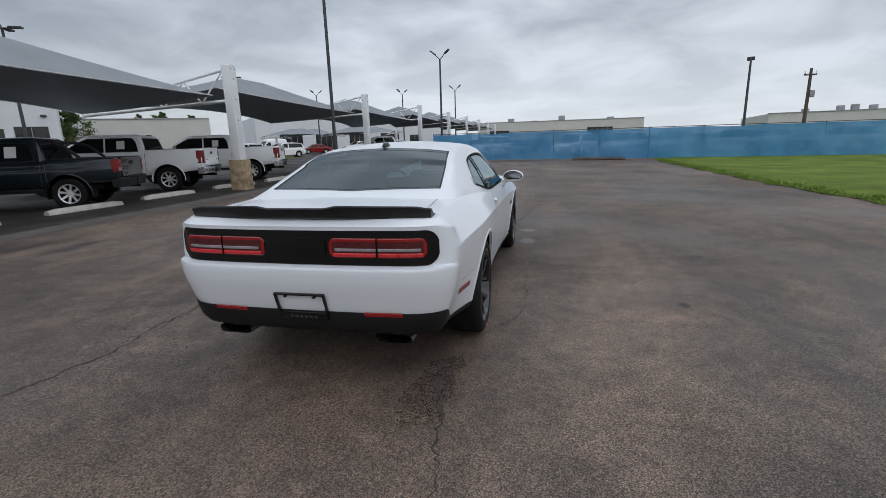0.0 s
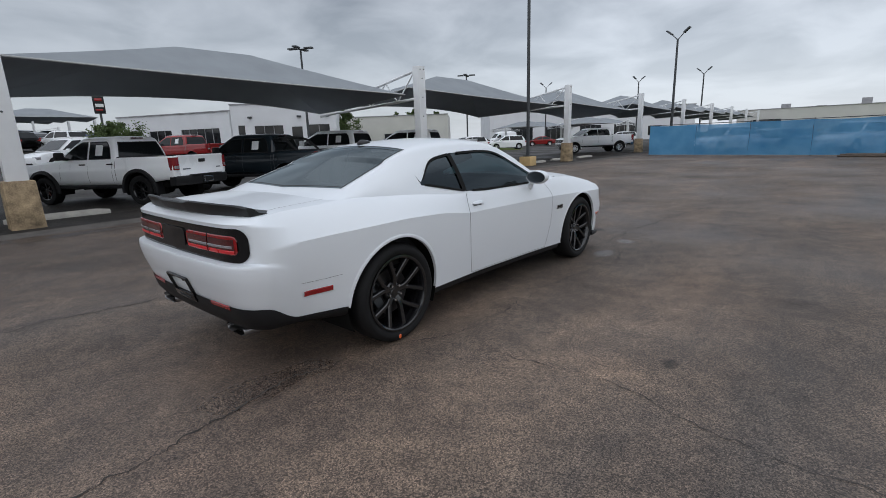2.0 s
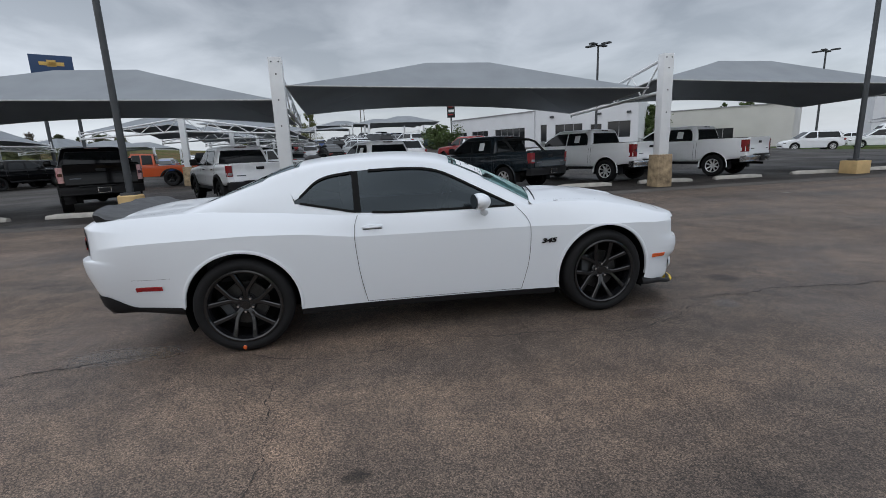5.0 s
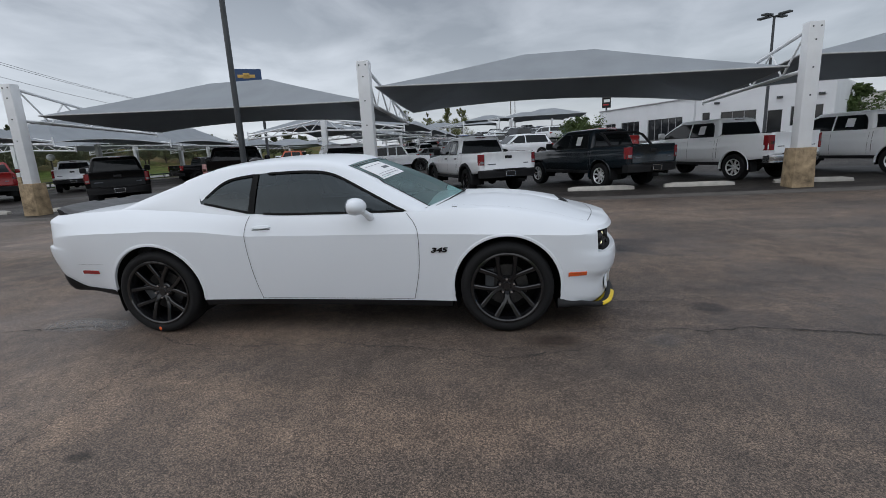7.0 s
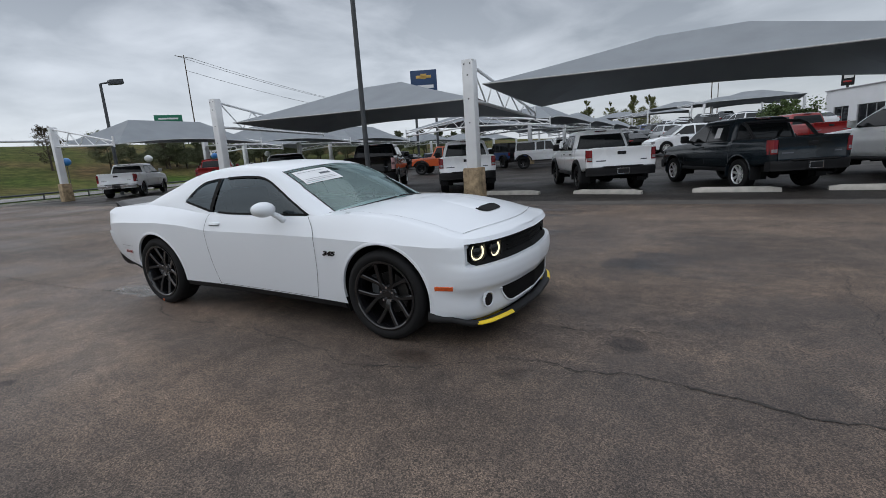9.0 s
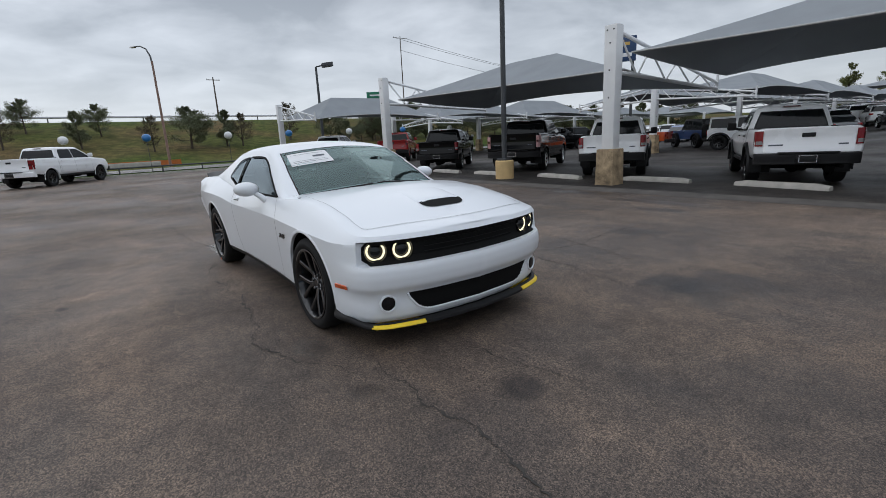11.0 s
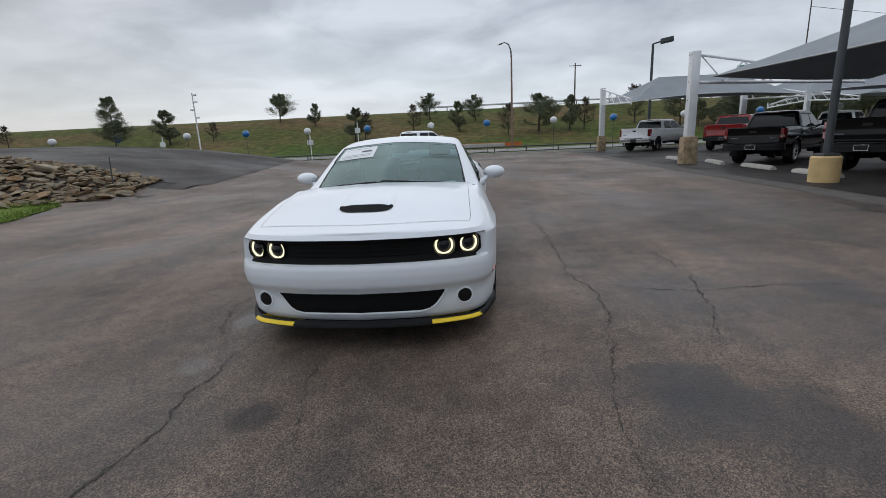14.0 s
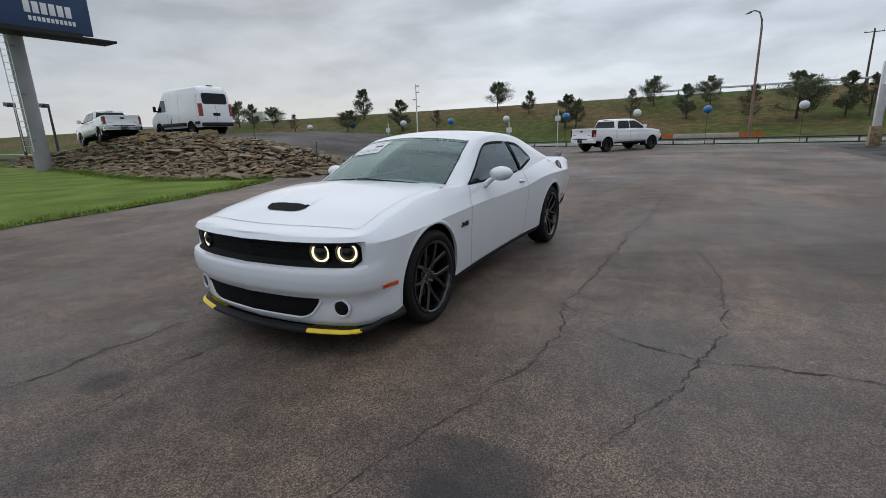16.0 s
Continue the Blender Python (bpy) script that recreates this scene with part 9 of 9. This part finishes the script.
# face towards the lot; x runs along the board
letters = [(4.15 + 0.40 * k, 9.15, 0.30, 0.62, "white_letter") for k in range(6)] + [(4.2 + 0.215 * k, 8.55, 0.15, 0.24, "white_letter") for k in range(11)]
gold = [(0.4 + 0.75 * k, 10.9, 0.5, 1.6, "gold") for k in range(4)] + [(5.3, 11.0, 1.6, 0.28, "white_letter"), (4.4, 11.8, 3.2, 0.5, "white_letter")]
build_board(pose(31.8, -4.6, 0, 0, 0, -90), 14.6, 4.3, 8.0, [(3.5, 0.42)], M["blue_sign"], letters + gold, "large blue billboard with pale lettering on one steel pole", "billboard")
bm = bmesh.new()
box(bm, (31.2, -4.8, 7.62), (1.5, 15.6, 0.14), bev=0.02)
box(bm, (31.5, -4.6, 7.82), (0.2, 13.2, 0.42), bev=0.02)
single("billboard_walkway", bm, M["black_plastic"], "dark steel walkway below the billboard", "walkway")
# ladder up the billboard's pole
lad = thing("ladder", "pale steel ladder fixed to the billboard's pole", "ladder", pose(31.9, -7.42, 1.2))
for s in (-0.2, 0.2):
    bm = bmesh.new()
    tube(bm, (0, s, 0), (0, s, 6.5), 0.025, None, 8)
    part("side_rail", bm, M["post_white"], lad)
for k in range(18):
    bm = bmesh.new()
    tube(bm, (0, -0.2, 0.3 + 0.35 * k), (0, 0.2, 0.3 + 0.35 * k), 0.014, None, 6)
    part("rung", bm, M["post_white"], lad)
for z in (0.6, 3.2, 5.8):
    bm = bmesh.new()
    tube(bm, (0, -0.2, z), (0.1, -0.5, z), 0.02, None, 6)
    part("bracket", bm, M["pole_grey"], lad)
d = Vector((4.47, -0.67)) - Vector((-49.7, -27.3))
sign = build_board(pose(-49.7, -27.3, 0, 0, 0, math.degrees(math.atan2(d.y, d.x)) + 90), 3.3, 2.7, 9.0, [(1.3, 0.16), (-1.3, 0.16)], M["blue_sign"], [(0, 10.9, 1.9, 0.34, "gold"), (0, 10.95, 0.7, 0.6, "gold"), (0, 9.7, 2.4, 0.4, "white_letter")], "blue pole sign with a gold emblem and pale lettering", "pole_sign")
build_board(pose(-37, -61, 0, 0, 0, 180 - 33), 3.4, 1.3, 7.6, [(1.3, 0.1), (-1.3, 0.1)], M["green_sign"], [(0, 8.4, 2.4, 0.22, "white_letter")], "green highway sign on two posts", "highway_sign", 0.1)
d = Vector((4.0, -2.5)) - Vector((-142, 33.5))
build_board(pose(-142, 33.5, 0, 0, 0, math.degrees(math.atan2(d.y, d.x)) + 90), 2.4, 4.8, 10.9, [(0, 0.26)], M["black_plastic"], [(0, 14.3, 1.5, 0.7, "red_lamp"), (0.1, 12.9, 1.7, 0.8, "white_letter"), (-0.1, 11.8, 1.5, 0.4, "red_lamp")], "tall dark pole sign with red and pale marks", "pole_sign")
# camera mast and small roadside posts
mast = thing("camera_mast", "slim white mast with cameras beside the drive", "mast", pose(24.8, -37.8, 0.0))
for z0, z1, r in ((0, 6.4, 0.07),):
    bm = bmesh.new()
    tube(bm, (0, 0, z0), (0, 0, z1), r, 0.05, 8)
    part("pole", bm, M["post_white"], mast)
for z in (4.2, 4.9, 5.6, 6.2):
    bm = bmesh.new()
    box(bm, (0.2 if int(z * 10) % 2 else -0.2, 0, z), (0.35, 0.18, 0.14), bev=0.02)
    part("camera_head", bm, M["post_white"], mast)
for x, y, h, w in ((8.9, -34.5, 3.0, 0.45), (12.4, -32.6, 2.2, 0.5), (26.5, -35, 2.6, 0.5)):
    s = thing("small_sign", "small pale notice on a thin roadside post", "sign", pose(x, y, 0), "roadside notices")
    bm = bmesh.new()
    tube(bm, (0, 0, 0), (0, 0, h), 0.035, None, 6)
    part("post", bm, M["post_white"], s)
    bm = bmesh.new()
    box(bm, (0, 0.05, h - 0.7), (w, 0.04, 0.4), bev=0.01)
    part("notice", bm, M["post_white"], s)
bm = bmesh.new()
grid(bm, [[Vector((x, -46.5 + 0.2 * math.sin(x), 0.1 + z)) for z in (0, 0.55)] for x in np.linspace(-6, 2.4, 22)])
single("barrier_mesh", bm, M["orange_mesh"], "orange plastic barrier mesh by the road", "barrier")
bm = bmesh.new()
box(bm, (0, 0, 0.3), (5.2, 0.6, 0.5), bev=0.05)
single("concrete_block", bm, M["concrete"], "long pale concrete block beside the road", "block", m=pose(-1.5, -45.2, 0.05, 0, 0, 4))


# ---- buildings ----
def build_block(label, p0, p1, h, deep, wall, openings, z_base=0.0, name="building"):
    """A flat-roofed building: its front runs from p0 to p1 (seen from the lot, left to right); openings are x, z, width, height along it."""
    a, b = Vector(p0), Vector(p1)
    ang = math.degrees(math.atan2((b - a).y, (b - a).x))
    w = (b - a).length
    t = thing(name, label, "building", pose(a.x, a.y, z_base, 0, 0, ang))
    # front wall in panels round its openings
    cuts = sorted({0.0, w, *[o[0] for o in openings], *[o[0] + o[2] for o in openings]})

    def panel(x0, x1, z0, z1):
        bm = bmesh.new()
        box(bm, ((x0 + x1) / 2, 0.15, (z0 + z1) / 2), (x1 - x0, 0.3, z1 - z0))
        part("wall_panel", bm, wall, t, smooth=False)

    for x0, x1 in zip(cuts, cuts[1:]):
        hit = [o for o in openings if o[0] <= x0 + 1e-6 and o[0] + o[2] >= x1 - 1e-6]
        z = 0.0
        for o in sorted(hit, key=lambda q: q[1]):
            if o[1] > z:
                panel(x0, x1, z, o[1])
            z = o[1] + o[3]
        panel(x0, x1, z, h)
    for x in (0.15, w - 0.15):
        bm = bmesh.new()
        box(bm, (x, deep / 2 + 0.15, h / 2), (0.3, deep - 0.3, h))
        part("side_wall", bm, wall, t, smooth=False)
    bm = bmesh.new()
    box(bm, (w / 2, deep, h / 2), (w, 0.3, h))
    part("back_wall", bm, wall, t, smooth=False)
    bm = bmesh.new()
    box(bm, (w / 2, deep / 2, h - 0.35), (w - 0.5, deep - 0.4, 0.2))
    part("roof", bm, M["roof_grey"], t, smooth=False)
    bm = bmesh.new()
    box(bm, (w / 2, 0.12, h + 0.06), (w + 0.1, 0.5, 0.14), bev=0.02)
    part("parapet_cap", bm, M["roof_grey"], t)
    for x, z, ow, oh in openings:
        win = new("window")
        win.parent, win.empty_display_size = t, 0.2
        n = max(1, round(ow / 1.3))
        for k in range(n):
            bm = bmesh.new()
            box(bm, (x + ow * (k + 0.5) / n, 0.20, z + oh / 2), (ow / n - 0.06, 0.03, oh - 0.06))
            part("pane", bm, M["window_dark"], win, smooth=False)
        bm = bmesh.new()
        for k in range(n + 1):
            box(bm, (x + ow * k / n, 0.17, z + oh / 2), (0.07, 0.1, oh))
        box(bm, (x + ow / 2, 0.17, z), (ow, 0.1, 0.07))
        box(bm, (x + ow / 2, 0.17, z + oh), (ow, 0.1, 0.07))
        part("frame", bm, M["roof_grey"], win, smooth=False)
    return t


tall = build_block("white flat-roofed showroom with dark windows", (-54.1, 24.2), (-46.02, 33.67), 5.3, 18, M["wall_white"], [(0.7, 0.7, 0.8, 2.2), (2.6, 0.9, 3.4, 1.9), (7.0, 0.0, 1.3, 2.6), (9.0, 0.9, 2.6, 1.9)], 1.1, name="showroom")
build_block("white showroom wing with wide shop windows", (-71, 17.0), (-54.1, 24.0), 4.6, 18, M["wall_white"], [(1.5, 0.1, 2.4, 2.6), (5.2, 0.1, 3.8, 2.6), (10.6, 0.1, 6.0, 2.6)], 1.1, name="showroom")
for x in (2.2, 8.0, 11.4):
    bm = bmesh.new()
    box(bm, (x, -0.14, 3.8), (0.5, 0.28, 0.22), bev=0.03)
    part("wall_light", bm, M["pole_grey"], tall)
build_block("long white workshop with dark bays", (-60.4, 88), (-24.7, 120), 7.6, 20, M["wall_white"], [(5, 0.1, 5, 3.6), (13, 0.1, 5, 3.6), (21, 0.1, 5, 3.6), (29, 0.1, 5, 3.6), (37, 0.9, 3, 2.2)], name="workshop")
build_block("grey low building behind the trees", (-66, 44), (-48, 58), 5.6, 12, M["wall_beige"], [(4, 0.8, 4, 2.0), (12, 0.8, 4, 2.0)])
wh = build_block("long pale warehouse beyond the fence", (-16, 118), (24, 118), 5.4, 30, M["wall_beige"], [(3, 0.2, 5, 3.2), (27, 0.2, 6, 3.4)], name="warehouse")
for x, s in ((8, 1.6), (21, 1.9), (14, 0.9), (33, 1.2)):
    bm = bmesh.new()
    box(bm, (x, 6, 5.4 + s / 2 - 0.5), (1.6, 1.6, s), bev=0.05)
    part("roof_unit", bm, M["roof_grey"], wh)
w2 = build_block("long pale warehouse with roof vents beyond the fence", (40, 92), (78, 84), 4.4, 30, M["wall_beige"], [(20, 0.2, 6, 3.4)], name="warehouse")
for x, s in ((6, 1.2), (11, 1.5), (13, 1.6), (15.5, 1.4), (24, 1.3)):
    bm = bmesh.new()
    box(bm, (x, 3, 4.3 + s / 2 - 0.4), (1.0, 1.0, s), bev=0.05)
    part("roof_unit", bm, M["roof_grey"], w2)
bm = bmesh.new()
for x, w, h in ((0, 60, 3.0), (45, 8, 9.0), (60, 26, 4.0), (100, 40, 2.6)):
    box(bm, (x, 0, h / 2), (w, 12, h))
single("far_town", bm, M["wall_beige"], "pale distant buildings on the skyline", "buildings", kind="structure", m=pose(190, -208, 7.5, 0, 0, 40))

# cars standing behind the fence and further off
for x, y, c, low, turn in ((-3.2, 33.5, "white", False, 150), (0.2, 33.0, "grey", True, 152), (3.5, 32.6, "white", False, 150), (6.9, 31.8, "white", False, 148), (10.0, 31.6, "silver", False, 150), (13.6, 31.2, "white", False, 60),
                         (19.5, 30.4, "white", False, 75), (25.5, 29.8, "grey", True, 75), (31, 29, "white", False, 80), (-2, 41, "silver", True, 90), (5, 42, "grey", False, 90), (12, 41, "white", True, 90), (19, 40, "silver", False, 90)):
    build_suv("pale car standing behind the blue screen fence" if c != "grey" else "grey car standing behind the blue screen fence", pose(x, y, 0, 0, 0, turn), c, low, "cars behind the fence")
for x, y, c, low, turn in ((-29.2, 46.6, "white", False, 134), (-30.3, 40.2, "white", False, 150), (-47.5, 66.5, "white", True, 140), (-50.5, 65, "white", False, 150), (-34.4, 64.5, "red", True, 130), (-31.5, 74, "red", False, 120), (-27.5, 66, "white", False, 130), (-20.0, 60, "white", False, 110)):
    build_suv(c + " car parked on the open lot by the workshop", pose(x, y, 0.03, 0, 0, turn), c, low, "open lot cars")
build_pickup("pale silver pickup on the open lot by the workshop", pose(-45.5, 72.5, 0.03, 0, 0, 152), "silver", group="open lot trucks")
build_van("white high-roofed panel van by the workshop", pose(-53.0, 82.0, 0.03, 0, 0, 152))
rng = random.Random(21)
cols = ["white", "black", "silver", "grey", "red", "white", "slate", "blue", "black"]
protos = {}
for k in range(90):
    row = k // 15
    x = -44 - 9.5 * row + rng.uniform(-0.6, 0.6)
    y = -29 + 3.0 * (k % 15) + rng.uniform(-0.3, 0.3)
    if x > -50 and y > 1:
        continue
    key = (cols[rng.randrange(9)], rng.random() < 0.45)
    mm = pose(x, y, float(land_z(x, y)) + 0.03, 0, 0, 112 + rng.uniform(-3, 3))
    if key in protos:
        copy_thing(protos[key], mm)
    else:
        protos[key] = build_suv(key[0] + (" saloon" if key[1] else " crossover") + " in the crowded far rows", mm, key[0], key[1], "far parked cars")
# shade canopies over the last rows
for y in (-17.5, -6.0, 5.5, 17.0):
    build_canopy_post(pose(-104, y, float(land_z(-104, y)), 0, 0, 90), height=4.4)
for y in (-17.5, -6.0, 5.5):
    build_canopy(pose(-104, y, float(land_z(-104, y + 6)) + 0.6), 11.5, group="far shade canopies")
